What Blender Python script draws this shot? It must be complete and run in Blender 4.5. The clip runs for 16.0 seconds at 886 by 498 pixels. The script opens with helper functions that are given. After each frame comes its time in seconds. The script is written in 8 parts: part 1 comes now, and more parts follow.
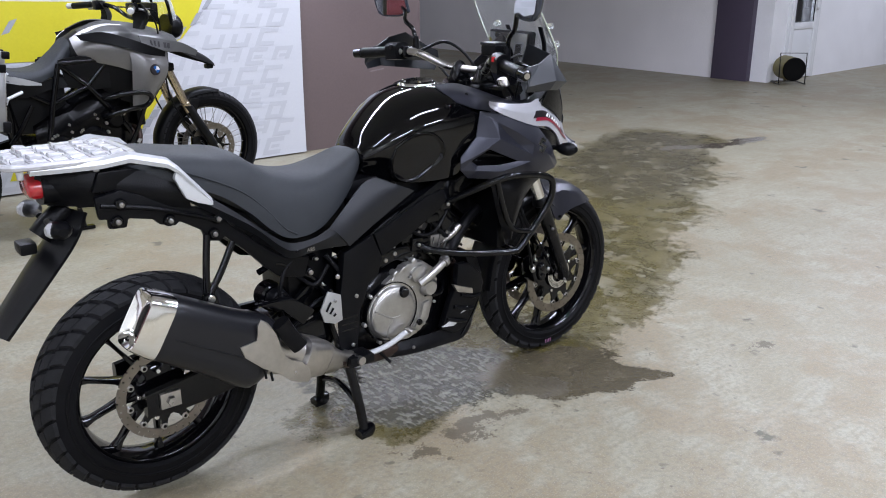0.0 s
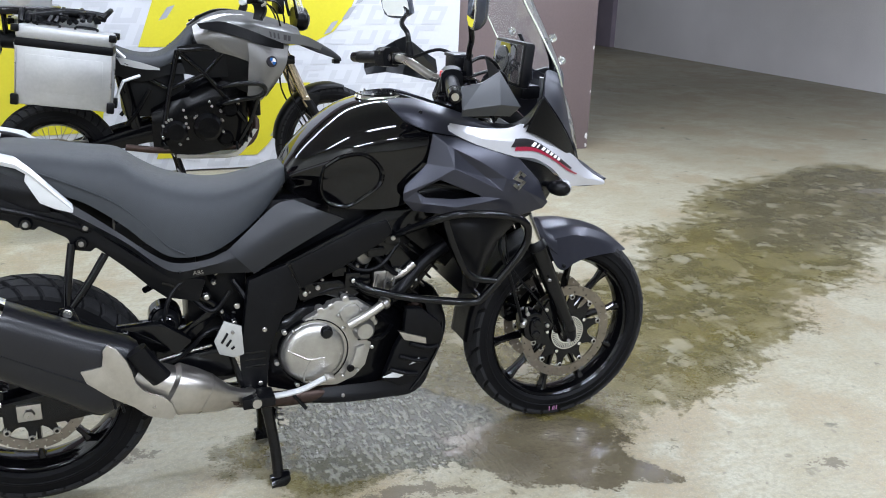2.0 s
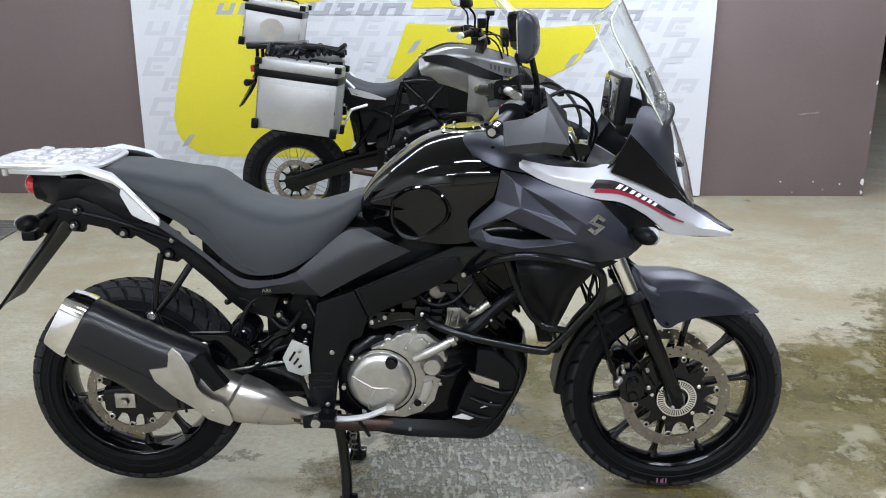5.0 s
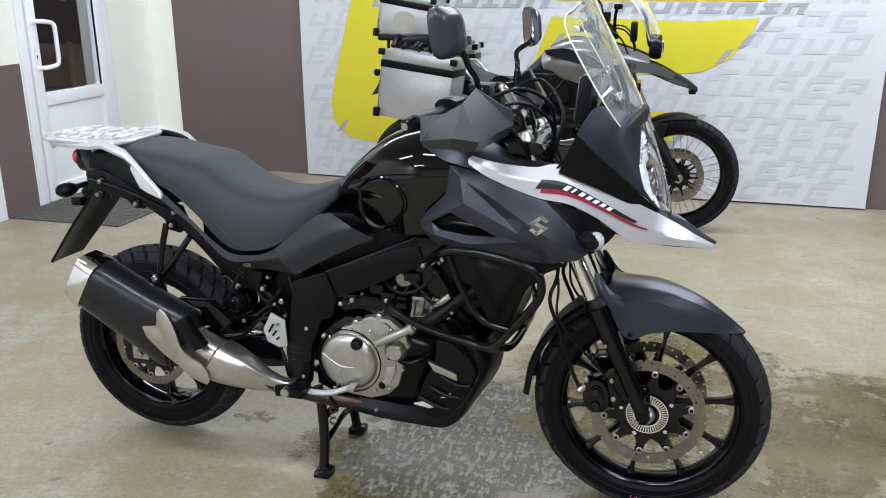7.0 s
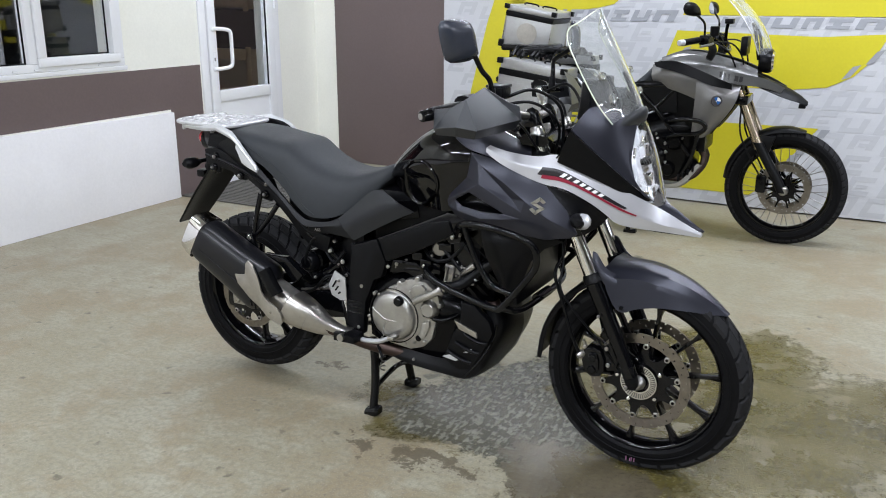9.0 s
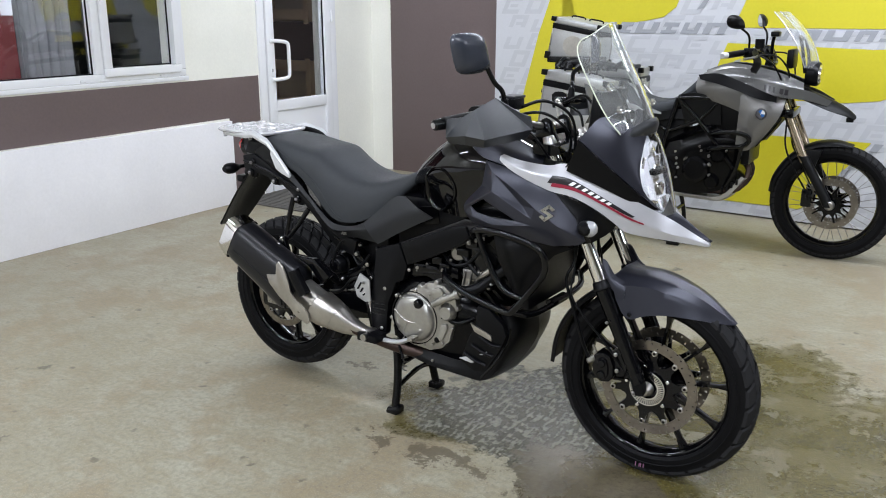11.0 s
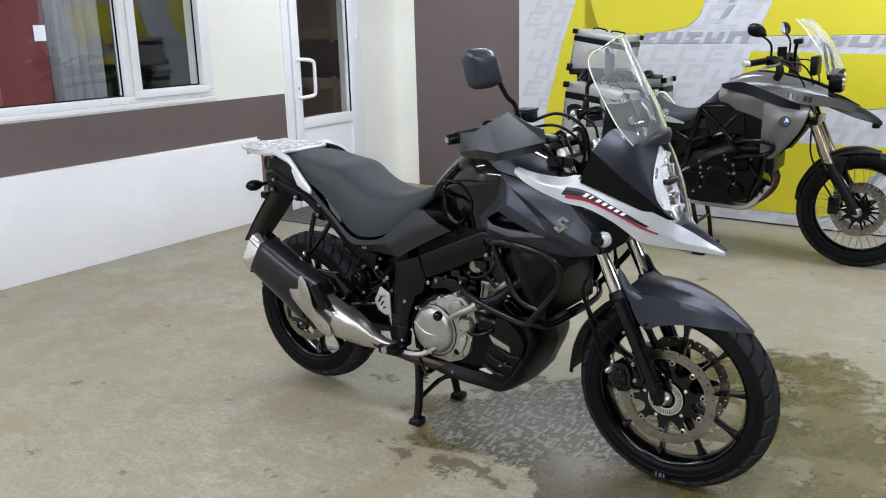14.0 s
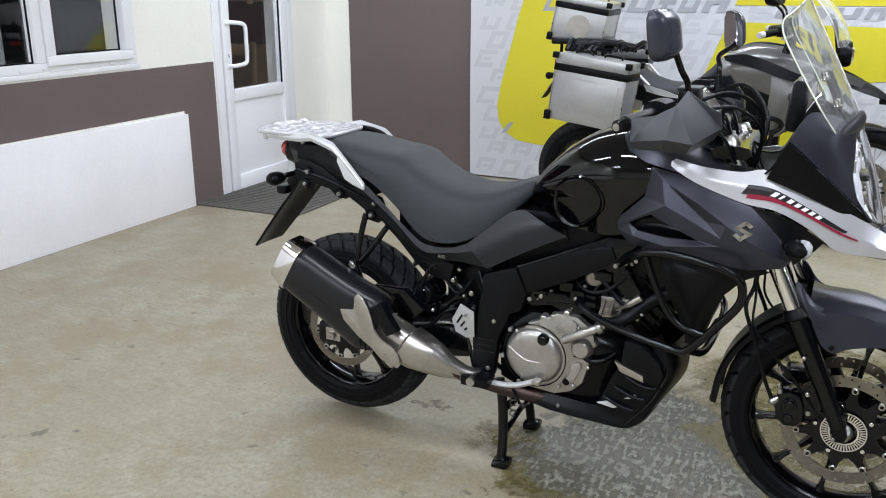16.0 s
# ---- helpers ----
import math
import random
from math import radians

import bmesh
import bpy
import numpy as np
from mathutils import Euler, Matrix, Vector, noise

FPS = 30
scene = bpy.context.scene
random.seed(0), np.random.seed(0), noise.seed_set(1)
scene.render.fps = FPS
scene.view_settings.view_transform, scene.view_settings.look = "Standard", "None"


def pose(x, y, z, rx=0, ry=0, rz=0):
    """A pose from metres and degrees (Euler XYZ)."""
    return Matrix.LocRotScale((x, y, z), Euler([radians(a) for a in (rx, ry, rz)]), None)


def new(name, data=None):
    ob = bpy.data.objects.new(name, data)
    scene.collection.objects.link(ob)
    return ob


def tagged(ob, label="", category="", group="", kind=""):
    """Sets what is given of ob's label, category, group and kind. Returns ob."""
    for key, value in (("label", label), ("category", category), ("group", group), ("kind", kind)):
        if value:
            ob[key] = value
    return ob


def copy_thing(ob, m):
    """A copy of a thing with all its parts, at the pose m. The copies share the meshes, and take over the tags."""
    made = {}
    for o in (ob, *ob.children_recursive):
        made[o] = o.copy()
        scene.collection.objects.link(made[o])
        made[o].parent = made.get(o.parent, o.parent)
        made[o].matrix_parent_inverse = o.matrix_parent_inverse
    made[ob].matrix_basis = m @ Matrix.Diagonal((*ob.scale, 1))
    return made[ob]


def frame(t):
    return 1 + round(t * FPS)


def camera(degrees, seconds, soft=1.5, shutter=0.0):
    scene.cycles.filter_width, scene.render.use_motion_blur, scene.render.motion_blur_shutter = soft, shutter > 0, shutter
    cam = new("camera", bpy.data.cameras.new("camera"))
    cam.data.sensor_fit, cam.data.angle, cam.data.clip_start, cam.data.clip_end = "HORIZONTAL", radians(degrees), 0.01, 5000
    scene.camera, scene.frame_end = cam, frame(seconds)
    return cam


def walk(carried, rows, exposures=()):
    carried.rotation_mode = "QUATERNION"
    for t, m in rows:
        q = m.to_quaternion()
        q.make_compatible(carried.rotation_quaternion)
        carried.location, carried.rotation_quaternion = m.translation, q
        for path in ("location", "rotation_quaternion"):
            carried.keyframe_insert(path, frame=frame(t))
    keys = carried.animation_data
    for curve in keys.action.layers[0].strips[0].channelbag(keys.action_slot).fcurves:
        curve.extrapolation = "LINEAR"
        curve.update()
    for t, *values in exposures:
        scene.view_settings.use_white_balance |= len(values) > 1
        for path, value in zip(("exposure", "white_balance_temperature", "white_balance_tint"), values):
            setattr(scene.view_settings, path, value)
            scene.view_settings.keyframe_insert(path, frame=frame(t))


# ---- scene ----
cam = camera(55.1, 16.0, 1.0)
METRES, EYE, TILT, LEAN, TURN = 4.58, 1.42, 0.0, 0.0, -40.8
ROWS = [
    (0.0, 0.0, 0.0, 0.0, 0.04, -18.27, -0.11),
    (0.5, 0.0394, 0.0268, 0.0012, -0.54, -18.52, -0.16),
    (1.0, 0.0972, 0.0527, 0.0013, 4.87, -18.55, -0.59),
    (1.5, 0.1406, 0.0818, 0.001, 11.85, -18.55, -0.06),
    (2.0, 0.1772, 0.119, -0.0001, 18.26, -18.49, -1.68),
    (2.5, 0.221, 0.1287, 0.0015, 27.68, -17.98, -0.92),
    (3.0, 0.2538, 0.1262, 0.0033, 32.32, -16.69, -0.49),
    (3.5, 0.2631, 0.1246, 0.0041, 33.23, -16.65, 0.33),
    (4.0, 0.2635, 0.1366, 0.003, 33.17, -16.62, 0.52),
    (6.5, 0.3675, 0.3079, -0.0007, 54.73, -17.28, -0.56),
    (7.0, 0.4031, 0.3116, 0.0034, 56.0, -17.28, 0.18),
    (7.5, 0.4392, 0.3347, 0.0044, 57.91, -17.3, -0.26),
    (8.0, 0.4739, 0.3513, 0.0041, 61.52, -17.13, 0.46),
    (8.5, 0.5056, 0.3538, 0.0031, 65.2, -16.97, 0.81),
    (9.0, 0.5314, 0.3533, 0.0064, 68.68, -16.53, -0.07),
    (11.5, 0.5671, 0.3833, 0.0078, 73.83, -15.69, 0.13),
    (12.0, 0.57, 0.3858, 0.0078, 74.28, -15.55, 0.16),
    (12.5, 0.5738, 0.3892, 0.0086, 74.61, -15.37, 0.67),
    (13.0, 0.5805, 0.3979, 0.0088, 74.82, -15.19, 1.23),
    (13.5, 0.583, 0.4012, 0.0092, 75.13, -15.0, 1.55),
    (14.0, 0.5734, 0.3886, 0.0089, 75.3, -14.82, 1.41),
    (14.5, 0.5475, 0.3594, 0.0088, 73.87, -14.83, 1.25),
    (15.0, 0.5143, 0.3378, 0.0058, 71.51, -15.12, 0.31),
    (15.5, 0.4565, 0.3141, 0.0069, 68.85, -16.51, 0.24),
    (16.0, 0.3981, 0.2761, 0.0028, 65.72, -16.98, 0.1),
]
walk(cam, [(t, pose(-0.765, -2.117, EYE, TILT, LEAN, TURN) @ pose(METRES * x, METRES * y, METRES * z, 90 + pitch, roll, yaw)) for t, x, y, z, yaw, pitch, roll in ROWS],
     [(0.0, 0.32, 6180, 17), (1.0, 0.45, 6180, 14), (1.8, 0.70, 6200, 12), (2.5, 0.73, 6270, 10), (3.5, 0.53, 6370, 10), (4.2, 0.53, 6370, 10), (6.5, 0.41, 6490, 10), (9.0, 0.20, 6530, 11), (13.0, 0.19, 6520, 11), (16.0, 0.27, 6520, 11)])

# ---- world and lights ----
world = bpy.data.worlds.new("world")
scene.world = world
world.use_nodes = True
world.node_tree.nodes["Background"].inputs[0].default_value = (0.80, 0.86, 1.0, 1)
world.node_tree.nodes["Background"].inputs[1].default_value = 0.018
scene.view_settings.exposure = 0.0
CEIL = 3.15


def strip_light(x, y, turn, watts, length=1.25, width=0.16, colour=(0.885, 0.95, 1.075)):
    lamp = bpy.data.lights.new("unseen_overhead_light", "AREA")
    lamp.shape, lamp.size, lamp.size_y = "RECTANGLE", length, width
    lamp.energy, lamp.color = watts, colour
    ob = new("unseen_overhead_light", lamp)
    ob.matrix_world = pose(x, y, CEIL - 0.13, 0, 0, turn)
    return ob


# All out of view; hall, passage and rear lamps are added as fill.
LAMPS = [(-1.5, 2.5, 0, 34, 2.0), (0.6, 2.5, 0, 46, 2.0), (2.7, 2.5, 0, 72, 2.0), (-1.5, -1.4, 0, 27), (0.6, -1.4, 0, 35), (2.7, -1.4, 0, 44),
         (-1.5, -4.6, 0, 95), (0.9, -4.6, 0, 95), (3.3, -4.6, 0, 80), (5.2, 0.6, 90, 56), (7.6, 0.8, 90, 70), (12.5, 1.2, 90, 70), (7.2, 10.0, 90, 16), (7.4, 15.5, 90, 6)]
for row in LAMPS:
    strip_light(*row)


# ---- materials ----
def mat(name, colour, rough=0.5, metal=0.0, vary=0.12, scale=6.0, bump=0.0, bump_scale=80.0, coat=0.0, fine=60.0, rough_vary=0.12, spec=0.5):
    """A surface with colour variation at two scales, uneven gloss and fine relief."""
    m = bpy.data.materials.new(name)
    m.use_nodes = True
    nt = m.node_tree
    p = nt.nodes["Principled BSDF"]
    p.inputs["Metallic"].default_value = metal
    p.inputs["Coat Weight"].default_value = coat
    p.inputs["Coat Roughness"].default_value = 0.04
    p.inputs["Specular IOR Level"].default_value = spec
    tc = nt.nodes.new("ShaderNodeTexCoord")
    big, small = nt.nodes.new("ShaderNodeTexNoise"), nt.nodes.new("ShaderNodeTexNoise")
    big.inputs["Scale"].default_value, big.inputs["Detail"].default_value = scale, 5
    small.inputs["Scale"].default_value, small.inputs["Detail"].default_value = fine, 3
    for n in (big, small):
        nt.links.new(tc.outputs["Object"], n.inputs["Vector"])
    add = nt.nodes.new("ShaderNodeMath")
    add.operation = "MULTIPLY_ADD"
    add.inputs[1].default_value, add.inputs[2].default_value = 0.4, 0.0
    nt.links.new(small.outputs["Fac"], add.inputs[0])
    add2 = nt.nodes.new("ShaderNodeMath")
    add2.operation = "MULTIPLY_ADD"
    add2.inputs[1].default_value = 0.6
    nt.links.new(big.outputs["Fac"], add2.inputs[0])
    nt.links.new(add.outputs[0], add2.inputs[2])
    ramp = nt.nodes.new("ShaderNodeValToRGB")
    ramp.color_ramp.elements[0].position, ramp.color_ramp.elements[1].position = 0.3, 0.7
    ramp.color_ramp.elements[0].color = (*[c * (1 - vary) for c in colour], 1)
    ramp.color_ramp.elements[1].color = (*[min(1, c * (1 + vary)) for c in colour], 1)
    nt.links.new(add2.outputs[0], ramp.inputs[0])
    nt.links.new(ramp.outputs[0], p.inputs["Base Color"])
    rr = nt.nodes.new("ShaderNodeMapRange")
    rr.inputs["To Min"].default_value, rr.inputs["To Max"].default_value = max(0.01, rough * (1 - rough_vary)), min(1, rough * (1 + rough_vary))
    nt.links.new(big.outputs["Fac"], rr.inputs["Value"])
    nt.links.new(rr.outputs[0], p.inputs["Roughness"])
    if bump:
        b, bn = nt.nodes.new("ShaderNodeBump"), nt.nodes.new("ShaderNodeTexNoise")
        bn.inputs["Scale"].default_value, bn.inputs["Detail"].default_value = bump_scale, 4
        nt.links.new(tc.outputs["Object"], bn.inputs["Vector"])
        b.inputs["Strength"].default_value, b.inputs["Distance"].default_value = bump, 0.002
        nt.links.new(bn.outputs["Fac"], b.inputs["Height"])
        nt.links.new(b.outputs[0], p.inputs["Normal"])
    return m


def glass(name, colour=(1, 1, 1), rough=0.0, ior=1.45, clear=1.0):
    m = bpy.data.materials.new(name)
    m.use_nodes = True
    p = m.node_tree.nodes["Principled BSDF"]
    p.inputs["Base Color"].default_value = (*colour, 1)
    p.inputs["Transmission Weight"].default_value = clear
    p.inputs["Roughness"].default_value = rough
    p.inputs["IOR"].default_value = ior
    return m


M = dict(
    cream=mat("cream_paint", (0.85, 0.845, 0.770), 0.6, vary=0.05, scale=2.0, bump=0.25, bump_scale=60),
    brown=mat("brown_paint", (0.139, 0.104, 0.101), 0.55, vary=0.10, scale=1.6, bump=0.3, bump_scale=50),
    white_panel=mat("white_plaster", (0.85, 0.845, 0.865), 0.6, vary=0.05, scale=2.5, bump=0.35, bump_scale=40),
    grey_wall=mat("grey_wall", (0.86, 0.83, 0.835), 0.7, vary=0.08, scale=1.2, bump=0.3, bump_scale=30),
    dull_pane=mat("dusty_window_glass", (0.20, 0.22, 0.25), 0.16, vary=0.25, scale=3.0),
    chip=mat("bare_plaster_chip", (0.62, 0.60, 0.57), 0.8, vary=0.2, scale=60),
    scuff=mat("pale_paint_scuff", (0.20, 0.165, 0.165), 0.7, vary=0.25, scale=30),
    mauve=mat("mauve_column_paint", (0.36, 0.31, 0.37), 0.6, vary=0.14, scale=2.5, bump=0.3, bump_scale=30),
    dark_column=mat("dark_column_paint", (0.07, 0.055, 0.085), 0.5, vary=0.1, scale=2.0),
    ceiling=mat("ceiling_paint", (0.45, 0.45, 0.45), 0.8, vary=0.06, scale=1.0),
    upvc=mat("white_plastic_frame", (0.83, 0.84, 0.86), 0.25, vary=0.02, scale=3.0),
    banner=mat("banner_vinyl", (0.535, 0.542, 0.564), 0.45, vary=0.04, scale=1.5, bump=0.15, bump_scale=12),
    banner_yellow=mat("banner_yellow_ink", (0.550, 0.486, 0.018), 0.45, vary=0.06, scale=1.5),
    banner_grey=mat("banner_grey_ink", (0.30, 0.31, 0.33), 0.45, vary=0.06, scale=2.0),
    banner_faint=mat("banner_faint_ink", (0.468, 0.475, 0.497), 0.45, vary=0.04, scale=2.0),
    mat_rubber=mat("doormat_rubber", (0.10, 0.095, 0.085), 0.9, vary=0.3, scale=40, bump=0.9, bump_scale=120),
    room=mat("office_wall_paint", (0.46, 0.40, 0.26), 0.7, vary=0.15, scale=1.5),
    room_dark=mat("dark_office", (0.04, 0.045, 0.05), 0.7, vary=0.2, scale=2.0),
    red_cloth=mat("dark_red_cloth", (0.115, 0.012, 0.012), 0.8, vary=0.25, scale=3.0),
    sheer=mat("grey_sheer_cloth", (0.20, 0.20, 0.21), 0.8, vary=0.20, scale=5.0),
    paper=mat("paper", (0.75, 0.76, 0.8), 0.7, vary=0.02),
    wood=mat("raw_wood", (0.50, 0.36, 0.20), 0.6, vary=0.2, scale=5),
    # motorcycle surfaces
    tread=mat("dusty_tread_rubber", (0.0115, 0.0115, 0.0125), 0.75, vary=0.35, scale=20, bump=0.4, bump_scale=250, spec=0.24),
    housing=mat("gloss_mirror_housing", (0.026, 0.030, 0.042), 0.26, vary=0.1, spec=0.5),
    pink=mat("pink_chalk", (0.26, 0.11, 0.20), 0.8, vary=0.2),
    tyre=mat("tyre_rubber", (0.0032, 0.0032, 0.0038), 0.60, vary=0.3, scale=14, bump=0.3, bump_scale=220, spec=0.12),
    rim=mat("gloss_black_rim", (0.0022, 0.0022, 0.0026), 0.09, vary=0.1, spec=0.30),
    disc=mat("brake_steel", (0.225, 0.203, 0.175), 0.30, 1.0, vary=0.20, scale=18),
    black=mat("black_plastic", (0.0026, 0.0027, 0.0034), 0.34, vary=0.25, scale=9, bump=0.25, bump_scale=300, spec=0.15),
    satin=mat("satin_black_metal", (0.0018, 0.0019, 0.0025), 0.12, vary=0.2, scale=9, spec=0.28),
    gloss=mat("gloss_black_paint", (0.0014, 0.0014, 0.0018), 0.040, vary=0.05, rough_vary=0.02, spec=0.38),
    grey=mat("dark_grey_paint", (0.0258, 0.0268, 0.0372), 0.34, 0.52, vary=0.08, scale=5, spec=0.58),
    cover=mat("dark_cover_plastic", (0.0062, 0.0068, 0.0082), 0.40, vary=0.1, scale=6, bump=0.12, bump_scale=400, spec=0.26),
    panel=mat("grey_plastic_panel", (0.0090, 0.0102, 0.0132), 0.36, vary=0.1, scale=6, bump=0.12, bump_scale=400, spec=0.4),
    silver=mat("silver_paint", (0.50, 0.50, 0.525), 0.33, 0.45, vary=0.04, scale=5, coat=0.2),
    white_ink=mat("white_decal", (0.8, 0.8, 0.8), 0.35, vary=0.02),
    red_ink=mat("red_decal", (0.23, 0.010, 0.030), 0.3, vary=0.05),
    black_ink=mat("black_decal", (0.012, 0.01, 0.012), 0.3, vary=0.05),
    seat=mat("seat_vinyl", (0.0255, 0.0285, 0.0320), 0.62, spec=0.34, vary=0.10, scale=8, bump=0.35, bump_scale=500),
    rack=mat("film_wrapped_rack", (0.52, 0.52, 0.53), 0.24, 0.15, vary=0.12, scale=30, bump=0.9, bump_scale=60),
    rail=mat("silver_grab_rail", (0.58, 0.59, 0.60), 0.33, 0.35, vary=0.05, scale=8),
    engine=mat("cast_engine_silver", (0.37, 0.36, 0.335), 0.32, 0.85, vary=0.16, scale=12, bump=0.3, bump_scale=200),
    engine_black=mat("black_engine_case", (0.0020, 0.0020, 0.0025), 0.20, 0.0, vary=0.25, scale=14, spec=0.17),
    chrome=mat("chrome", (0.80, 0.79, 0.77), 0.10, 1.0, vary=0.04),
    brushed=mat("brushed_steel", (0.42, 0.405, 0.385), 0.28, 1.0, vary=0.10, scale=20),
    muffler=mat("muffler_black", (0.0075, 0.0077, 0.0095), 0.29, spec=0.34, vary=0.12, scale=7, bump=0.15, bump_scale=300),
    header=mat("heat_stained_pipe", (0.050, 0.032, 0.026), 0.42, 0.7, vary=0.35, scale=14),
    lens=glass("clear_lens"),
    screen=glass("windscreen_acrylic", (0.95, 0.97, 0.96), 0.0, 1.56, 0.95),
    edge=mat("polished_acrylic_edge", (0.62, 0.66, 0.52), 0.2, vary=0.05),
    reflector=mat("lamp_reflector", (0.86, 0.88, 0.92), 0.14, 0.60, vary=0.06, scale=40),
    exhaust=mat("satin_exhaust_steel", (0.44, 0.42, 0.39), 0.33, 0.98, vary=0.14, scale=16, bump=0.2, bump_scale=250),
    pane=glass("window_pane", (0.93, 0.95, 0.95), 0.0, 1.62),
    clear_signal=mat("clear_signal_lens", (0.50, 0.51, 0.53), 0.12, 0.3, vary=0.15, scale=60),
    guard=mat("dark_guard_plastic", (0.0135, 0.0155, 0.0190), 0.42, vary=0.1, scale=6, spec=0.60),
    red_lens=mat("red_tail_lens", (0.45, 0.01, 0.015), 0.12, vary=0.1, coat=0.8),
    mirror=mat("mirror_glass", (0.82, 0.84, 0.86), 0.02, 1.0, vary=0.01),
    dial=mat("instrument_glass", (0.03, 0.03, 0.03), 0.04, vary=0.05, coat=1.0),
    gold=mat("gold_fork", (0.55, 0.46, 0.34), 0.24, 0.95, vary=0.08, scale=12),
    gs_grey=mat("warm_grey_paint", (0.158, 0.154, 0.146), 0.34, 0.35, vary=0.07, scale=4, coat=0.3),
    gs_flank=mat("mid_grey_paint", (0.082, 0.082, 0.079), 0.36, 0.3, vary=0.07, scale=4, coat=0.2),
    gs_dark=mat("dark_grey_trim", (0.0050, 0.0052, 0.0056), 0.40, vary=0.14, scale=6, spec=0.16),
    alu=mat("brushed_aluminium", (0.47, 0.475, 0.475), 0.36, 0.7, vary=0.09, scale=9, bump=0.15, bump_scale=150),
    blue=mat("blue_enamel", (0.02, 0.13, 0.42), 0.2, vary=0.05),
    red_switch=mat("red_switch", (0.6, 0.015, 0.02), 0.3, vary=0.05),
    heater_yellow=mat("olive_heater_paint", (0.20, 0.17, 0.045), 0.45, vary=0.2, scale=9),
    spring=mat("spring_steel", (0.30, 0.29, 0.28), 0.32, 0.95, vary=0.15),
)


def floor_material():
    """Worn greenish concrete with a wet track where a wheel-washed bike was rolled in."""
    m = bpy.data.materials.new("worn_concrete")
    m.use_nodes = True
    nt = m.node_tree
    N, L = nt.nodes.new, nt.links.new
    p = nt.nodes["Principled BSDF"]
    tc = N("ShaderNodeTexCoord")

    def noise_node(scale, detail=6, rough=0.6, distort=0.0):
        n = N("ShaderNodeTexNoise")
        n.inputs["Scale"].default_value, n.inputs["Detail"].default_value = scale, detail
        n.inputs["Roughness"].default_value, n.inputs["Distortion"].default_value = rough, distort
        L(tc.outputs["Object"], n.inputs["Vector"])
        return n

    def math_node(op, a, b=None, c=None):
        n = N("ShaderNodeMath")
        n.operation = op
        for i, v in enumerate((a, b, c)):
            if v is None:
                continue
            if isinstance(v, (int, float)):
                n.inputs[i].default_value = v
            else:
                L(v, n.inputs[i])
        return n.outputs[0]

    def ramp(fac, stops):
        r = N("ShaderNodeValToRGB")
        while len(r.color_ramp.elements) < len(stops):
            r.color_ramp.elements.new(0.5)
        for e, (pos, col) in zip(r.color_ramp.elements, stops):
            e.position, e.color = pos, (*col, 1)
        L(fac, r.inputs[0])
        return r.outputs[0]

    def mix(fac, a, b):
        n = N("ShaderNodeMix")
        n.data_type = "RGBA"
        if isinstance(fac, (int, float)):
            n.inputs[0].default_value = fac
        else:
            L(fac, n.inputs[0])
        for i, v in ((6, a), (7, b)):
            if isinstance(v, tuple):
                n.inputs[i].default_value = (*v, 1)
            else:
                L(v, n.inputs[i])
        return n.outputs[2]

    def vec(op, a, b):
        n = N("ShaderNodeVectorMath")
        n.operation = op
        for k, v in enumerate((a, b)):
            if isinstance(v, tuple):
                n.inputs[k].default_value = v
            else:
                L(v, n.inputs[k])
        return n.outputs[0]

    def stretched(scale, sx, sy, turn, detail=5):
        mp = N("ShaderNodeMapping")
        mp.inputs["Rotation"].default_value = (0, 0, radians(turn))
        mp.inputs["Scale"].default_value = (sx, sy, 1)
        L(tc.outputs["Object"], mp.inputs["Vector"])
        n = N("ShaderNodeTexNoise")
        n.inputs["Scale"].default_value, n.inputs["Detail"].default_value = scale, detail
        L(mp.outputs[0], n.inputs["Vector"])
        return n.outputs["Fac"]

    large, mid, fine = noise_node(0.8, 7, 0.62), noise_node(4.5, 9, 0.70), noise_node(55, 5, 0.65)
    grit = noise_node(190, 2)
    black, white = (0, 0, 0), (1, 1, 1)
    dry = ramp(large.outputs["Fac"], [(0.32, (0.248, 0.228, 0.155)), (0.52, (0.308, 0.289, 0.212)), (0.72, (0.364, 0.350, 0.271))])
    dry = mix(math_node("MULTIPLY", ramp(mid.outputs["Fac"], [(0.44, black), (0.60, white)]), 0.62), dry, (0.253, 0.223, 0.144))
    dry = mix(math_node("MULTIPLY", ramp(noise_node(1.7, 8, 0.7).outputs["Fac"], [(0.48, black), (0.58, white)]), 0.85), dry, (0.248, 0.198, 0.119))
    wear = stretched(9.0, 1.0, 3.5, 12, 9)
    dry = mix(math_node("MULTIPLY", ramp(wear, [(0.50, black), (0.62, white)]), 0.50), dry, (0.244, 0.210, 0.132))
    dry = mix(math_node("MULTIPLY", ramp(fine.outputs["Fac"], [(0.44, black), (0.62, white)]), 0.55), dry, (0.180, 0.163, 0.119))
    dry = mix(math_node("MULTIPLY", ramp(grit.outputs["Fac"], [(0.54, black), (0.70, white)]), 0.36), dry, (0.444, 0.435, 0.387))
    # chips, droplets and scuffs
    for scale, r0, r1, cut, col, warp in ((2.6, 0.045, 0.105, 0.405, (0.075, 0.07, 0.05), (0.16, 0.34, 0)), (7.0, 0.05, 0.12, 0.465, (0.10, 0.09, 0.065), (0.08, 0.05, 0)), (19.0, 0.06, 0.13, 0.525, (0.12, 0.105, 0.08), (0.02, 0.02, 0))):
        v = N("ShaderNodeTexVoronoi")
        v.inputs["Scale"].default_value = scale
        L(vec("ADD", vec("MULTIPLY", noise_node(scale * 4, 4).outputs["Color"], warp), tc.outputs["Object"]), v.inputs["Vector"])
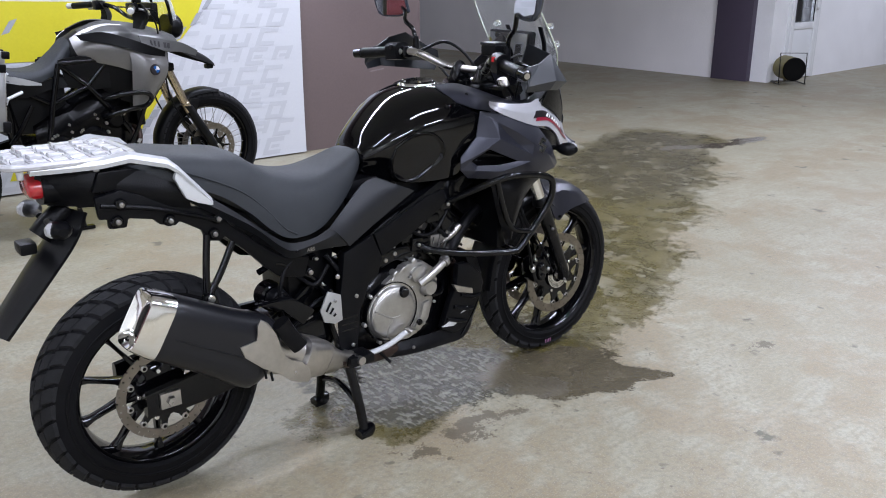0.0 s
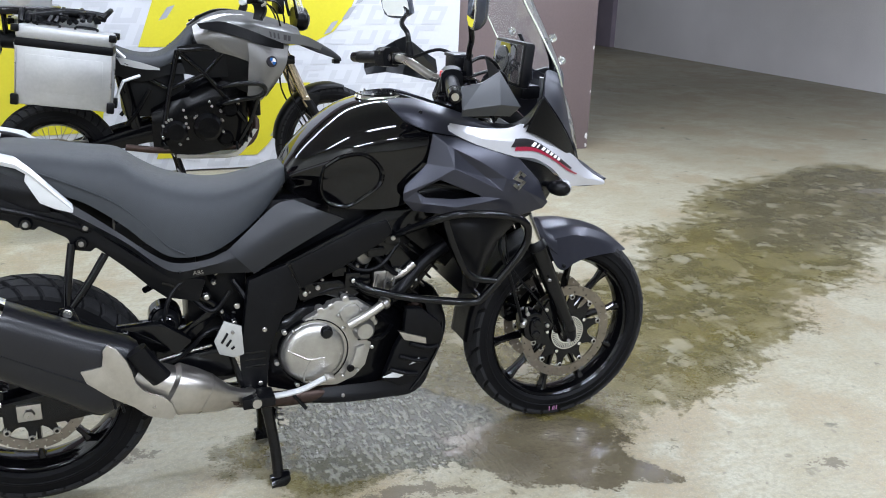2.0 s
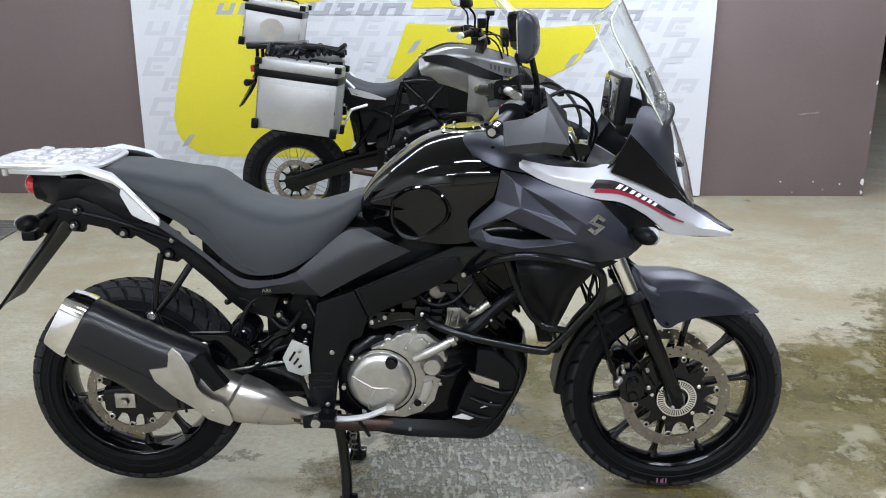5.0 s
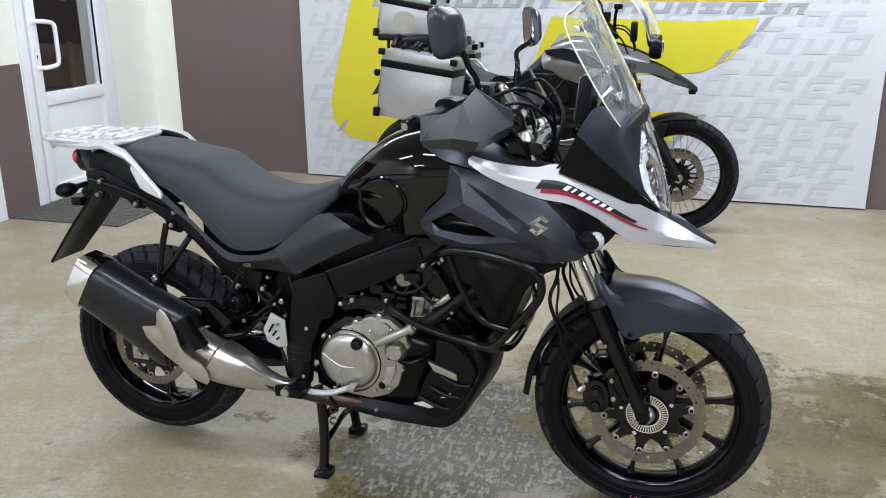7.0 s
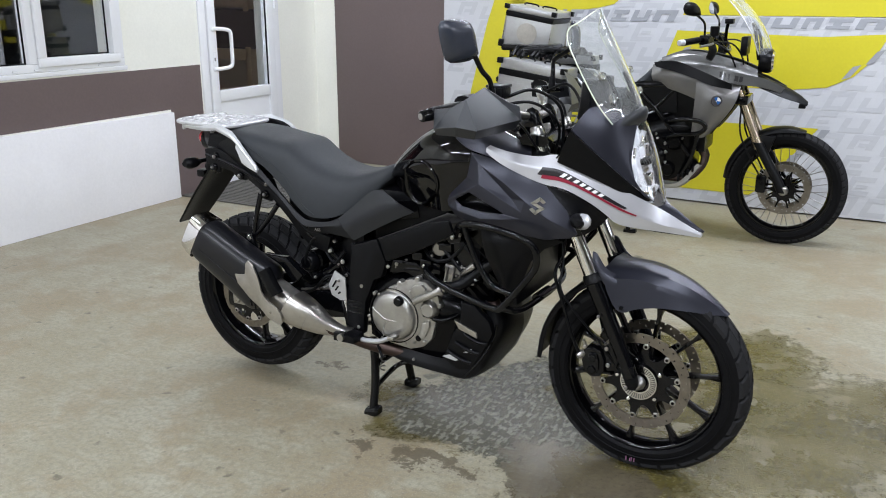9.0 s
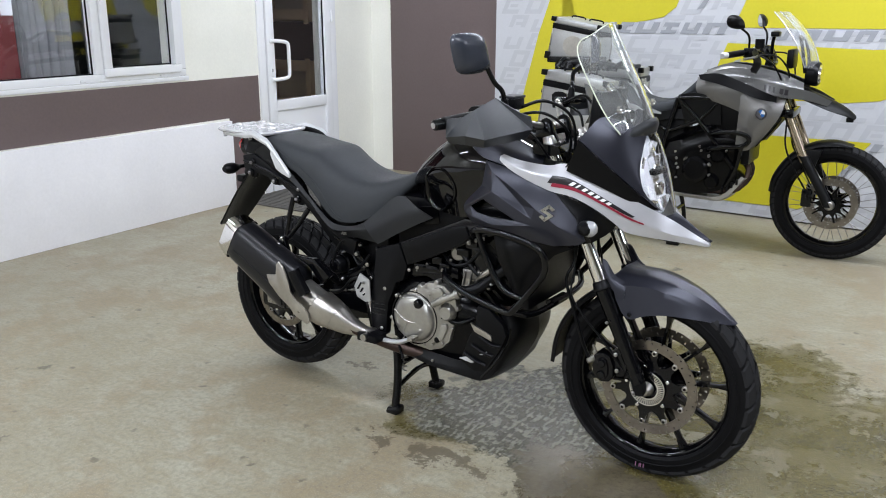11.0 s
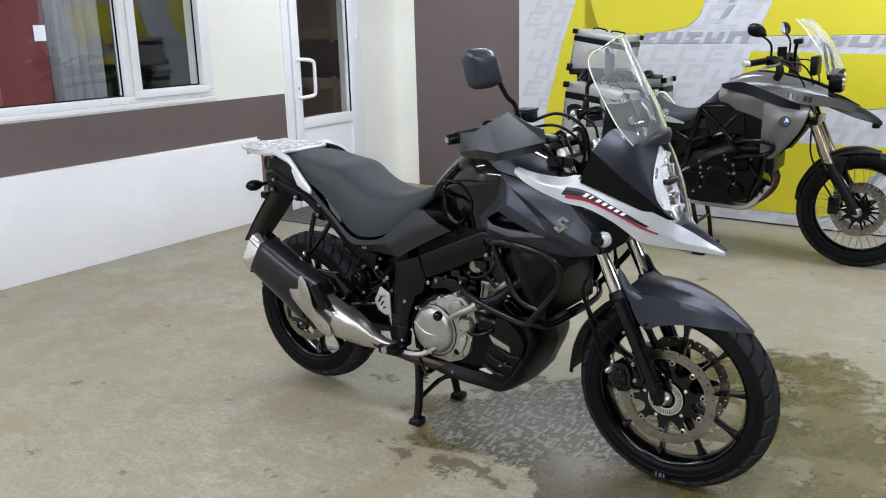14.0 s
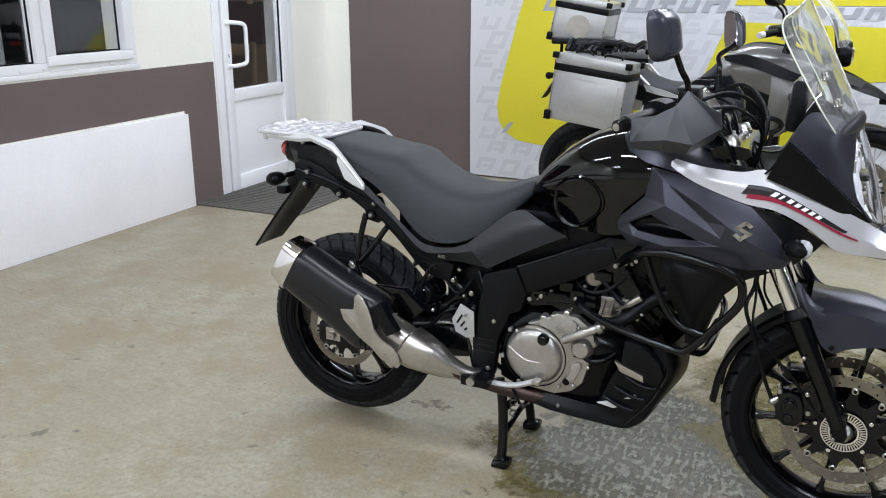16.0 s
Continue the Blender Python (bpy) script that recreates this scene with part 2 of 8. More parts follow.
        spot = math_node("MULTIPLY", ramp(v.outputs["Distance"], [(r0, white), (r1, black)]), ramp(noise_node(scale * 0.8, 2).outputs["Fac"], [(cut - 0.03, black), (cut + 0.06, (0.8, 0.8, 0.8))]))
        dry = mix(spot, dry, col)
    # where water was carried in: soft field of ellipses, torn at the edge
    far_wob = vec("MULTIPLY", vec("SUBTRACT", noise_node(1.6, 4, 0.55).outputs["Color"], (0.5, 0.5, 0.5)), (0.55, 0.55, 0))
    near_wob = vec("MULTIPLY", vec("SUBTRACT", noise_node(9.0, 8, 0.75).outputs["Color"], (0.5, 0.5, 0.5)), (0.34, 0.26, 0))
    warped = vec("ADD", vec("ADD", tc.outputs["Object"], far_wob), near_wob)

    def field(rows):
        best = None
        for cx, cy, a, b, turn in rows:
            mp = N("ShaderNodeMapping")
            mp.vector_type = "TEXTURE"
            mp.inputs["Location"].default_value = (cx, cy, 0)
            mp.inputs["Rotation"].default_value = (0, 0, radians(turn))
            mp.inputs["Scale"].default_value = (a, b, 1)
            L(warped, mp.inputs["Vector"])
            ln = N("ShaderNodeVectorMath")
            ln.operation = "LENGTH"
            L(mp.outputs[0], ln.inputs[0])
            v = math_node("SUBTRACT", 1.0, ln.outputs["Value"])
            best = v if best is None else math_node("MAXIMUM", best, v)
        return best
    def centred(out, k):
        return math_node("MULTIPLY", math_node("SUBTRACT", out, 0.5), k)
    streak = stretched(3.2, 9.0, 1.0, 28)
    ragged = noise_node(14, 10, 0.78)
    flecks = noise_node(70, 4, 0.7)
    torn = math_node("ADD", math_node("ADD", centred(streak, 0.22), centred(ragged.outputs["Fac"], 1.50)), centred(flecks.outputs["Fac"], 0.70))
    damp_field = math_node("ADD", field(DAMP), torn)
    damp = ramp(damp_field, [(0.0, black), (0.045, (0.74, 0.74, 0.74)), (0.30, white)])
    # dry islands inside the damp
    islands = math_node("ADD", math_node("MULTIPLY", noise_node(5.5, 10, 0.72).outputs["Fac"], 0.85), math_node("MULTIPLY", streak, 0.15))
    damp = math_node("MULTIPLY", damp, ramp(islands, [(0.54, white), (0.585, (0.50, 0.50, 0.50))]))
    film = ramp(math_node("ADD", field(FILM), math_node("ADD", centred(ragged.outputs["Fac"], 0.75), centred(mid.outputs["Fac"], 0.8))), [(0.02, black), (0.16, white)])
    deep = math_node("ADD", field(POOL), math_node("ADD", centred(ragged.outputs["Fac"], 0.70), centred(mid.outputs["Fac"], 0.45)))
    pool = ramp(deep, [(0.02, black), (0.09, white)])
    tone = math_node("ADD", math_node("MULTIPLY", mid.outputs["Fac"], 0.6), math_node("MULTIPLY", fine.outputs["Fac"], 0.4))
    damp_col = ramp(tone, [(0.40, (0.047, 0.039, 0.010)), (0.50, (0.085, 0.071, 0.020)), (0.60, (0.136, 0.114, 0.042))])
    damp_col = mix(math_node("MULTIPLY", ramp(ragged.outputs["Fac"], [(0.50, black), (0.62, white)]), 0.38), damp_col, (0.051, 0.041, 0.018))
    damp_col = mix(math_node("MULTIPLY", ramp(flecks.outputs["Fac"], [(0.54, black), (0.64, white)]), 0.30), damp_col, (0.218, 0.188, 0.112))
    damp_col = mix(math_node("MULTIPLY", ramp(noise_node(2.6, 4, 0.6).outputs["Fac"], [(0.48, black), (0.62, white)]), 0.60), damp_col, (0.109, 0.087, 0.022))
    core = ramp(math_node("ADD", field(CORE), math_node("ADD", centred(ragged.outputs["Fac"], 0.5), centred(large.outputs["Fac"], 0.6))), [(0.0, black), (0.25, white)])
    damp_col = mix(math_node("MULTIPLY", core, 0.60), damp_col, (0.058, 0.050, 0.029))
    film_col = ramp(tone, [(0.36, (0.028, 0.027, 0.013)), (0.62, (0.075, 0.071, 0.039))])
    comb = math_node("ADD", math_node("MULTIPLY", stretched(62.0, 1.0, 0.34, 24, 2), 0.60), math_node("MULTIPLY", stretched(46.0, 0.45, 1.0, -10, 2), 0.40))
    # glints on the ridge crests are painted into the film colour
    glint_crest = ramp(comb, [(0.49, black), (0.56, white)])
    film_col = mix(math_node("MULTIPLY", glint_crest, 0.80), film_col, (0.255, 0.248, 0.195))
    pool_col = ramp(tone, [(0.34, (0.060, 0.049, 0.029)), (0.55, (0.100, 0.084, 0.052)), (0.70, (0.135, 0.115, 0.072))])
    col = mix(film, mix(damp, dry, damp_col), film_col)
    spots = ramp(math_node("ADD", field(STAINS), math_node("ADD", centred(ragged.outputs["Fac"], 2.8), centred(flecks.outputs["Fac"], 2.0))), [(0.08, black), (0.30, (0.80, 0.80, 0.80))])
    col = mix(spots, col, (0.082, 0.064, 0.040))
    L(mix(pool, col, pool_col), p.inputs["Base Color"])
    rough = math_node("SUBTRACT", math_node("MULTIPLY_ADD", mid.outputs["Fac"], 0.22, 0.40), math_node("MULTIPLY", damp, 0.24))
    rough = math_node("ADD", rough, math_node("MULTIPLY", film, 0.30))
    rough = math_node("MAXIMUM", math_node("SUBTRACT", rough, math_node("MULTIPLY", pool, 0.25)), 0.09)
    L(rough, p.inputs["Roughness"])
    gloss = math_node("MAXIMUM", math_node("MULTIPLY", damp, 0.16), math_node("MAXIMUM", film, math_node("MULTIPLY", pool, 0.55)))
    L(gloss, p.inputs["Coat Weight"])
    p.inputs["Coat IOR"].default_value = 1.56
    p.inputs["Coat Roughness"].default_value = 0.04
    # relief: trowelled concrete, broken ridges standing out of the water film
    comb = math_node("MULTIPLY", ramp(comb, [(0.46, black), (0.66, white)]), film)
    pebble = math_node("ADD", centred(ragged.outputs["Fac"], 0.45), centred(flecks.outputs["Fac"], 0.22))
    bead = math_node("MULTIPLY", ramp(noise_node(120, 1, 0.4).outputs["Fac"], [(0.56, black), (0.66, white)]), 0.30)
    ridges = math_node("ADD", math_node("ADD", math_node("MULTIPLY", comb, 1.30), pebble), bead)
    calm = math_node("SUBTRACT", 1.0, math_node("MULTIPLY", pool, 0.85))
    wetness = math_node("MULTIPLY", math_node("MAXIMUM", math_node("MULTIPLY", damp, 0.55), film), calm)
    h = math_node("ADD", math_node("MULTIPLY", mid.outputs["Fac"], 0.55), math_node("MULTIPLY", fine.outputs["Fac"], 0.30))
    bump = N("ShaderNodeBump")
    bump.inputs["Strength"].default_value, bump.inputs["Distance"].default_value = 0.55, 0.008
    L(h, bump.inputs["Height"])
    wet_bump = N("ShaderNodeBump")
    wet_bump.inputs["Strength"].default_value, wet_bump.inputs["Distance"].default_value = 1.0, 0.0078
    L(math_node("MULTIPLY", ridges, wetness), wet_bump.inputs["Height"])
    L(bump.outputs[0], wet_bump.inputs["Normal"])
    L(wet_bump.outputs[0], p.inputs["Normal"])
    L(wet_bump.outputs[0], p.inputs["Coat Normal"])
    return m


DAMP = [(1.55, 0.28, 0.80, 0.58, 18), (1.55, 0.88, 0.52, 0.40, 25), (2.45, 0.52, 1.00, 0.52, 26), (3.45, 1.15, 1.00, 0.58, 29), (0.75, -0.05, 0.36, 0.18, -30), (4.45, 1.75, 1.25, 0.66, 29), (5.35, 2.20, 0.70, 0.48, 15)]
FILM = [(0.98, 0.04, 0.42, 0.28, -20), (0.96, 0.42, 0.20, 0.16, 60), (1.19, -0.20, 0.24, 0.13, -58)]
POOL = [(1.46, -0.28, 0.33, 0.27, -12), (1.66, -0.46, 0.16, 0.09, -12), (5.75, 1.80, 0.55, 0.09, -12)]
CORE = [(4.55, 1.72, 1.15, 0.62, 30), (5.25, 2.10, 0.65, 0.45, 15)]
STAINS = [(0.21, 0.13, 0.040, 0.030, 20), (0.14, 0.10, 0.032, 0.025, 0), (2.16, -0.53, 0.045, 0.026, -20), (0.74, -0.33, 0.085, 0.040, -30), (0.98, -0.36, 0.115, 0.045, -25)]
M["floor"] = floor_material()


# ---- mesh helpers ----
def bez(points, n):
    """n points along a smooth curve through the given ones, evenly by length."""
    P = [Vector(p) for p in points]
    if len(P) == 2:
        return [P[0].lerp(P[1], i / (n - 1)) for i in range(n)]
    Q = [2 * P[0] - P[1]] + P + [2 * P[-1] - P[-2]]
    dense = []
    for i in range(1, len(Q) - 2):
        a, b, c, d = Q[i - 1:i + 3]
        for k in range(12):
            t = k / 12
            dense.append(0.5 * (2 * b + (c - a) * t + (2 * a - 5 * b + 4 * c - d) * t * t + (3 * b - a - 3 * c + d) * t ** 3))
    dense.append(P[-1])
    acc = [0.0]
    for a, b in zip(dense, dense[1:]):
        acc.append(acc[-1] + (b - a).length)
    out, j = [], 0
    for i in range(n):
        s = acc[-1] * i / (n - 1)
        while j < len(acc) - 2 and acc[j + 1] < s:
            j += 1
        f = (s - acc[j]) / max(1e-9, acc[j + 1] - acc[j])
        out.append(dense[j].lerp(dense[j + 1], min(1, max(0, f))))
    return out


def finish(bm, sharp=38):
    bmesh.ops.recalc_face_normals(bm, faces=bm.faces)
    bm.normal_update()
    for f in bm.faces:
        f.smooth = True
    lim = radians(sharp)
    for e in bm.edges:
        if len(e.link_faces) == 2 and e.calc_face_angle(0) > lim:
            e.smooth = False
    return bm


def part(name, bm, material, parent=None, label="", sharp=38):
    finish(bm, sharp)
    me = bpy.data.meshes.new(name)
    bm.to_mesh(me)
    bm.free()
    me.materials.append(material)
    ob = new(name, me)
    if parent:
        ob.parent = parent
    if label:
        ob["label"] = label
    return ob


def thing(name, m, label, category, group="", kind=""):
    ob = new(name)
    ob.matrix_world = m
    return tagged(ob, label, category, group, kind)


def structure(name, bm, material, label, category, sharp=38):
    return tagged(part(name, bm, material, None, label, sharp), label, category, "", "structure")


def box(x0, x1, y0, y1, z0, z1, bevel=0.0, m=None, bm=None, seg=2):
    out = bmesh.new()
    bmesh.ops.create_cube(out, size=1.0, matrix=Matrix.Translation(((x0 + x1) / 2, (y0 + y1) / 2, (z0 + z1) / 2)) @ Matrix.Diagonal((abs(x1 - x0), abs(y1 - y0), abs(z1 - z0), 1)))
    if bevel:
        bmesh.ops.bevel(out, geom=out.edges[:], offset=bevel, segments=seg, profile=0.6, affect="EDGES", clamp_overlap=True)
    if m is not None:
        out.transform(m)
    return join(bm, out)


def join(bm, other):
    """Adds other to bm (or gives other where bm is None)."""
    if bm is None:
        return other
    me = bpy.data.meshes.new("tmp")
    other.to_mesh(me)
    other.free()
    bm.from_mesh(me)
    bpy.data.meshes.remove(me)
    return bm


def grid(P, closed_u=False, closed_v=False):
    """Faces over rows of points."""
    bm = bmesh.new()
    V = [[bm.verts.new(p) for p in row] for row in P]
    r, c = len(V), len(V[0])
    for i in range(r if closed_v else r - 1):
        for j in range(c if closed_u else c - 1):
            try:
                bm.faces.new((V[i][j], V[i][(j + 1) % c], V[(i + 1) % r][(j + 1) % c], V[(i + 1) % r][j]))
            except ValueError:
                pass
    return bm, V


def cap(bm, ring):
    try:
        bm.faces.new(ring)
    except ValueError:
        pass


def tube(points, r, n=10, steps=None, bm=None, smooth=True, closed=False, flat=1.0):
    """A round bar along a smooth line; r is a number or one for each end."""
    steps = steps or max(2, 4 * (len(points) - 1) + 1)
    C = bez(points, steps) if smooth else [Vector(p) for p in points]
    r0, r1 = r if isinstance(r, tuple) else (r, r)
    rows, up = [], Vector((0.13, 0.21, 0.97))
    for i, p in enumerate(C):
        d = (C[min(i + 1, len(C) - 1)] - C[max(i - 1, 0)]).normalized()
        u = (up - d * up.dot(d)).normalized()
        if u.length < 0.1:
            u = Vector((1, 0, 0))
        w = d.cross(u)
        up = u
        rad = r0 + (r1 - r0) * i / (len(C) - 1)
        rows.append([p + rad * (u * math.cos(a) * flat + w * math.sin(a)) for a in [2 * math.pi * k / n for k in range(n)]])
    out, V = grid(rows, closed_u=True)
    cap(out, V[0][::-1]), cap(out, V[-1])
    return join(bm, out)


def rod(p0, p1, r0, r1=None, n=16, bevel=0.0, bm=None):
    """A straight round bar with softened ends."""
    r1 = r0 if r1 is None else r1
    p0, p1 = Vector(p0), Vector(p1)
    L = (p1 - p0).length
    e = min(bevel, L * 0.4, r0 * 0.8, r1 * 0.8)
    prof = [(r0 - e, 0), (r0, e), (r1, L - e), (r1 - e, L)] if e else [(r0, 0), (r1, L)]
    m = Matrix.Translation(p0) @ (p1 - p0).to_track_quat("Z", "Y").to_matrix().to_4x4()
    rows = [[m @ Vector((r * math.cos(a), r * math.sin(a), h)) for a in [2 * math.pi * k / n for k in range(n)]] for r, h in prof]
    out, V = grid(rows, closed_u=True)
    cap(out, V[0][::-1]), cap(out, V[-1])
    return join(bm, out)


def lathe(profile, centre, n=48, closed=True, bm=None):
    """A ring about the y axis: profile of (radius, y)."""
    cx, cy, cz = centre
    rows = [[Vector((cx + r * math.cos(a), cy + y, cz + r * math.sin(a))) for a in [2 * math.pi * k / n for k in range(n)]] for r, y in profile]
    out, _ = grid(rows, closed_u=True, closed_v=closed)
    return join(bm, out)


def plate(outline, y0, y1, bevel=0.004, bm=None, axis="y"):
    """A board cut to an outline of (x, z), from y0 to y1. axis x or z: the outline lies across that axis."""
    put = {"y": lambda a, b, d: (a, d, b), "x": lambda a, b, d: (d, a, b), "z": lambda a, b, d: (a, b, d)}[axis]
    out = bmesh.new()
    v = [out.verts.new(put(a, b, y0)) for a, b in outline]
    f = out.faces.new(v)
    ret = bmesh.ops.extrude_face_region(out, geom=[f])
    vec = {"y": (0, y1 - y0, 0), "x": (y1 - y0, 0, 0), "z": (0, 0, y1 - y0)}[axis]
    bmesh.ops.translate(out, vec=vec, verts=[g for g in ret["geom"] if isinstance(g, bmesh.types.BMVert)])
    bmesh.ops.recalc_face_normals(out, faces=out.faces)
    if bevel:
        bmesh.ops.bevel(out, geom=out.edges[:], offset=bevel, segments=2, profile=0.6, affect="EDGES", clamp_overlap=True)
    return join(bm, out)


def surf(rows, nu=24, nv=None, smooth_v=True):
    """Points of a surface through several lines, each smooth along its length."""
    R = [bez(r, nu) for r in rows]
    if nv is None:
        nv = 4 * (len(rows) - 1) + 1
    if smooth_v and len(R) > 2:
        cols = [bez([r[j] for r in R], nv) for j in range(nu)]
        return [[cols[j][i] for j in range(nu)] for i in range(nv)]
    out = []
    per = max(1, (nv - 1) // (len(R) - 1))
    for a, b in zip(R, R[1:]):
        for k in range(per):
            out.append([p.lerp(q, k / per) for p, q in zip(a, b)])
    return out + [R[-1]]


def sheet(P, thick=0.004, inward=None, bm=None, lift=0.0):
    """A shell over a net of points, thickened towards the inward point or direction."""
    r, c = len(P), len(P[0])
    nrm = []
    for i in range(r):
        row = []
        for j in range(c):
            du = P[i][min(j + 1, c - 1)] - P[i][max(j - 1, 0)]
            dv = P[min(i + 1, r - 1)][j] - P[max(i - 1, 0)][j]
            n = du.cross(dv)
            row.append(n.normalized() if n.length > 1e-9 else Vector((0, 0, 0)))
        nrm.append(row)
    mid = P[r // 2][c // 2]
    ref = Vector(inward) if inward is not None else Vector((mid.x, 0, mid.z))
    s = 1 if nrm[r // 2][c // 2].dot(ref - mid) > 0 else -1
    A = [[P[i][j] - s * lift * nrm[i][j] for j in range(c)] for i in range(r)]
    B = [[P[i][j] + s * (thick - lift) * nrm[i][j] for j in range(c)] for i in range(r)]
    bm2 = bmesh.new()
    VA = [[bm2.verts.new(p) for p in row] for row in A]
    VB = [[bm2.verts.new(p) for p in row] for row in B]

    def quad(*v):
        try:
            bm2.faces.new(v)
        except ValueError:
            pass
    for i in range(r - 1):
        for j in range(c - 1):
            quad(VA[i][j], VA[i][j + 1], VA[i + 1][j + 1], VA[i + 1][j])
            quad(VB[i][j], VB[i + 1][j], VB[i + 1][j + 1], VB[i][j + 1])
    for j in range(c - 1):
        quad(VA[0][j], VB[0][j], VB[0][j + 1], VA[0][j + 1])
        quad(VA[-1][j], VA[-1][j + 1], VB[-1][j + 1], VB[-1][j])
    for i in range(r - 1):
        quad(VA[i][0], VA[i + 1][0], VB[i + 1][0], VB[i][0])
        quad(VA[i][-1], VB[i][-1], VB[i + 1][-1], VA[i + 1][-1])
    bmesh.ops.remove_doubles(bm2, verts=bm2.verts, dist=0.0002)
    return join(bm, bm2)


def facets(points, faces, thick=0.004, bevel=0.0025, bm=None):
    """A folded panel: flat faces over named corners, thickened towards the middle plane, edges softened."""
    out = bmesh.new()
    V = {k: out.verts.new(p) for k, p in points.items()}
    for f in faces:
        out.faces.new([V[k] for k in f])
    bmesh.ops.triangulate(out, faces=out.faces[:])
    ret = bmesh.ops.extrude_face_region(out, geom=out.faces[:])
    for v in [g for g in ret["geom"] if isinstance(g, bmesh.types.BMVert)]:
        v.co.y -= math.copysign(min(thick, abs(v.co.y)), v.co.y)
    bmesh.ops.recalc_face_normals(out, faces=out.faces)
    if bevel:
        sharp = [e for e in out.edges if len(e.link_faces) == 2 and e.calc_face_angle(0) > radians(14)]
        bmesh.ops.bevel(out, geom=sharp, offset=bevel, segments=3, profile=0.6, affect="EDGES", clamp_overlap=True)
    return join(bm, out)


def hull(sections, n=28, steps=None, bm=None, smooth=True):
    """A closed body through rings; each ring is a list of points given the same way round."""
    R = []
    for s in sections:
        R.append(bez(list(s) + [s[0]], n + 1)[:-1] if smooth else [Vector(p) for p in s])
    n = len(R[0])
    if steps:
        cols = [bez([r[j] for r in R], steps) for j in range(n)]
        R = [[cols[j][i] for j in range(n)] for i in range(steps)]
    out, V = grid(R, closed_u=True)
    cap(out, V[0][::-1]), cap(out, V[-1])
    return join(bm, out)


def egg(x, half, z0, z1, top=0.6, flat=2.6, n=20, lean=0.0, y=0.0):
    """A rounded upright ring at x: half width, bottom, top."""
    pts = []
    zc, h = (z0 + z1) / 2, (z1 - z0) / 2
    for k in range(n):
        a = 2 * math.pi * k / n
        c, s = math.cos(a), math.sin(a)
        yy = math.copysign(abs(c) ** (2 / flat), c) * half
        zz = math.copysign(abs(s) ** (2 / flat), s) * h
        w = 1 - (1 - top) * max(0, s) ** 2
        pts.append(Vector((x + lean * zz, y + yy * w, zc + zz)))
    return pts


def bolt(parent, p, r=0.007, side=-1, material=None, length=0.008, name="bolt"):
    x, y, z = p
    r *= 0.78
    bm = rod((x, y, z), (x, y + side * length, z), r, r, 12, 0.0015)
    rod((x, y + side * (length - 0.001), z), (x, y + side * (length + 0.002), z), r * 0.55, r * 0.5, 6, 0, bm)
    return part(name, bm, material or M["spring"], parent)


def lettering(name, body, size, m, material, parent, label=""):
    """Flat printed letters, one mesh."""
    cu = bpy.data.curves.new("letters", "FONT")
    cu.body, cu.size, cu.extrude, cu.align_x = body, size, 0.0006, "CENTER"
    tmp = bpy.data.objects.new("letters", cu)
    me = bpy.data.meshes.new_from_object(tmp)
    bpy.data.objects.remove(tmp)
    bpy.data.curves.remove(cu)
    me.transform(m)
    me.materials.clear()
    me.materials.append(material)
    ob = new(name, me)
    ob.parent = parent
    if label:
        ob["label"] = label
    return ob


# ---- the garage ----
WX = -2.56                       # wall with window and door
SLOPE = -0.026                   # the banner wall stands slightly askew


def back_y(x):
    return 3.93 + SLOPE * (x + 2.5)


BACK = pose(0, back_y(0), 0, 0, 0, math.degrees(math.atan(SLOPE)))

structure("floor", box(-9, 26, -12, 22, -0.2, 0), M["floor"], "worn greenish-grey concrete floor, wet under the front bike", "floor")
structure("ceiling", box(-9, 26, -12, 22, CEIL, CEIL + 0.2), M["ceiling"], "pale painted concrete ceiling over the garage", "ceiling")

# west wall: window opening y -0.55..1.74, door opening y 2.465..3.41
bm = box(WX - 0.25, WX, -9, -0.55, 0, CEIL)
box(WX - 0.25, WX, -0.55, 1.74, 0, 1.0, 0, None, bm)
box(WX - 0.25, WX, -0.55, 1.74, 2.25, CEIL, 0, None, bm)
box(WX - 0.25, WX, 1.74, 2.465, 0, CEIL, 0, None, bm)
box(WX - 0.25, WX, 2.465, 3.41, 2.08, CEIL, 0, None, bm)
box(WX - 0.25, WX, 3.41, 4.25, 0, CEIL, 0, None, bm)
structure("wall_west", bm, M["cream"], "cream painted wall with a window and a door", "wall")
# brown dado: a band under the sill that drops to the floor beside the door
bm = plate([(-9, 0.655), (2.125, 0.655), (2.125, 0.0), (2.452, 0.0), (2.452, 0.957), (-9, 0.972)], WX, WX + 0.004, 0, None, "x")
structure("paint_band_trim", bm, M["brown"], "brown-purple painted band along the cream wall", "paint band")
bm = plate([(-9, 0.0), (2.12, 0.0), (2.12, 0.637), (-9, 0.70)], WX, WX + 0.035, 0.004, None, "x")
structure("wall_panel_trim", bm, M["white_panel"], "white plastered low panel, scuffed at its foot", "wall panel")

# north wall, cream strip at the corner
bm = box(-2.335, 4.04, 0, 0.25, 0, CEIL, 0.004)
bm.transform(pose(0, back_y(0), 0, 0, 0, math.degrees(math.atan(SLOPE))))
north = structure("wall_north", bm, M["brown"], "brown-purple painted wall behind the banner", "wall")
# knocks in the paint: pale plaster at the wall's end and along its foot
chip_rng = random.Random(5)


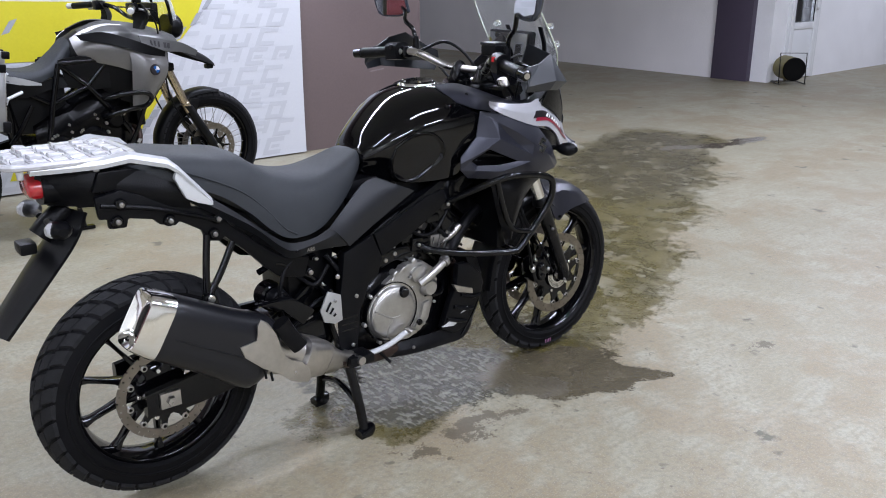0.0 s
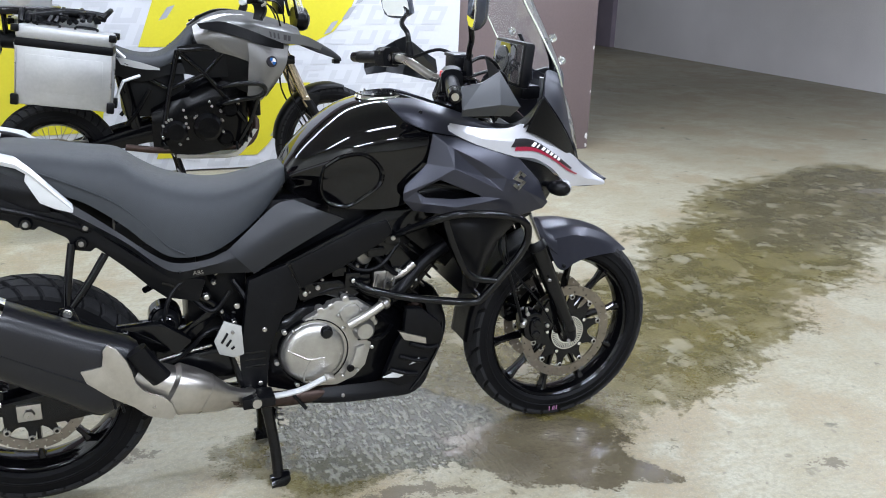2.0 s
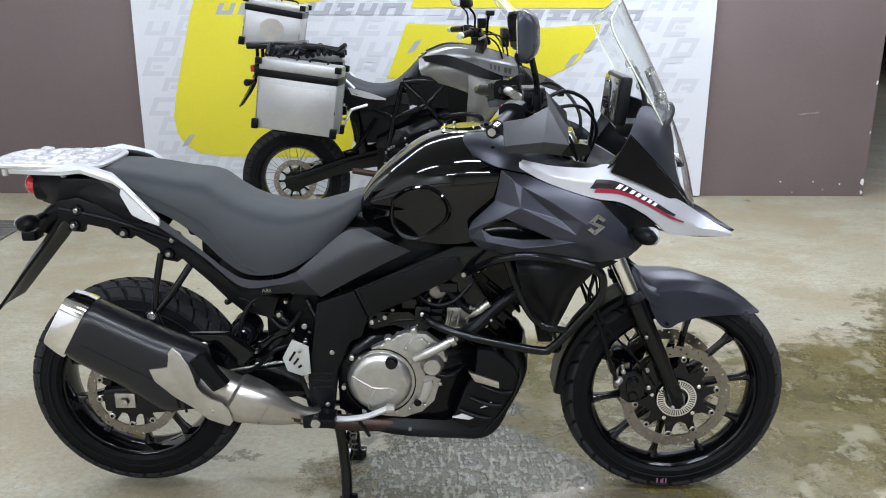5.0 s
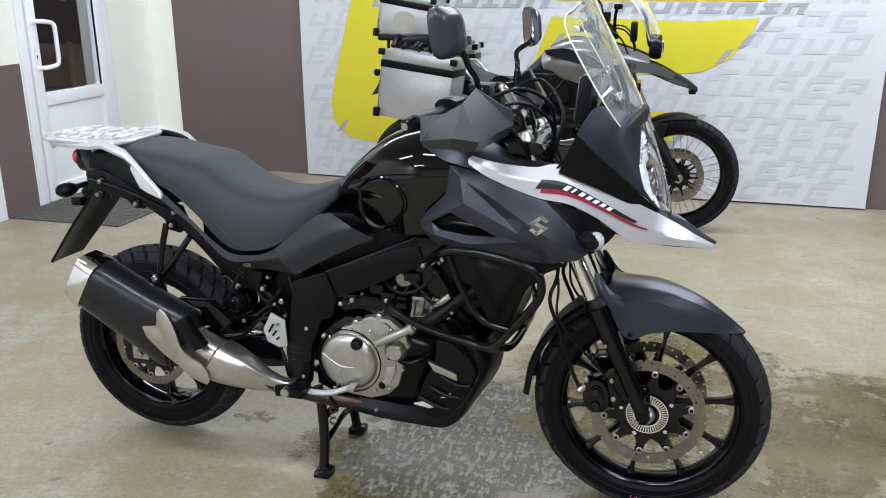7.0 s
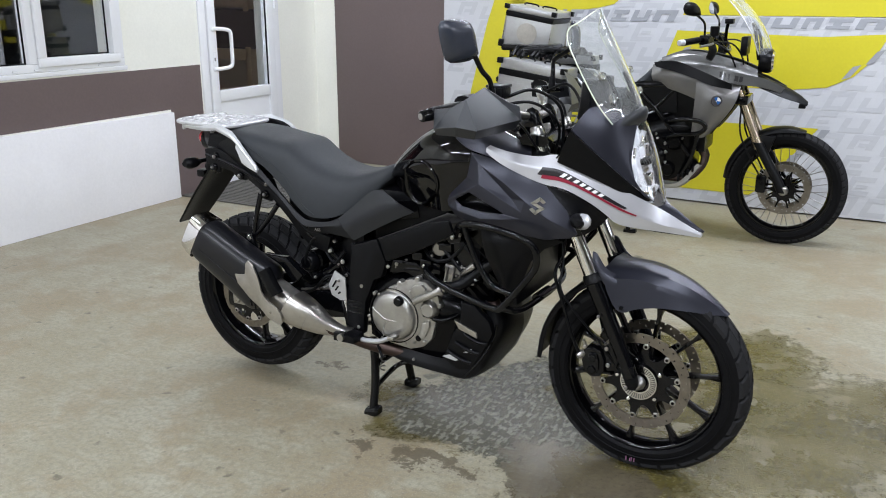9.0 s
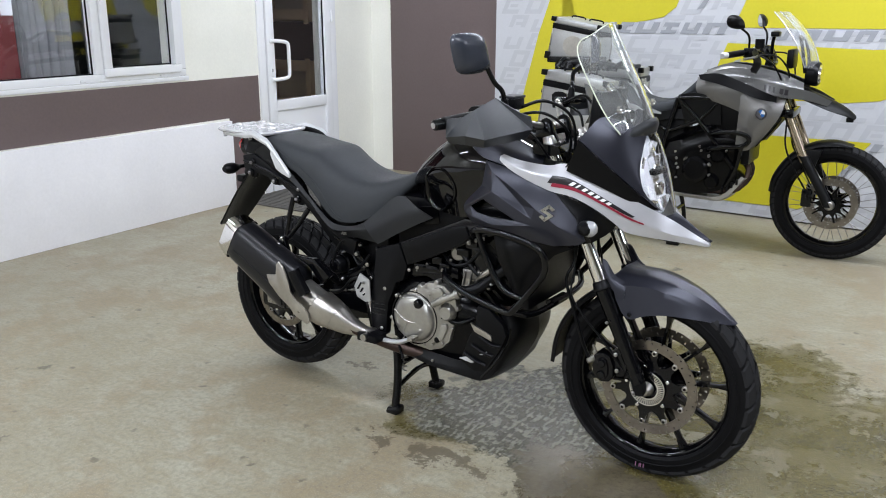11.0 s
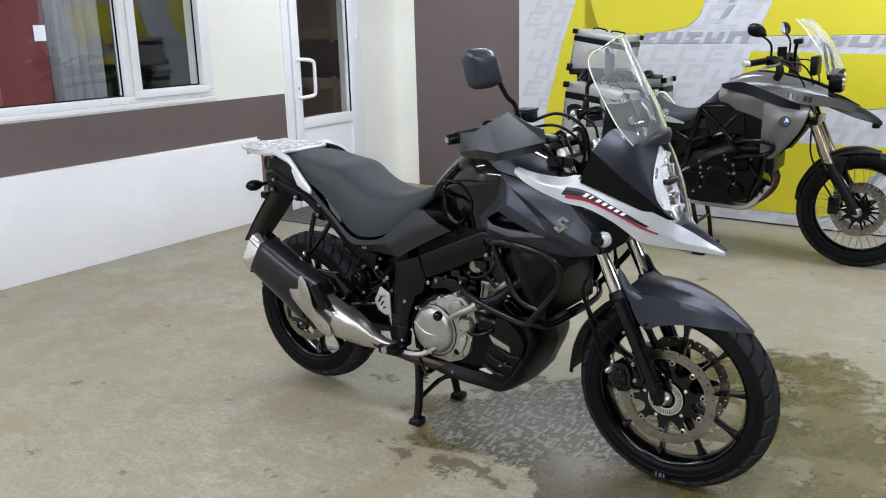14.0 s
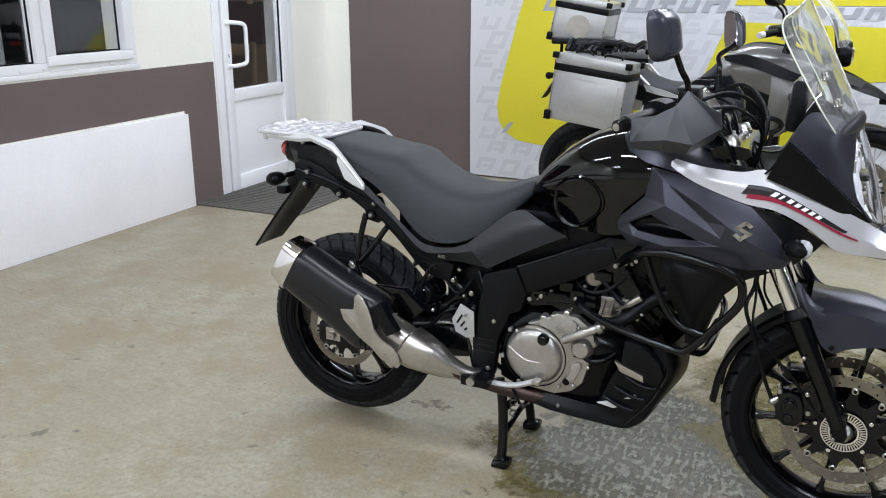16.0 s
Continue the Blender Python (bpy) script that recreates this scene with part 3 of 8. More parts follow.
def paint_chip(x, z, size, tall=1.0):
    """A small torn patch where the paint is gone."""
    bm = bmesh.new()
    n = 9
    ring = []
    for k in range(n):
        a = 2 * math.pi * k / n
        r = size * chip_rng.uniform(0.55, 1.0)
        ring.append(bm.verts.new((x + r * math.cos(a), back_y(x) - 0.0015, z + r * tall * math.sin(a))))
    f = bm.faces.new(ring)
    ret = bmesh.ops.extrude_face_region(bm, geom=[f])
    bmesh.ops.translate(bm, vec=(0, 0.006, 0), verts=[v for v in ret["geom"] if isinstance(v, bmesh.types.BMVert)])
    part("paint_chip", bm, M["chip"], north)


for x, z, size, tall in ((4.024, 0.105, 0.014, 2.3), (4.028, 0.825, 0.009, 2.6), (4.030, 0.47, 0.006, 2.5), (4.026, 0.03, 0.012, 1.5), (3.426, 0.106, 0.008, 1.0), (3.665, 0.107, 0.008, 1.0), (3.861, 0.092, 0.009, 1.2), (3.74, 0.05, 0.005, 1.0), (3.52, 0.03, 0.006, 0.7)):
    paint_chip(x, z, size, tall)
bm = box(3.50, 3.68, back_y(3.6) - 0.0012, back_y(3.6) + 0.004, 0.602, 0.612)
bm.transform(Matrix.Translation((3.59, 0, 0.607)) @ Matrix.Rotation(radians(-6), 4, "Y") @ Matrix.Translation((-3.59, 0, -0.607)))
part("scuff_mark", bm, M["scuff"], north)
structure("wall_north_corner", box(-2.559, -2.338, 3.932, 4.18, 0, CEIL), M["cream"], "cream painted wall end beside the brown wall", "wall")

# the far hall
bm = box(9.8, 10.05, 4.44, 10.4, 0, CEIL)
box(9.8, 10.05, 10.4, 11.97, 0, 1.05, 0, None, bm)
box(9.8, 10.05, 10.4, 11.97, 1.95, CEIL, 0, None, bm)
box(9.8, 10.05, 11.97, 12.1, 0, CEIL, 0, None, bm)
structure("wall_far", bm, M["grey_wall"], "grey-white painted wall across the hall", "wall")
bm = box(9.74, 10.05, 3.91, 4.44, 0, CEIL, 0.006)
structure("column_far", bm, M["dark_column"], "dark purple painted column at the wall's end", "column")
bm = box(9.84, 10.2, 3.67, 3.91, 0, CEIL)
box(10.2, 11.06, 3.67, 3.92, 2.1, CEIL, 0, None, bm)
box(11.06, 22, 3.67, 3.92, 0, CEIL, 0, None, bm)
structure("wall_far_side", bm, M["white_panel"], "white painted wall with a glazed door", "wall")
bm = box(9.70, 10.05, 12.1, 12.75, 0, CEIL, 0.01)
structure("column_far_end", bm, M["mauve"], "mauve-grey painted column beside a dark doorway", "column")
# Dark hall end: unlit lower wall and lit upper strip put into the colours.
structure("wall_end_north", box(3.0, 22, 19.5, 19.75, 0, CEIL), M["dark_column"], "end wall of the hall, the unlit end's darkness in its colour", "wall")
structure("lit_upper_strip_trim", box(3.0, 22, 19.492, 19.4995, 1.22, CEIL), M["grey_wall"], "pale strip painting window light on the hall's end wall", "paint band")
structure("wall_passage", box(3.8, 4.04, 3.99, 19.5, 0, CEIL), M["brown"], "brown-purple painted passage wall", "wall")
structure("wall_south", box(-9, 26, -9.25, -9, 0, CEIL), M["cream"], "cream painted wall behind the walk", "wall")
structure("wall_east", box(22, 22.25, -9, 19.5, 0, CEIL), M["grey_wall"], "grey painted end wall", "wall")
# the office behind the window and door
bm = box(-5.6, -5.4, -9, 4.4, 0, CEIL)
structure("office_wall_back", bm, M["room"], "dim ochre office wall", "wall")
structure("office_wall_side", box(-5.4, WX - 0.25, 4.25, 4.4, 0, CEIL), M["room"], "dim ochre office wall", "wall")
# The office's lack of light is put into the colour of these walls.
structure("office_wall_end", box(-5.4, WX - 0.25, -9, -8.8, 0, CEIL), M["room_dark"], "office end wall, coloured dark for the unlit room", "wall")
structure("office_partition", box(-5.4, WX - 0.25, 2.05, 2.15, 0, CEIL), M["room_dark"], "office partition, coloured dark for the unlit room", "wall")


# ---- window and door ----
def window(y0, y1, z0, z1):
    w = thing("window_1", pose(WX, 0, 0), "white plastic two-light window with dark glass", "window", "", "structure")
    d0, d1 = -0.07, 0.0

    def bars(name, a0, a1, b0, b1, t, x0, x1):
        bm = box(x0, x1, a0, a1, b0, b0 + t, 0.006)
        box(x0, x1, a0, a1, b1 - t, b1, 0.006, None, bm)
        box(x0, x1, a0, a0 + t, b0 + t, b1 - t, 0.006, None, bm)
        box(x0, x1, a1 - t, a1, b0 + t, b1 - t, 0.006, None, bm)
        return part(name, bm, M["upvc"], w)
    bars("window_frame", y0, y1, z0, z1, 0.05, d0, d1 + 0.004)
    part("mullion", box(d0, d1 + 0.004, 1.005, 1.065, z0 + 0.05, z1 - 0.05, 0.006), M["upvc"], w)
    bars("sash", 1.067, y1 - 0.045, z0 + 0.03, z1 - 0.045, 0.055, d0 + 0.01, d1 + 0.022)
    for a0, a1, b0 in ((y0 + 0.05, 1.005, z0 + 0.05), (1.122, y1 - 0.10, z0 + 0.085)):
        ob = part("pane", box(-0.045, -0.039, a0, a1, b0, z1 - 0.10), M["pane"], w)
        ob.visible_shadow = False
        bm = box(-0.036, -0.028, a0, a1, b0, b0 + 0.008)
        box(-0.036, -0.028, a1 - 0.008, a1, b0 + 0.008, z1 - 0.1, 0, None, bm)
        part("gasket", bm, M["black"], w, "black rubber gasket")
    part("window_sill", box(-0.06, 0.010, y0 - 0.03, y1 + 0.015, z0 - 0.03, z0 - 0.001, 0.004), M["upvc"], w)
    for y in (0.9, 1.05, 1.53):
        part("drain_cap", box(0.0, 0.012, y - 0.02, y + 0.02, z0 + 0.008, z0 + 0.02, 0.003), M["upvc"], w)
    return w


window(-0.55, 1.74, 1.0, 2.25)
w = thing("window_2", pose(9.8, 0, 0), "grey-framed hall window with dull bluish glass", "window", "", "structure")
for name, a0, a1, b0, b1 in (("window_sill", 10.38, 11.99, 1.03, 1.075), ("head_bar", 10.40, 11.97, 1.91, 1.95), ("side_bar", 10.40, 10.45, 1.075, 1.91), ("side_bar", 11.92, 11.97, 1.075, 1.91), ("mullion", 11.17, 11.22, 1.075, 1.91)):
    part(name, box(-0.03, 0.08, a0, a1, b0, b1, 0.006), M["upvc"], w)
for a0, a1 in ((10.45, 11.17), (11.22, 11.92)):
    part("pane", box(0.03, 0.036, a0, a1, 1.075, 1.91), M["dull_pane"], w)


def glazed_door(name, m, w, h, handle_side, label):
    """A plastic door in its frame: x along the wall, y towards the viewer is negative."""
    d = thing(name, m, label, "door", "", "structure")
    t = 0.075
    bm = box(0, t, -0.012, 0.07, 0, h, 0.006)
    box(w - t, w, -0.012, 0.07, 0, h, 0.006, None, bm)
    box(t, w - t, -0.012, 0.07, h - t, h, 0.006, None, bm)
    part("door_frame", bm, M["upvc"], d)
    a0, a1, s = t + 0.006, w - t - 0.006, 0.085
    bm = box(a0, a0 + s, -0.025, 0.045, 0.012, h - t - 0.006, 0.007)
    box(a1 - s, a1, -0.025, 0.045, 0.012, h - t - 0.006, 0.007, None, bm)
    for b0, b1 in ((0.012, 0.12), (0.66, 0.745), (h - t - 0.1, h - t - 0.006)):
        box(a0 + s, a1 - s, -0.024, 0.044, b0, b1, 0.007, None, bm)
    leaf = part("door_leaf", bm, M["upvc"], d)
    part("lower_panel", box(a0 + s - 0.004, a1 - s + 0.004, -0.006, 0.02, 0.118, 0.662, 0.003), M["upvc"], leaf)
    ob = part("pane", box(a0 + s - 0.002, a1 - s + 0.002, 0.004, 0.010, 0.744, h - t - 0.098), M["pane"], leaf)
    ob.visible_shadow = False
    bm = None
    for b in ((a0 + s, a0 + s + 0.007), (a1 - s - 0.007, a1 - s)):
        bm = box(*b, -0.012, 0.0, 0.745, h - t - 0.1, 0, None, bm)
    part("gasket", bm, M["black"], leaf, "black rubber gasket")
    hx = a0 + s * 0.5 if handle_side < 0 else a1 - s * 0.5
    k = 0.13 if handle_side < 0 else -0.13
    zb, zt = 0.915, 1.215
    part("door_handle", tube([(hx, -0.02, zt), (hx + k * 0.3, -0.055, zt), (hx + k * 0.9, -0.085, zt - 0.015), (hx + k, -0.09, zt - 0.06), (hx + k, -0.09, (zb + zt) / 2), (hx + k, -0.09, zb + 0.06), (hx + k * 0.9, -0.085, zb + 0.015), (hx + k * 0.3, -0.055, zb), (hx, -0.02, zb)], 0.015, 12, 40), M["upvc"], leaf, "white tubular pull handle")
    for z in (zb, zt):
        part("rosette", rod((hx, -0.024, z), (hx, -0.034, z), 0.022, 0.02, 20, 0.003), M["upvc"], leaf)
    bm = box(hx - 0.014, hx + 0.014, -0.032, -0.022, 1.0 - 0.06, 1.0 + 0.04, 0.004)
    part("lock_plate", bm, M["upvc"], leaf)
    part("keyhole", box(hx - 0.004, hx + 0.004, -0.034, -0.031, 0.975, 1.0, 0.001), M["black"], leaf)
    hg = a1 + 0.004 if handle_side < 0 else a0 - 0.004
    for z in (0.25, 1.40, 1.85):
        if z < h - 0.15:
            part("hinge", rod((hg, -0.034, z - 0.045), (hg, -0.034, z + 0.045), 0.011, 0.011, 12, 0.003), M["upvc"], d)
    return d


# local x runs along +y of the world for the west wall
glazed_door("door_1", pose(WX + 0.002, 2.465, 0, 0, 0, 90), 0.945, 2.08, -1, "white plastic glazed door with a tubular pull handle")
glazed_door("door_2", pose(10.2, 3.67, 0, 0, 0, 0), 0.86, 2.1, 1, "white plastic glazed door across the hall")

# office things seen through the glass
t = thing("curtain", pose(-3.02, 0, 0), "dark red cloth partition behind the window", "curtain")
P = [[Vector((0.02 * math.sin(j * 1.1), -0.9 + 1.66 * j / 30, z)) for j in range(31)] for z in (0.0, 2.4)]
part("cloth", sheet(P, 0.006, (-9, 0, 1)), M["red_cloth"], t)
t = thing("sheer_curtain", pose(-3.06, 0, 0), "pale grey hanging curtain behind the window", "curtain")
P = [[Vector((0.018 * math.sin(j * 1.7), 0.80 + 0.40 * j / 24, z)) for j in range(25)] for z in (0.0, 2.4)]
part("cloth", sheet(P, 0.004, (-9, 0, 1)), M["sheer"], t)
sheet_paper = thing("paper_sheet", pose(-2.999, 0.72, 1.47), "small white paper taped behind the window", "paper")
part("sheet", box(-0.001, 0.001, -0.04, 0.04, -0.05, 0.05), M["paper"], sheet_paper)
t = thing("wooden_shelf", pose(-3.45, 4.03, 0), "raw wooden shelf with dark boxes in the office", "shelf")
for z in (0.48, 0.88, 1.36, 1.80):
    part("board", box(-0.6, 0.19, -0.2, 0.2, z, z + 0.10, 0.004), M["wood"], t)
for x in (-0.6, 0.19):
    part("upright", box(x - 0.03, x + 0.03, -0.2, 0.2, 0, 1.95, 0.004), M["wood"], t)
t = thing("storage_box", pose(-3.35, 4.0, 0.981), "black storage box on the wooden shelf", "box")
part("body", box(-0.35, 0.2, -0.17, 0.17, 0, 0.36, 0.02), M["black"], t)
t = thing("office_chair", pose(-3.7, 3.1, 0), "dark upholstered office chair", "chair")
part("seat", box(-0.25, 0.25, -0.25, 0.25, 0.45, 0.54, 0.03), M["room_dark"], t)
part("backrest", box(-0.28, -0.2, -0.23, 0.23, 0.6, 1.1, 0.03), M["room_dark"], t)
part("column", rod((0, 0, 0.06), (0, 0, 0.45), 0.03), M["satin"], t)
part("base", box(-0.28, 0.28, -0.04, 0.04, 0, 0.07, 0.02), M["satin"], t)

# door mat
t = thing("door_mat", pose(-2.13, 2.60, 0), "dark grey ribbed rubber door mat", "mat")
bm = box(-0.41, 0.41, -0.46, 0.50, 0.001, 0.012, 0.004)
part("sheet", bm, M["mat_rubber"], t)
bm = None
for i in range(24):
    bm = box(-0.39, 0.39, -0.44 + i * 0.039, -0.42 + i * 0.039, 0.011, 0.016, 0, None, bm)
part("ribs", bm, M["mat_rubber"], t)


# ---- the banner: white vinyl with yellow shapes, letters kept as plain bars ----
def banner():
    x0, x1, h = -1.20, 2.83, 2.35
    yw = -0.055
    t = thing("banner", BACK, "white vinyl banner with bold yellow shapes and grey print", "banner")

    def lie(x, z, lift=0.0):
        return Vector((x, yw + 0.007 * math.sin(x * 3.1 + 0.6 * z) * min(1, (2.6 - z) / 2) - 0.004 * math.sin(z * 4 + x) - lift, z))
    P = [[lie(x0 + (x1 - x0) * i / 60, 0.012 + h * k / 24) for i in range(61)] for k in range(25)]
    part("sheet", sheet(P, 0.003, (0, 5, 1)), M["banner"], t)

    def shape(name, outline, material, lift):
        """A printed area, cut into a net so that it follows the cloth."""
        bm = bmesh.new()
        f = bm.faces.new([bm.verts.new((x, 0, z)) for x, z in outline])
        bmesh.ops.triangulate(bm, faces=[f])
        for k in range(-4, 11):
            bmesh.ops.bisect_plane(bm, geom=bm.verts[:] + bm.edges[:] + bm.faces[:], plane_co=(k * 0.3, 0, 0), plane_no=(1, 0, 0))
        for k in range(1, 9):
            bmesh.ops.bisect_plane(bm, geom=bm.verts[:] + bm.edges[:] + bm.faces[:], plane_co=(0, 0, k * 0.2), plane_no=(0, 0, 1))
        for v in bm.verts:
            v.co = lie(v.co.x, v.co.z, lift)
        return part(name, bm, material, t)

    def rounded(pts, n=40):
        return [(p.x, p.y) for p in bez([(x, z, 0) for x, z in pts] + [(*pts[0], 0)], n)[:-1]]
    # first letter-like form: top bar, slanted stroke, round foot
    shape("yellow_shape", [(-0.62, 1.78), (-0.80, 1.27), (-0.94, 0.72), (-0.965, 0.58), (-0.95, 0.46), (-0.90, 0.38), (-0.80, 0.32), (-0.62, 0.295), (-0.1, 0.29), (0.28, 0.30), (0.36, 0.62), (-0.42, 0.62), (-0.51, 0.65), (-0.555, 0.74), (-0.51, 1.03), (-0.43, 1.275), (-0.62, 1.275), (-0.60, 1.375), (0.10, 1.375), (0.22, 1.40), (0.31, 1.47), (0.42, 1.78)], M["banner_yellow"], 0.004)
    # second form: slanted stroke, bowl to the right, strip left white across
    shape("yellow_shape", [(0.56, 0.85), (0.70, 1.225), (1.65, 1.20), (2.05, 1.225), (1.98, 1.07), (1.87, 0.95), (1.72, 0.875), (1.5, 0.85)], M["banner_yellow"], 0.004)
    shape("yellow_shape", [(0.73, 1.33), (0.92, 1.80), (2.25, 1.80), (2.09, 1.33)], M["banner_yellow"], 0.004)
    # low slanted form
    shape("yellow_shape", [(0.62, 0.10), (0.86, 0.60), (1.70, 0.60), (1.62, 0.50), (1.38, 0.17), (1.30, 0.10)], M["banner_yellow"], 0.004)
    rng = random.Random(4)
    # grey strips of unreadable print: slanted blocks, some with a notch
    def strip(x, end, z0, z1):
        h = z1 - z0
        while x < end:
            w = rng.uniform(0.10, 0.17)
            lean = 0.45 * h
            kind = rng.randrange(3)
            if kind == 0:
                quads = [(0.0, 0.30, 0.0, 1.0), (0.30, 1.0, 0.0, 0.34), (0.70, 1.0, 0.34, 1.0)]
            elif kind == 1:
                quads = [(0.0, 1.0, 0.66, 1.0), (0.0, 0.32, 0.0, 0.66), (0.66, 1.0, 0.0, 0.66)]
            else:
                quads = [(0.0, 1.0, 0.62, 1.0), (0.25, 0.60, 0.30, 0.62), (0.0, 1.0, 0.0, 0.30)]
            for u0, u1, v0, v1 in quads:
                shape("print_bar", [(x + u0 * w + lean * v0, z0 + v0 * h), (x + u1 * w + lean * v0, z0 + v0 * h), (x + u1 * w + lean * v1, z0 + v1 * h), (x + u0 * w + lean * v1, z0 + v1 * h)], M["banner_grey"], 0.0045)
            x += w + 0.035
    strip(-0.62, 0.52, 1.283, 1.362)
    strip(0.98, 2.2, 1.252, 1.320)
    for a, b in ((1.80, 0.93), (1.93, 1.03), (2.03, 1.14), (0.70, 1.02), (-0.93, 0.36), (0.46, 1.45), (0.52, 1.56)):
        shape("print_bar", [(a, b), (a + 0.05, b + 0.015), (a + 0.11, b + 0.10), (a + 0.06, b + 0.085)], M["banner_grey"], 0.0055)
    for a in range(6):
        b = 1.40 + 0.058 * a
        shape("print_bar", [(b, 0.23 + 0.062 * a), (b + 0.05, 0.23 + 0.062 * a), (b + 0.085, 0.285 + 0.062 * a), (b + 0.03, 0.285 + 0.062 * a)], M["banner_grey"], 0.0055)
    # faint tiled marks all over
    bm = None
    rows = []
    step_x, step_z = 0.212, 0.139
    pick = random.Random(9)
    for k in range(17):
        for i in range(19):
            a = x0 + 0.03 + i * step_x + (0.075 if k % 2 else 0) + 0.02 * (k % 3)
            b = 0.03 + k * step_z
            if a > x1 - 0.20:
                continue
            # slanted blocky marks, each open at another side
            full = [[(0.0, 0.0), (0.125, 0.0), (0.133, 0.030), (0.008, 0.030)], [(0.026, 0.088), (0.151, 0.088), (0.159, 0.118), (0.034, 0.118)], [(0.008, 0.030), (0.042, 0.030), (0.060, 0.088), (0.026, 0.088)], [(0.099, 0.030), (0.133, 0.030), (0.151, 0.088), (0.117, 0.088)], [(0.060, 0.046), (0.117, 0.046), (0.123, 0.068), (0.066, 0.068)]]
            kind = pick.choice(((0, 1, 2), (0, 1, 2, 4), (0, 2, 3), (1, 2, 3, 4), (0, 1, 2, 3)))
            rows.append([[(a + 1.22 * u + 0.12 * v, b + 1.10 * v) for u, v in full[q]] for q in kind])
    out = bmesh.new()
    for bars in rows:
        for q in bars:
            out.faces.new([out.verts.new(lie(u, v, 0.002)) for u, v in q])
    part("faint_print", out, M["banner_faint"], t)
    return t


banner()


# ---- far hall: heater and parked machines in the dark ----
t = thing("fan_heater", pose(9.98, 3.45, 0, 0, 0, -40), "small olive drum heater with a black grille on a tube stand", "heater")
part("drum", rod((0, -0.17, 0.20), (0, 0.17, 0.20), 0.15, 0.15, 28, 0.015), M["heater_yellow"], t)
part("grille", rod((0, -0.185, 0.20), (0, -0.165, 0.20), 0.145, 0.15, 28, 0.004), M["black"], t, "black front grille")
part("stand", tube([(-0.17, -0.14, 0.02), (-0.17, -0.1, 0.40), (0.17, -0.1, 0.40), (0.17, -0.14, 0.02)], 0.007, 8, 20, None, False), M["satin"], t)
part("stand_foot", tube([(-0.17, -0.16, 0.014), (-0.17, 0.16, 0.014), (0.17, 0.16, 0.014), (0.17, -0.16, 0.014)], 0.007, 8, 20, None, False), M["satin"], t)


def quad_bike(m):
    q = thing("quad_bike", m, "dark parked quad bike in the unlit end of the hall", "quad bike", "parked quads in the hall")
    for x in (-0.6, 0.6):
        for y in (-0.42, 0.42):
            part("wheel", lathe([(0.12, -0.1), (0.26, -0.11), (0.3, -0.06), (0.3, 0.06), (0.26, 0.11), (0.12, 0.1)], (x, y, 0.3), 24), M["tyre"], q)
    part("body", hull([egg(-0.75, 0.3, 0.55, 0.8), egg(-0.3, 0.35, 0.45, 0.9), egg(0.3, 0.3, 0.45, 0.98), egg(0.85, 0.3, 0.5, 0.85)], 20, 12), M["black"], q)
    part("handlebar", tube([(0.25, -0.4, 1.12), (0.35, -0.15, 1.08), (0.35, 0.15, 1.08), (0.25, 0.4, 1.12)], 0.015, 8), M["satin"], q)
    part("rack", box(-0.95, -0.4, -0.35, 0.35, 0.88, 0.92, 0.01), M["satin"], q)
    for y in (-0.42, 0.42):
        part("mudguard", box(0.3, 0.95, y - 0.16, y + 0.16, 0.66, 0.72, 0.03), M["black"], q)
    return q


q = quad_bike(pose(8.4, 14.4, 0, 0, 0, 200))
copy_thing(q, pose(6.6, 15.6, 0, 0, 0, 230))
copy_thing(q, pose(10.8, 16.0, 0, 0, 0, 210))


# ---- the black and silver touring motorcycle ----
def tyre_bm(c, R, half, rim_r, seg=72):
    """A tyre carcass with a rounded crown and moulded side rings."""
    sec = []
    for k in range(17):
        a = math.pi * k / 16
        s = math.sin(a)
        y = -half * math.cos(a) * (1.0 if 0.15 < k / 16 < 0.85 else 0.92)
        r = rim_r + (R - rim_r) * (s ** 0.62 if s > 0 else 0)
        sec.append((r, y))
    prof = sec + [(rim_r - 0.008, half * 0.80), (rim_r - 0.008, -half * 0.80)]
    bm = lathe(prof, c, seg)
    for s in (-1, 1):
        lathe([(rim_r + 0.016, s * half * 0.925), (rim_r + 0.018, s * half * 0.955), (rim_r + 0.022, s * half * 0.955), (rim_r + 0.024, s * half * 0.93)], c, seg, True, bm)
    return bm


def tread(wheel, R, half, rim_r, blocks, rows):
    """Raised tread blocks set round the tyre; alike blocks share one mesh."""
    def crown(y):
        f = min(0.999, abs(y) / half)
        return rim_r + (R - rim_r) * (math.sin(math.acos(f)) ** 0.62)
    da = 2 * math.pi / blocks
    for (y0, y1, skew) in rows:
        bm = bmesh.new()
        w = da * 0.85
        V = []
        for lift, sh_in in ((-0.003, 0.0), (0.0072, 0.06)):
            for y, sh in ((y0, 0.0), ((y0 + y1) / 2, 0.16), (y1, 0.34)):
                for b in (0, 1):
                    a = sh * da * (1 if y0 < 0 else -1) + (sh_in * da if b == 0 else w - sh_in * da)
                    r = crown(y) + lift
                    V.append(bm.verts.new((r * math.cos(a), y, r * math.sin(a))))
        for q in ((6, 8, 9, 7), (8, 10, 11, 9), (0, 6, 7, 1), (4, 5, 11, 10), (0, 2, 8, 6), (2, 4, 10, 8), (1, 7, 9, 3), (3, 9, 11, 5)):
            bm.faces.new([V[k] for k in q])
        first = part("tread_block", bm, M["tread"], wheel, "", 25)
        first.rotation_euler = (0, (0.5 * da if skew > 0.5 else 0), 0)
        for i in range(1, blocks):
            ob = new("tread_block", first.data)
            ob.parent = wheel
            ob.rotation_euler = (0, i * da + (0.5 * da if skew > 0.5 else 0), 0)


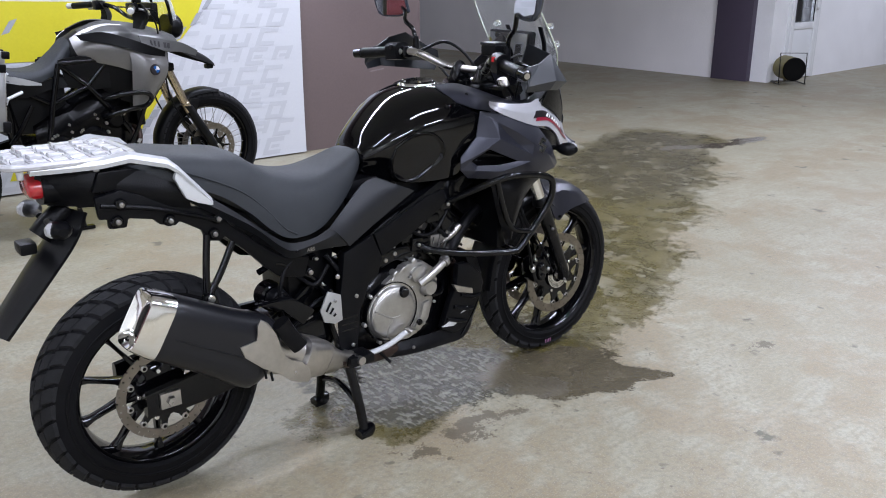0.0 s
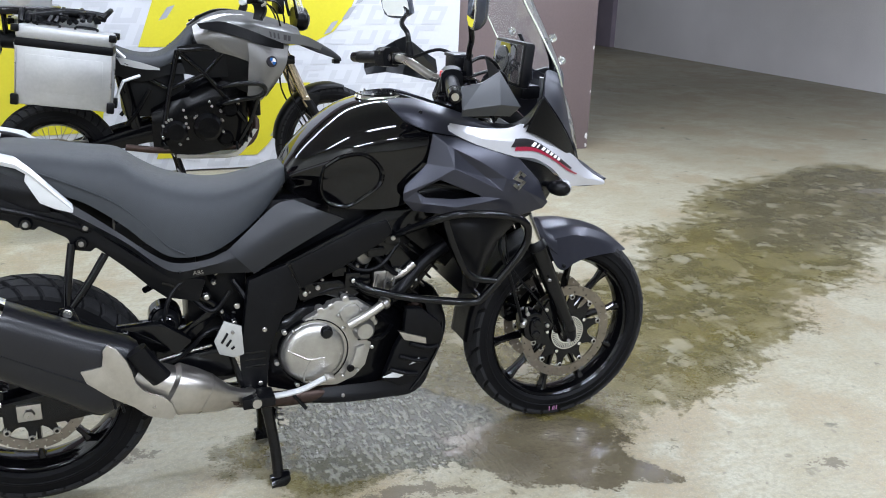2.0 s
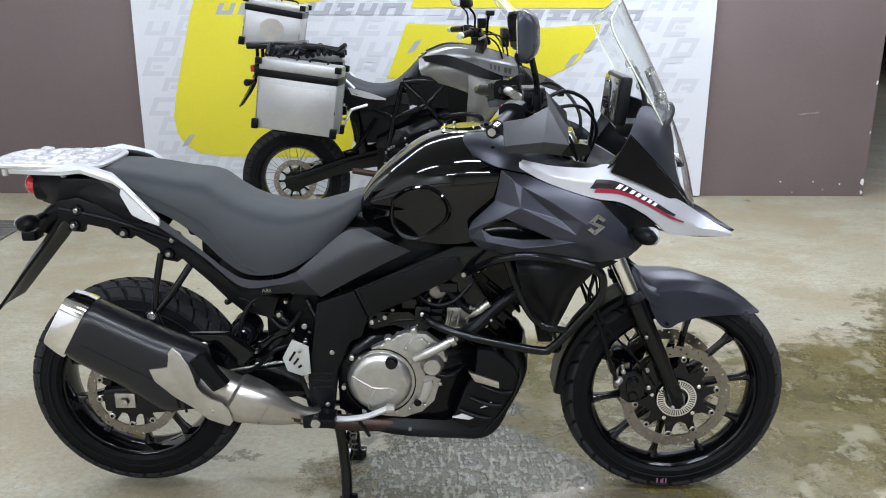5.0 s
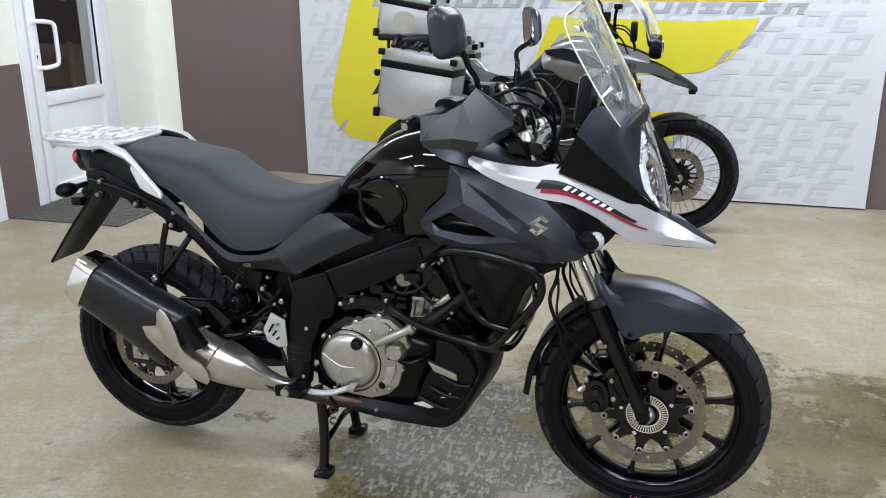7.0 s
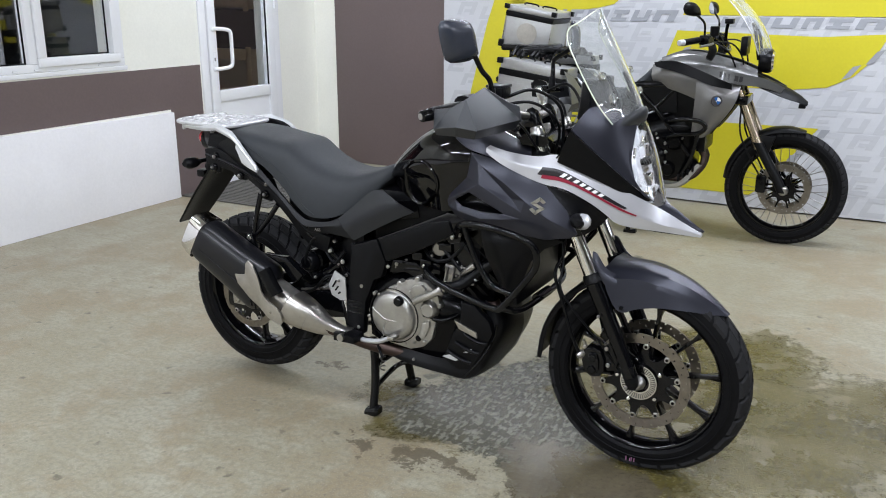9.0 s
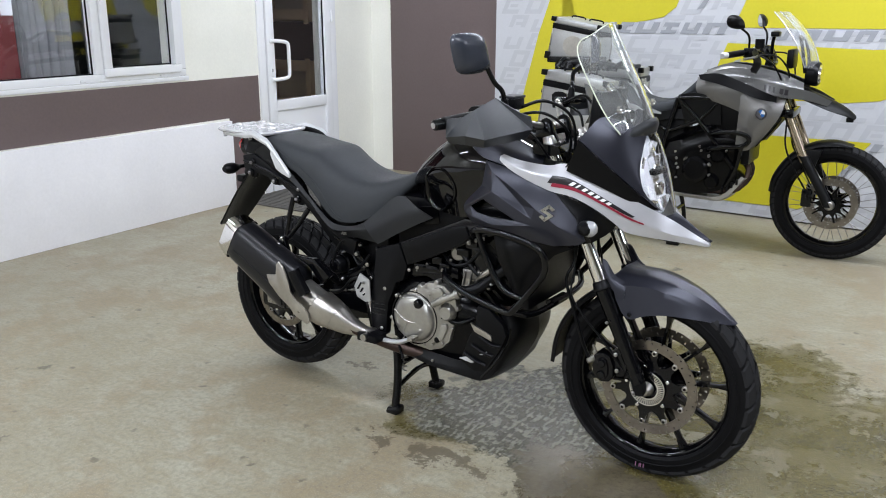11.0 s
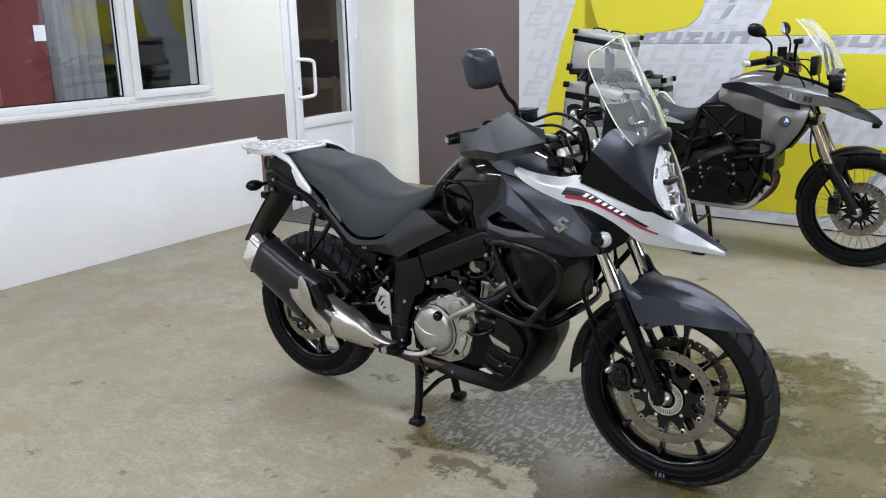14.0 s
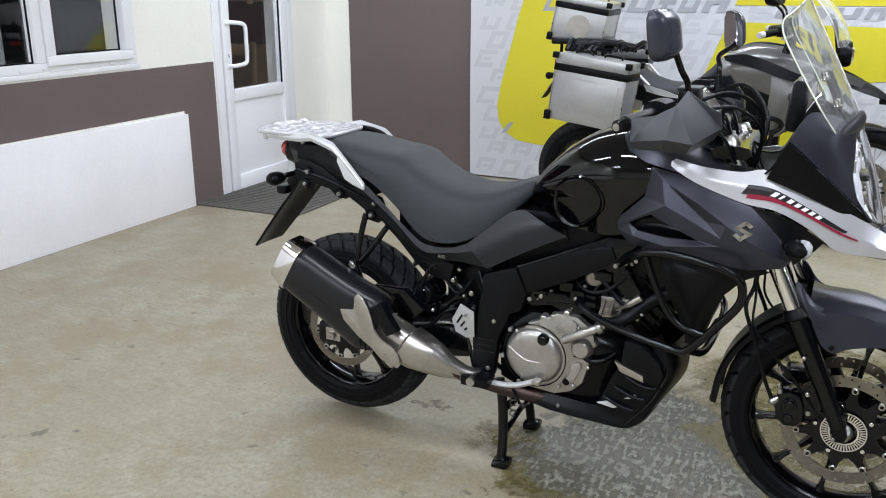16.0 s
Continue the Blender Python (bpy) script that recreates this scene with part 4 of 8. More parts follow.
def disc_bm(c, y, r0, r1, t=0.0045, seg=150, rings=7, bm=None, drilled=True):
    """A drilled brake disc about the y axis."""
    out = bmesh.new()
    V = {}
    for s, yy in ((0, y - t / 2), (1, y + t / 2)):
        for i in range(rings):
            r = r0 + (r1 - r0) * i / (rings - 1)
            for j in range(seg):
                a = 2 * math.pi * j / seg
                V[s, i, j] = out.verts.new((c[0] + r * math.cos(a), c[1] + yy, c[2] + r * math.sin(a)))
    keep = set()
    for i in range(rings - 1):
        for j in range(seg):
            hole = drilled and ((i == 1 and j % 10 == 0) or (i == 3 and j % 10 == 4) or (i == 4 and j % 10 == 8))
            if not hole:
                keep.add((i, j))
    for i, j in keep:
        k = (j + 1) % seg
        out.faces.new((V[0, i, j], V[0, i, k], V[0, i + 1, k], V[0, i + 1, j]))
        out.faces.new((V[1, i, j], V[1, i + 1, j], V[1, i + 1, k], V[1, i, k]))
    edges = [((i, j), (i, (j + 1) % seg)) for i in range(rings) for j in range(seg)] + [((i, j), (i + 1, j)) for i in range(rings - 1) for j in range(seg)]
    for (a, b) in edges:
        if a[0] == b[0]:
            cells = [(a[0] - 1, a[1]), (a[0], a[1])]
        else:
            cells = [(a[0], (a[1] - 1) % seg), (a[0], a[1])]
        if sum(cc in keep for cc in cells) == 1:
            out.faces.new((V[0, a[0], a[1]], V[0, b[0], b[1]], V[1, b[0], b[1]], V[1, a[0], a[1]]))
    return join(bm, out)


def cast_wheel(parent, name, c, R, half, rim_r, spokes, hub_r, discs, disc_r, blocks, rows, phase=0.0):
    w = new(name)
    w.parent = parent
    w.location = c
    o = (0, 0, 0)
    part("tyre", tyre_bm(o, R, half, rim_r + 0.010), M["tyre"], w, "treaded black tyre")
    tread(w, R, half, rim_r + 0.010, blocks, rows)
    rw = half * 0.80
    lip = [(rim_r + 0.012, rw - 0.006), (rim_r + 0.014, rw), (rim_r + 0.006, rw + 0.002), (rim_r + 0.001, rw - 0.003), (rim_r - 0.001, rw - 0.008), (rim_r - 0.006, rw - 0.011), (rim_r - 0.008, rw - 0.018), (rim_r - 0.014, rw * 0.40), (rim_r - 0.0155, rw * 0.18)]
    prof = [(rim_r - 0.008, 0.0)] + lip + [(r, -y) for r, y in lip[::-1]]
    part("rim", lathe(prof, o, 80), M["rim"], w)
    for k in range(spokes):
        a = phase + 2 * math.pi * k / spokes
        d, s = Vector((math.cos(a), 0, math.sin(a))), Vector((-math.sin(a), 0, math.cos(a)))
        secs = []
        for r, wy, wt in ((hub_r * 0.9, 0.030, 0.012), (rim_r * 0.5, 0.018, 0.0055), (rim_r - 0.045, 0.015, 0.0048), (rim_r - 0.022, 0.016, 0.0056), (rim_r - 0.012, 0.018, 0.0100)):
            secs.append([d * r + s * wt + Vector((0, -wy, 0)), d * r + s * wt * 1.25, d * r + s * wt + Vector((0, wy, 0)), d * r - s * wt + Vector((0, wy, 0)), d * r - s * wt * 1.25, d * r - s * wt + Vector((0, -wy, 0))])
        part("spoke", hull(secs, 12, 7), M["rim"], w)
    part("hub", lathe([(0.012, -0.055), (hub_r * 0.75, -0.055), (hub_r * 0.8, -0.045), (hub_r, -0.034), (hub_r, 0.034), (hub_r * 0.8, 0.045), (hub_r * 0.75, 0.055), (0.012, 0.055)], o, 40), M["rim"], w)
    for y in discs:
        part("brake_disc", disc_bm(o, y, disc_r * 0.80, disc_r, 0.0045, 180, 6), M["disc"], w, "drilled steel brake disc")
        s = 1 if y > 0 else -1
        star = []
        for k in range(10):
            a = 2 * math.pi * k / 10 + 0.2
            d, q = Vector((math.cos(a), 0, math.sin(a))), Vector((-math.sin(a), 0, math.cos(a)))
            for u, v in ((0.50, -0.135), (0.60, -0.075), (0.70, -0.062), (0.755, -0.048), (0.785, 0.0), (0.755, 0.048), (0.70, 0.062), (0.60, 0.075), (0.50, 0.135)):
                star.append(d * disc_r * u + q * disc_r * v)
        bm = plate([(p.x, p.z) for p in star], y - 0.0032, y + 0.0032, 0)
        part("disc_carrier", bm, M["satin"], w, "black disc carrier")
        for k in range(10):
            a = 2 * math.pi * k / 10 + 0.2
            p = Vector((math.cos(a), 0, math.sin(a))) * disc_r * 0.755
            bob = part("bobbin", rod((p.x, y - 0.006, p.z), (p.x, y + 0.006, p.z), 0.0092, 0.0092, 16, 0.0015), M["brushed"], w)
            part("bobbin_bore", rod((p.x, y - 0.0066, p.z), (p.x, y + 0.0066, p.z), 0.0048, 0.0048, 10), M["engine_black"], bob)
        for k in range(5):
            a = 2 * math.pi * k / 5 + 0.5
            p = Vector((math.cos(a), 0, math.sin(a))) * 0.070
            part("disc_bolt", rod((p.x, y + s * 0.002, p.z), (p.x, y + s * 0.009, p.z), 0.0065, 0.006, 12, 0.001), M["chrome"], w)
    return w


def pair(fn):
    """Runs a builder for the two sides: -1 right, 1 left."""
    for s in (-1, 1):
        fn(s)


def S(pts, s):
    """Right-side points (y given positive outwards) for the side s."""
    return [(x, s * y, z) for x, y, z in pts]


def touring_bike(m):
    B = thing("touring_motorcycle", m, "black and silver touring motorcycle parked on its centre stand", "motorcycle")
    FA, RA = (1.556, 0, 0.320), (0.010, 0, 0.335)
    T4 = [(-0.0470, -0.0265, 0), (-0.0240, -0.0015, 1), (0.0015, 0.0240, 0), (0.0265, 0.0470, 1)]
    fw = cast_wheel(B, "front_wheel", FA, 0.3145, 0.056, 0.2413, 10, 0.052, (-0.066, 0.066), 0.155, 29, T4, 0.16)
    T5 = [(-0.066, -0.045, 0), (-0.041, -0.015, 1), (-0.011, 0.011, 0), (0.015, 0.041, 1), (0.045, 0.066, 0)]
    cast_wheel(B, "rear_wheel", RA, 0.306, 0.075, 0.2159, 10, 0.06, (-0.085,), 0.130, 36, T5, 0.3)
    for k, (dx, h) in enumerate(((-0.012, 0.014), (0.0, 0.010), (0.005, 0.014), (0.014, 0.014))):
        part("chalk_mark", box(-0.018 + dx, -0.0155 + dx, -0.0550, -0.0515, -0.288, -0.288 + h, 0, None), M["pink"], fw, "pink chalk mark")
    # toothed speed ring beside the front disc
    ring_ob = part("sensor_ring", lathe([(0.034, -0.0775), (0.056, -0.0775), (0.056, -0.072), (0.034, -0.072)], (0, 0, 0), 48), M["engine_black"], fw, "toothed silver speed ring")
    bm = lathe([(0.0535, -0.0790), (0.0565, -0.0790), (0.0565, -0.0765), (0.0535, -0.0765)], (0, 0, 0), 48)
    lathe([(0.033, -0.0790), (0.0375, -0.0790), (0.0375, -0.0765), (0.033, -0.0765)], (0, 0, 0), 48, True, bm)
    for k in range(44):
        box(0.0385, 0.0525, -0.0795, -0.0770, -0.0016, 0.0016, 0, Matrix.Rotation(2 * math.pi * k / 44, 4, "Y"), bm)
    part("ring_teeth", bm, M["chrome"], ring_ob)
    part("axle_cap", rod((0, -0.075, 0), (0, -0.112, 0), 0.024, 0.015, 24, 0.004), M["brushed"], fw)

    # fork
    def fork_x(z):
        return 1.559 - 0.4722 * (z - 0.313)

    def leg(s):
        y = s * 0.112
        f = part("fork_leg", rod((fork_x(0.345), y, 0.345), (fork_x(0.635), y, 0.635), 0.0205, 0.0270, 24, 0.004), M["satin"], B, "black fork slider")
        rod_top = rod((fork_x(0.60), y, 0.60), (fork_x(1.06), y, 1.06), 0.0215, 0.0215, 24, 0.002)
        part("stanchion", rod_top, M["chrome"], f, "chromed fork tube")
        part("dust_seal", rod((fork_x(0.628), y, 0.628), (fork_x(0.655), y, 0.655), 0.031, 0.027, 24, 0.004), M["black"], f)
        bm = hull([[(fork_x(0.385) + a, y + b, 0.385) for a, b in ((-0.019, -0.017), (0.019, -0.017), (0.019, 0.017), (-0.019, 0.017))],
                   [(1.548 + a, y + b, 0.330) for a, b in ((-0.019, -0.015), (0.014, -0.015), (0.014, 0.015), (-0.019, 0.015))],
                   [(1.545 + a, y + b, 0.312) for a, b in ((-0.016, -0.014), (0.012, -0.014), (0.012, 0.014), (-0.016, 0.014))]], 14, 6)
        part("axle_clamp", bm, M["black"], f)
        bolt(f, (1.532, y + s * 0.014, 0.318), 0.0070, s)
        bolt(f, (1.440, y + s * 0.030, 0.535), 0.0065, s)
    pair(leg)
    part("triple_clamp", hull([[(fork_x(0.80) + a, -0.15, 0.80 + b) for a, b in ((-0.045, -0.025), (0.045, -0.025), (0.045, 0.025), (-0.045, 0.025))], [(fork_x(0.80) + a, 0, 0.80 + b) for a, b in ((-0.075, -0.025), (0.04, -0.025), (0.04, 0.025), (-0.075, 0.025))], [(fork_x(0.80) + a, 0.15, 0.80 + b) for a, b in ((-0.045, -0.025), (0.045, -0.025), (0.045, 0.025), (-0.045, 0.025))]], 12, 9), M["satin"], B)
    part("top_yoke", hull([[(1.215 + a, -0.15, 1.045 + b) for a, b in ((-0.04, -0.014), (0.04, -0.014), (0.04, 0.014), (-0.04, 0.014))], [(1.20 + a, 0, 1.045 + b) for a, b in ((-0.075, -0.014), (0.04, -0.014), (0.04, 0.014), (-0.075, 0.014))], [(1.215 + a, 0.15, 1.045 + b) for a, b in ((-0.04, -0.014), (0.04, -0.014), (0.04, 0.014), (-0.04, 0.014))]], 12, 9), M["satin"], B)
    for s in (-1, 1):
        part("fork_cap", rod((1.212, s * 0.112, 1.055), (1.203, s * 0.112, 1.082), 0.022, 0.018, 18, 0.003), M["brushed"], B)
        bm = hull([egg(1.135, 0.02, 1.05, 1.075), egg(1.155, 0.021, 1.05, 1.125), egg(1.185, 0.021, 1.05, 1.125), egg(1.205, 0.02, 1.05, 1.075)], 16, 9)
        bmesh.ops.translate(bm, vec=(0, s * 0.06, 0), verts=bm.verts)
        part("riser", bm, M["satin"], B)
        bolt(B, (1.15, s * 0.06, 1.118), 0.006, s)

    # front mudguard: grey blade forward, black tail behind
    def arc(ang, r, y):
        return (FA[0] + r * math.cos(radians(ang)), y, FA[2] + r * math.sin(radians(ang)))
    low = [(1.452, 0.120, 0.610), (1.478, 0.121, 0.565), (1.505, 0.118, 0.550), (1.540, 0.108, 0.564), (1.60, 0.092, 0.573), (1.68, 0.068, 0.570), (1.74, 0.042, 0.563), (1.784, 0.014, 0.556)]
    fold = [(1.432, 0.114, 0.672), (1.462, 0.108, 0.652), (1.50, 0.098, 0.650), (1.55, 0.087, 0.649), (1.61, 0.074, 0.632), (1.68, 0.054, 0.606), (1.74, 0.032, 0.577), (1.787, 0.012, 0.5575)]
    upper = [(1.436, 0.066, 0.676), (1.465, 0.062, 0.672), (1.50, 0.060, 0.671), (1.55, 0.056, 0.670), (1.61, 0.050, 0.657), (1.68, 0.037, 0.630), (1.74, 0.022, 0.594), (1.789, 0.007, 0.559)]
    mid = [(1.436, 0.0, 0.682), (1.465, 0.0, 0.680), (1.50, 0.0, 0.680), (1.55, 0.0, 0.680), (1.61, 0.0, 0.668), (1.68, 0.0, 0.641), (1.74, 0.0, 0.601), (1.790, 0.0, 0.5595)]
    rows = [S(low, -1), S(fold, -1), S(upper, -1), mid, upper, fold, low]
    part("front_mudguard", sheet(surf(rows, 34, 25, False), 0.0035, (FA[0], 0, FA[2])), M["grey"], B, "dark grey front mudguard", 30)

    def skirt(s):
        fin = surf([S([(1.398, 0.104, 0.722), (1.412, 0.102, 0.716), (1.440, 0.100, 0.676), (1.475, 0.092, 0.655)], s), S([(1.402, 0.110, 0.690), (1.418, 0.116, 0.680), (1.445, 0.116, 0.655), (1.478, 0.108, 0.640)], s), S([(1.425, 0.116, 0.650), (1.435, 0.120, 0.640), (1.452, 0.121, 0.625), (1.478, 0.116, 0.605)], s)], 12, 9)
        part("mudguard_fin", sheet(fin, 0.004), M["grey"], B)
        bolt(B, (1.500, s * 0.119, 0.566), 0.008, s, M["black"])
    pair(skirt)
    rows = []
    for y in (-0.066, -0.060, -0.03, 0, 0.03, 0.060, 0.066):
        dr = -0.018 if abs(y) > 0.065 else 0.0
        rows.append([arc(a, 0.346 + dr, y) for a in (104, 125, 145, 162, 179)])
    part("mudguard_tail", sheet(surf(rows, 24, 13), 0.003, (FA[0], 0, FA[2])), M["black"], B, "black rear half of the front mudguard")

    def caliper(s):
        y = s * 0.092
        shape = [(-0.040, 0.030), (-0.030, 0.046), (-0.004, 0.052), (0.018, 0.044), (0.030, 0.014), (0.032, -0.022), (0.018, -0.044), (-0.012, -0.048), (-0.034, -0.032), (-0.042, 0.0)]
        c = part("front_caliper", plate([(1.424 + a, 0.368 + b) for a, b in shape], y - s * 0.042, y + s * 0.020, 0.008), M["satin"], B, "black brake caliper")
        part("caliper_rib", plate([(1.424 + a * 0.55, 0.368 + b * 0.72) for a, b in shape], y + s * 0.018, y + s * 0.030, 0.005), M["satin"], c)
        for dz in (-0.018, 0.020):
            part("piston_boss", rod((1.420, y + s * 0.018, 0.368 + dz), (1.420, y + s * 0.036, 0.368 + dz), 0.0150, 0.0130, 18, 0.003), M["satin"], c)
        part("bracket", plate([(1.445, 0.415), (1.470, 0.450), (1.490, 0.440), (1.500, 0.400), (1.488, 0.350), (1.462, 0.345), (1.450, 0.370)], y - s * 0.010, y + s * 0.010, 0.004), M["satin"], c)
        for p in ((1.392, 0.418), (1.384, 0.394)):
            bolt(c, (p[0], y + s * 0.014, p[1]), 0.0085, s, M["brushed"], 0.012)
        for p in ((1.466, 0.368), (1.459, 0.421)):
            bolt(c, (p[0], y + s * 0.012, p[1]), 0.0085, s, M["brushed"])
        part("banjo", rod((1.386, y + s * 0.010, 0.392), (1.372, y + s * 0.030, 0.384), 0.012, 0.009, 14, 0.002), M["brushed"], c)
        part("bleed_nipple", rod((1.392, y + s * 0.016, 0.420), (1.386, y + s * 0.022, 0.440), 0.005, 0.004, 10, 0.001), M["brushed"], c)
        part("brake_hose", tube(S([(1.376, 0.112, 0.388), (1.352, 0.124, 0.45), (1.315, 0.125, 0.56), (1.285, 0.115, 0.64), (1.30, 0.09, 0.70), (1.29, 0.07, 0.82), (1.24, 0.06, 0.95)], s), 0.0055, 8, 30), M["black"], B)
        part("sensor_lead", tube(S([(1.50, 0.095, 0.35), (1.43, 0.115, 0.45), (1.36, 0.13, 0.53), (1.31, 0.13, 0.60), (1.305, 0.10, 0.68), (1.28, 0.08, 0.80)], s), 0.0035, 6, 30), M["black"], B)
    pair(caliper)

    # ---- engine and frame ----
    e = part("engine", hull([[(0.60, y, z) for y, z in ((-0.11, 0.30), (-0.11, 0.50), (0.11, 0.50), (0.11, 0.30))], [(0.72, y, z) for y, z in ((-0.125, 0.27), (-0.125, 0.53), (0.125, 0.53), (0.125, 0.27))], [(0.90, y, z) for y, z in ((-0.12, 0.27), (-0.12, 0.50), (0.12, 0.50), (0.12, 0.27))], [(1.0, y, z) for y, z in ((-0.08, 0.30), (-0.08, 0.46), (0.08, 0.46), (0.08, 0.30))]], 20, 8), M["engine_black"], B, "black V-twin engine block with silver covers")
    cy = -0.125
    bm = rod((0.720, cy, 0.405), (0.720, cy - 0.030, 0.405), 0.094, 0.091, 48, 0.008)
    part("clutch_rim", bm, M["engine"], e)
    part("clutch_cover", lathe([(0.001, cy - 0.050), (0.045, cy - 0.0495), (0.066, cy - 0.047), (0.078, cy - 0.042), (0.084, cy - 0.034), (0.086, cy - 0.022), (0.001, cy - 0.022)], (0.720, 0, 0.405), 48, False), M["engine"], e, "round cast silver clutch cover")
    part("cover_rib", tube([(0.645, cy - 0.045, 0.428), (0.68, cy - 0.050, 0.408), (0.71, cy - 0.0505, 0.395), (0.792, cy - 0.043, 0.398)], 0.0026, 8, 14), M["engine"], e)
    part("cover_rib", tube([(0.708, cy - 0.0505, 0.395), (0.690, cy - 0.049, 0.360), (0.688, cy - 0.044, 0.330)], 0.0024, 8, 10), M["engine"], e)
    part("oil_cap", rod((0.752, cy - 0.036, 0.468), (0.752, cy - 0.058, 0.468), 0.018, 0.016, 18, 0.004), M["satin"], e, "black oil filler cap")
    bm = plate([(0.700, 0.505), (0.755, 0.530), (0.785, 0.548), (0.845, 0.545), (0.893, 0.510), (0.900, 0.465), (0.874, 0.447), (0.886, 0.410), (0.868, 0.345), (0.835, 0.312), (0.785, 0.294), (0.700, 0.300), (0.650, 0.360), (0.650, 0.450)], cy - 0.026, cy + 0.005, 0.008)
    part("side_cover", bm, M["engine"], e, "cast silver engine side cover")
    part("water_pump", lathe([(0.001, cy - 0.046), (0.022, cy - 0.046), (0.030, cy - 0.036), (0.034, cy - 0.02), (0.001, cy - 0.02)], (0.862, 0, 0.455), 24, False), M["engine"], e)
    part("coolant_pipe", tube([(0.815, cy - 0.046, 0.480), (0.85, cy - 0.052, 0.500), (0.90, cy - 0.05, 0.527), (0.93, cy - 0.04, 0.545)], 0.0125, 14, 14), M["engine"], e, "silver coolant pipe")
    part("pipe_clamp", rod((0.908, cy - 0.049, 0.531), (0.922, cy - 0.045, 0.539), 0.0185, 0.0185, 18, 0.002), M["spring"], e)
    part("coolant_hose", tube([(0.925, cy - 0.043, 0.540), (0.98, -0.13, 0.56), (1.05, -0.11, 0.62), (1.12, -0.10, 0.66)], 0.019, 12, 16), M["black"], e)
    part("coolant_pipe", tube([(0.865, cy - 0.030, 0.435), (0.89, cy - 0.030, 0.422), (0.92, cy - 0.022, 0.425), (0.95, -0.12, 0.44)], 0.0085, 12, 14), M["engine_black"], e)
    part("cover_step", plate([(0.842, 0.470), (0.850, 0.525), (0.835, 0.538), (0.808, 0.532), (0.790, 0.515), (0.800, 0.490)], cy - 0.038, cy - 0.020, 0.005), M["engine"], e)
    part("cover_step", plate([(0.800, 0.328), (0.846, 0.350), (0.866, 0.395), (0.862, 0.412), (0.838, 0.405), (0.828, 0.365)], cy - 0.037, cy - 0.020, 0.005), M["engine"], e)
    part("cover_seam", tube([(0.842, cy - 0.036, 0.430), (0.87, cy - 0.0355, 0.432), (0.896, cy - 0.030, 0.434)], 0.0028, 6, 8), M["engine_black"], e)
    part("cover_seam", lathe([(0.0945, cy - 0.0285), (0.0975, cy - 0.0285), (0.0975, cy - 0.012), (0.0945, cy - 0.012)], (0.720, 0, 0.405), 48), M["engine_black"], e)
    for k in range(6):
        a = radians(35 + 52 * k)
        bolt(e, (0.720 + 0.103 * math.cos(a), cy - 0.012, 0.405 + 0.103 * math.sin(a)), 0.0085, -1, M["engine"], 0.018)
    for x, z in ((0.742, 0.522), (0.772, 0.530), (0.812, 0.548), (0.874, 0.500), (0.893, 0.470)):
        part("cover_lug", rod((x, cy + 0.004, z), (x, cy - 0.026, z), 0.0125, 0.0105, 14, 0.003), M["engine"], e)
    for p in ((0.652, 0.435), (0.668, 0.345), (0.71, 0.318), (0.665, 0.475), (0.79, 0.505), (0.852, 0.515), (0.884, 0.40), (0.842, 0.335), (0.80, 0.322)):
        bolt(e, (p[0], cy - 0.028, p[1]), 0.0065, -1, M["engine"])
    bolt(e, (0.822, cy - 0.03, 0.345), 0.014, -1, M["engine_black"])
    # cylinders: front one leans forward, rear one back, both finned
    for (x0, z0, x1, z1) in ((0.90, 0.47, 1.06, 0.66), (0.74, 0.52, 0.70, 0.74)):
        d = Vector((x1 - x0, 0, z1 - z0))
        mm = Matrix.Translation(Vector((x0, 0, z0)) + d * 0.5) @ d.to_track_quat("Z", "Y").to_matrix().to_4x4()
        L = d.length
        cyl = hull([[mm @ Vector((a * h, b * h2, z)) for a, b in ((-1, -1), (1, -1), (1, 1), (-1, 1))] for h, h2, z in ((0.072, 0.07, -L / 2), (0.072, 0.07, L / 2 - 0.02), (0.095, 0.09, L / 2 - 0.01), (0.095, 0.09, L / 2 + 0.05), (0.07, 0.07, L / 2 + 0.06))], 4, None, None, False)
        for k in range(8):
            p = Vector((x0, 0, z0)) + d * (k / 8)
            m2 = Matrix.Translation(p) @ d.to_track_quat("Z", "Y").to_matrix().to_4x4()
            part("cylinder_fin", box(-0.088, 0.088, -0.082, 0.082, -0.0035, 0.0035, 0.002, m2), M["engine_black"], e)
        part("cylinder", cyl, M["engine_black"], e, "black finned cylinder")
    part("crankcase_top", box(0.68, 1.06, -0.065, 0.065, 0.48, 0.70, 0.02), M["engine_black"], e)
    part("cylinder_head", plate([(0.892, 0.545), (0.905, 0.600), (0.985, 0.620), (0.998, 0.575), (0.945, 0.548)], -0.118, -0.085, 0.006), M["brushed"], e, "dull silver cylinder head")
    for k in range(3):
        part("head_rib", tube([(0.903 + 0.026 * k, -0.121, 0.552 + 0.004 * k), (0.914 + 0.026 * k, -0.121, 0.602 + 0.006 * k)], 0.004, 6, 3), M["spring"], e)
    for k in range(5):
        x, z = 0.966 + 0.0125 * k, 0.543 + 0.0085 * k
        part("plug_rib", rod((x, -0.128, z), (x + 0.006, -0.128, z + 0.004), 0.0125 - 0.0012 * k, 0.0125 - 0.0012 * k, 14, 0.0015), M["rail"] if k % 2 == 0 else M["engine_black"], e)
    for k in range(4):
        part("wiring", tube([(0.84 + 0.03 * k, -0.075 - 0.012 * k, 0.70), (0.86 + 0.03 * k, -0.10, 0.66 - 0.02 * k), (0.83 + 0.045 * k, -0.11, 0.62 - 0.015 * k), (0.87 + 0.05 * k, -0.10, 0.56)], 0.0042, 6, 18), M["black"], e)
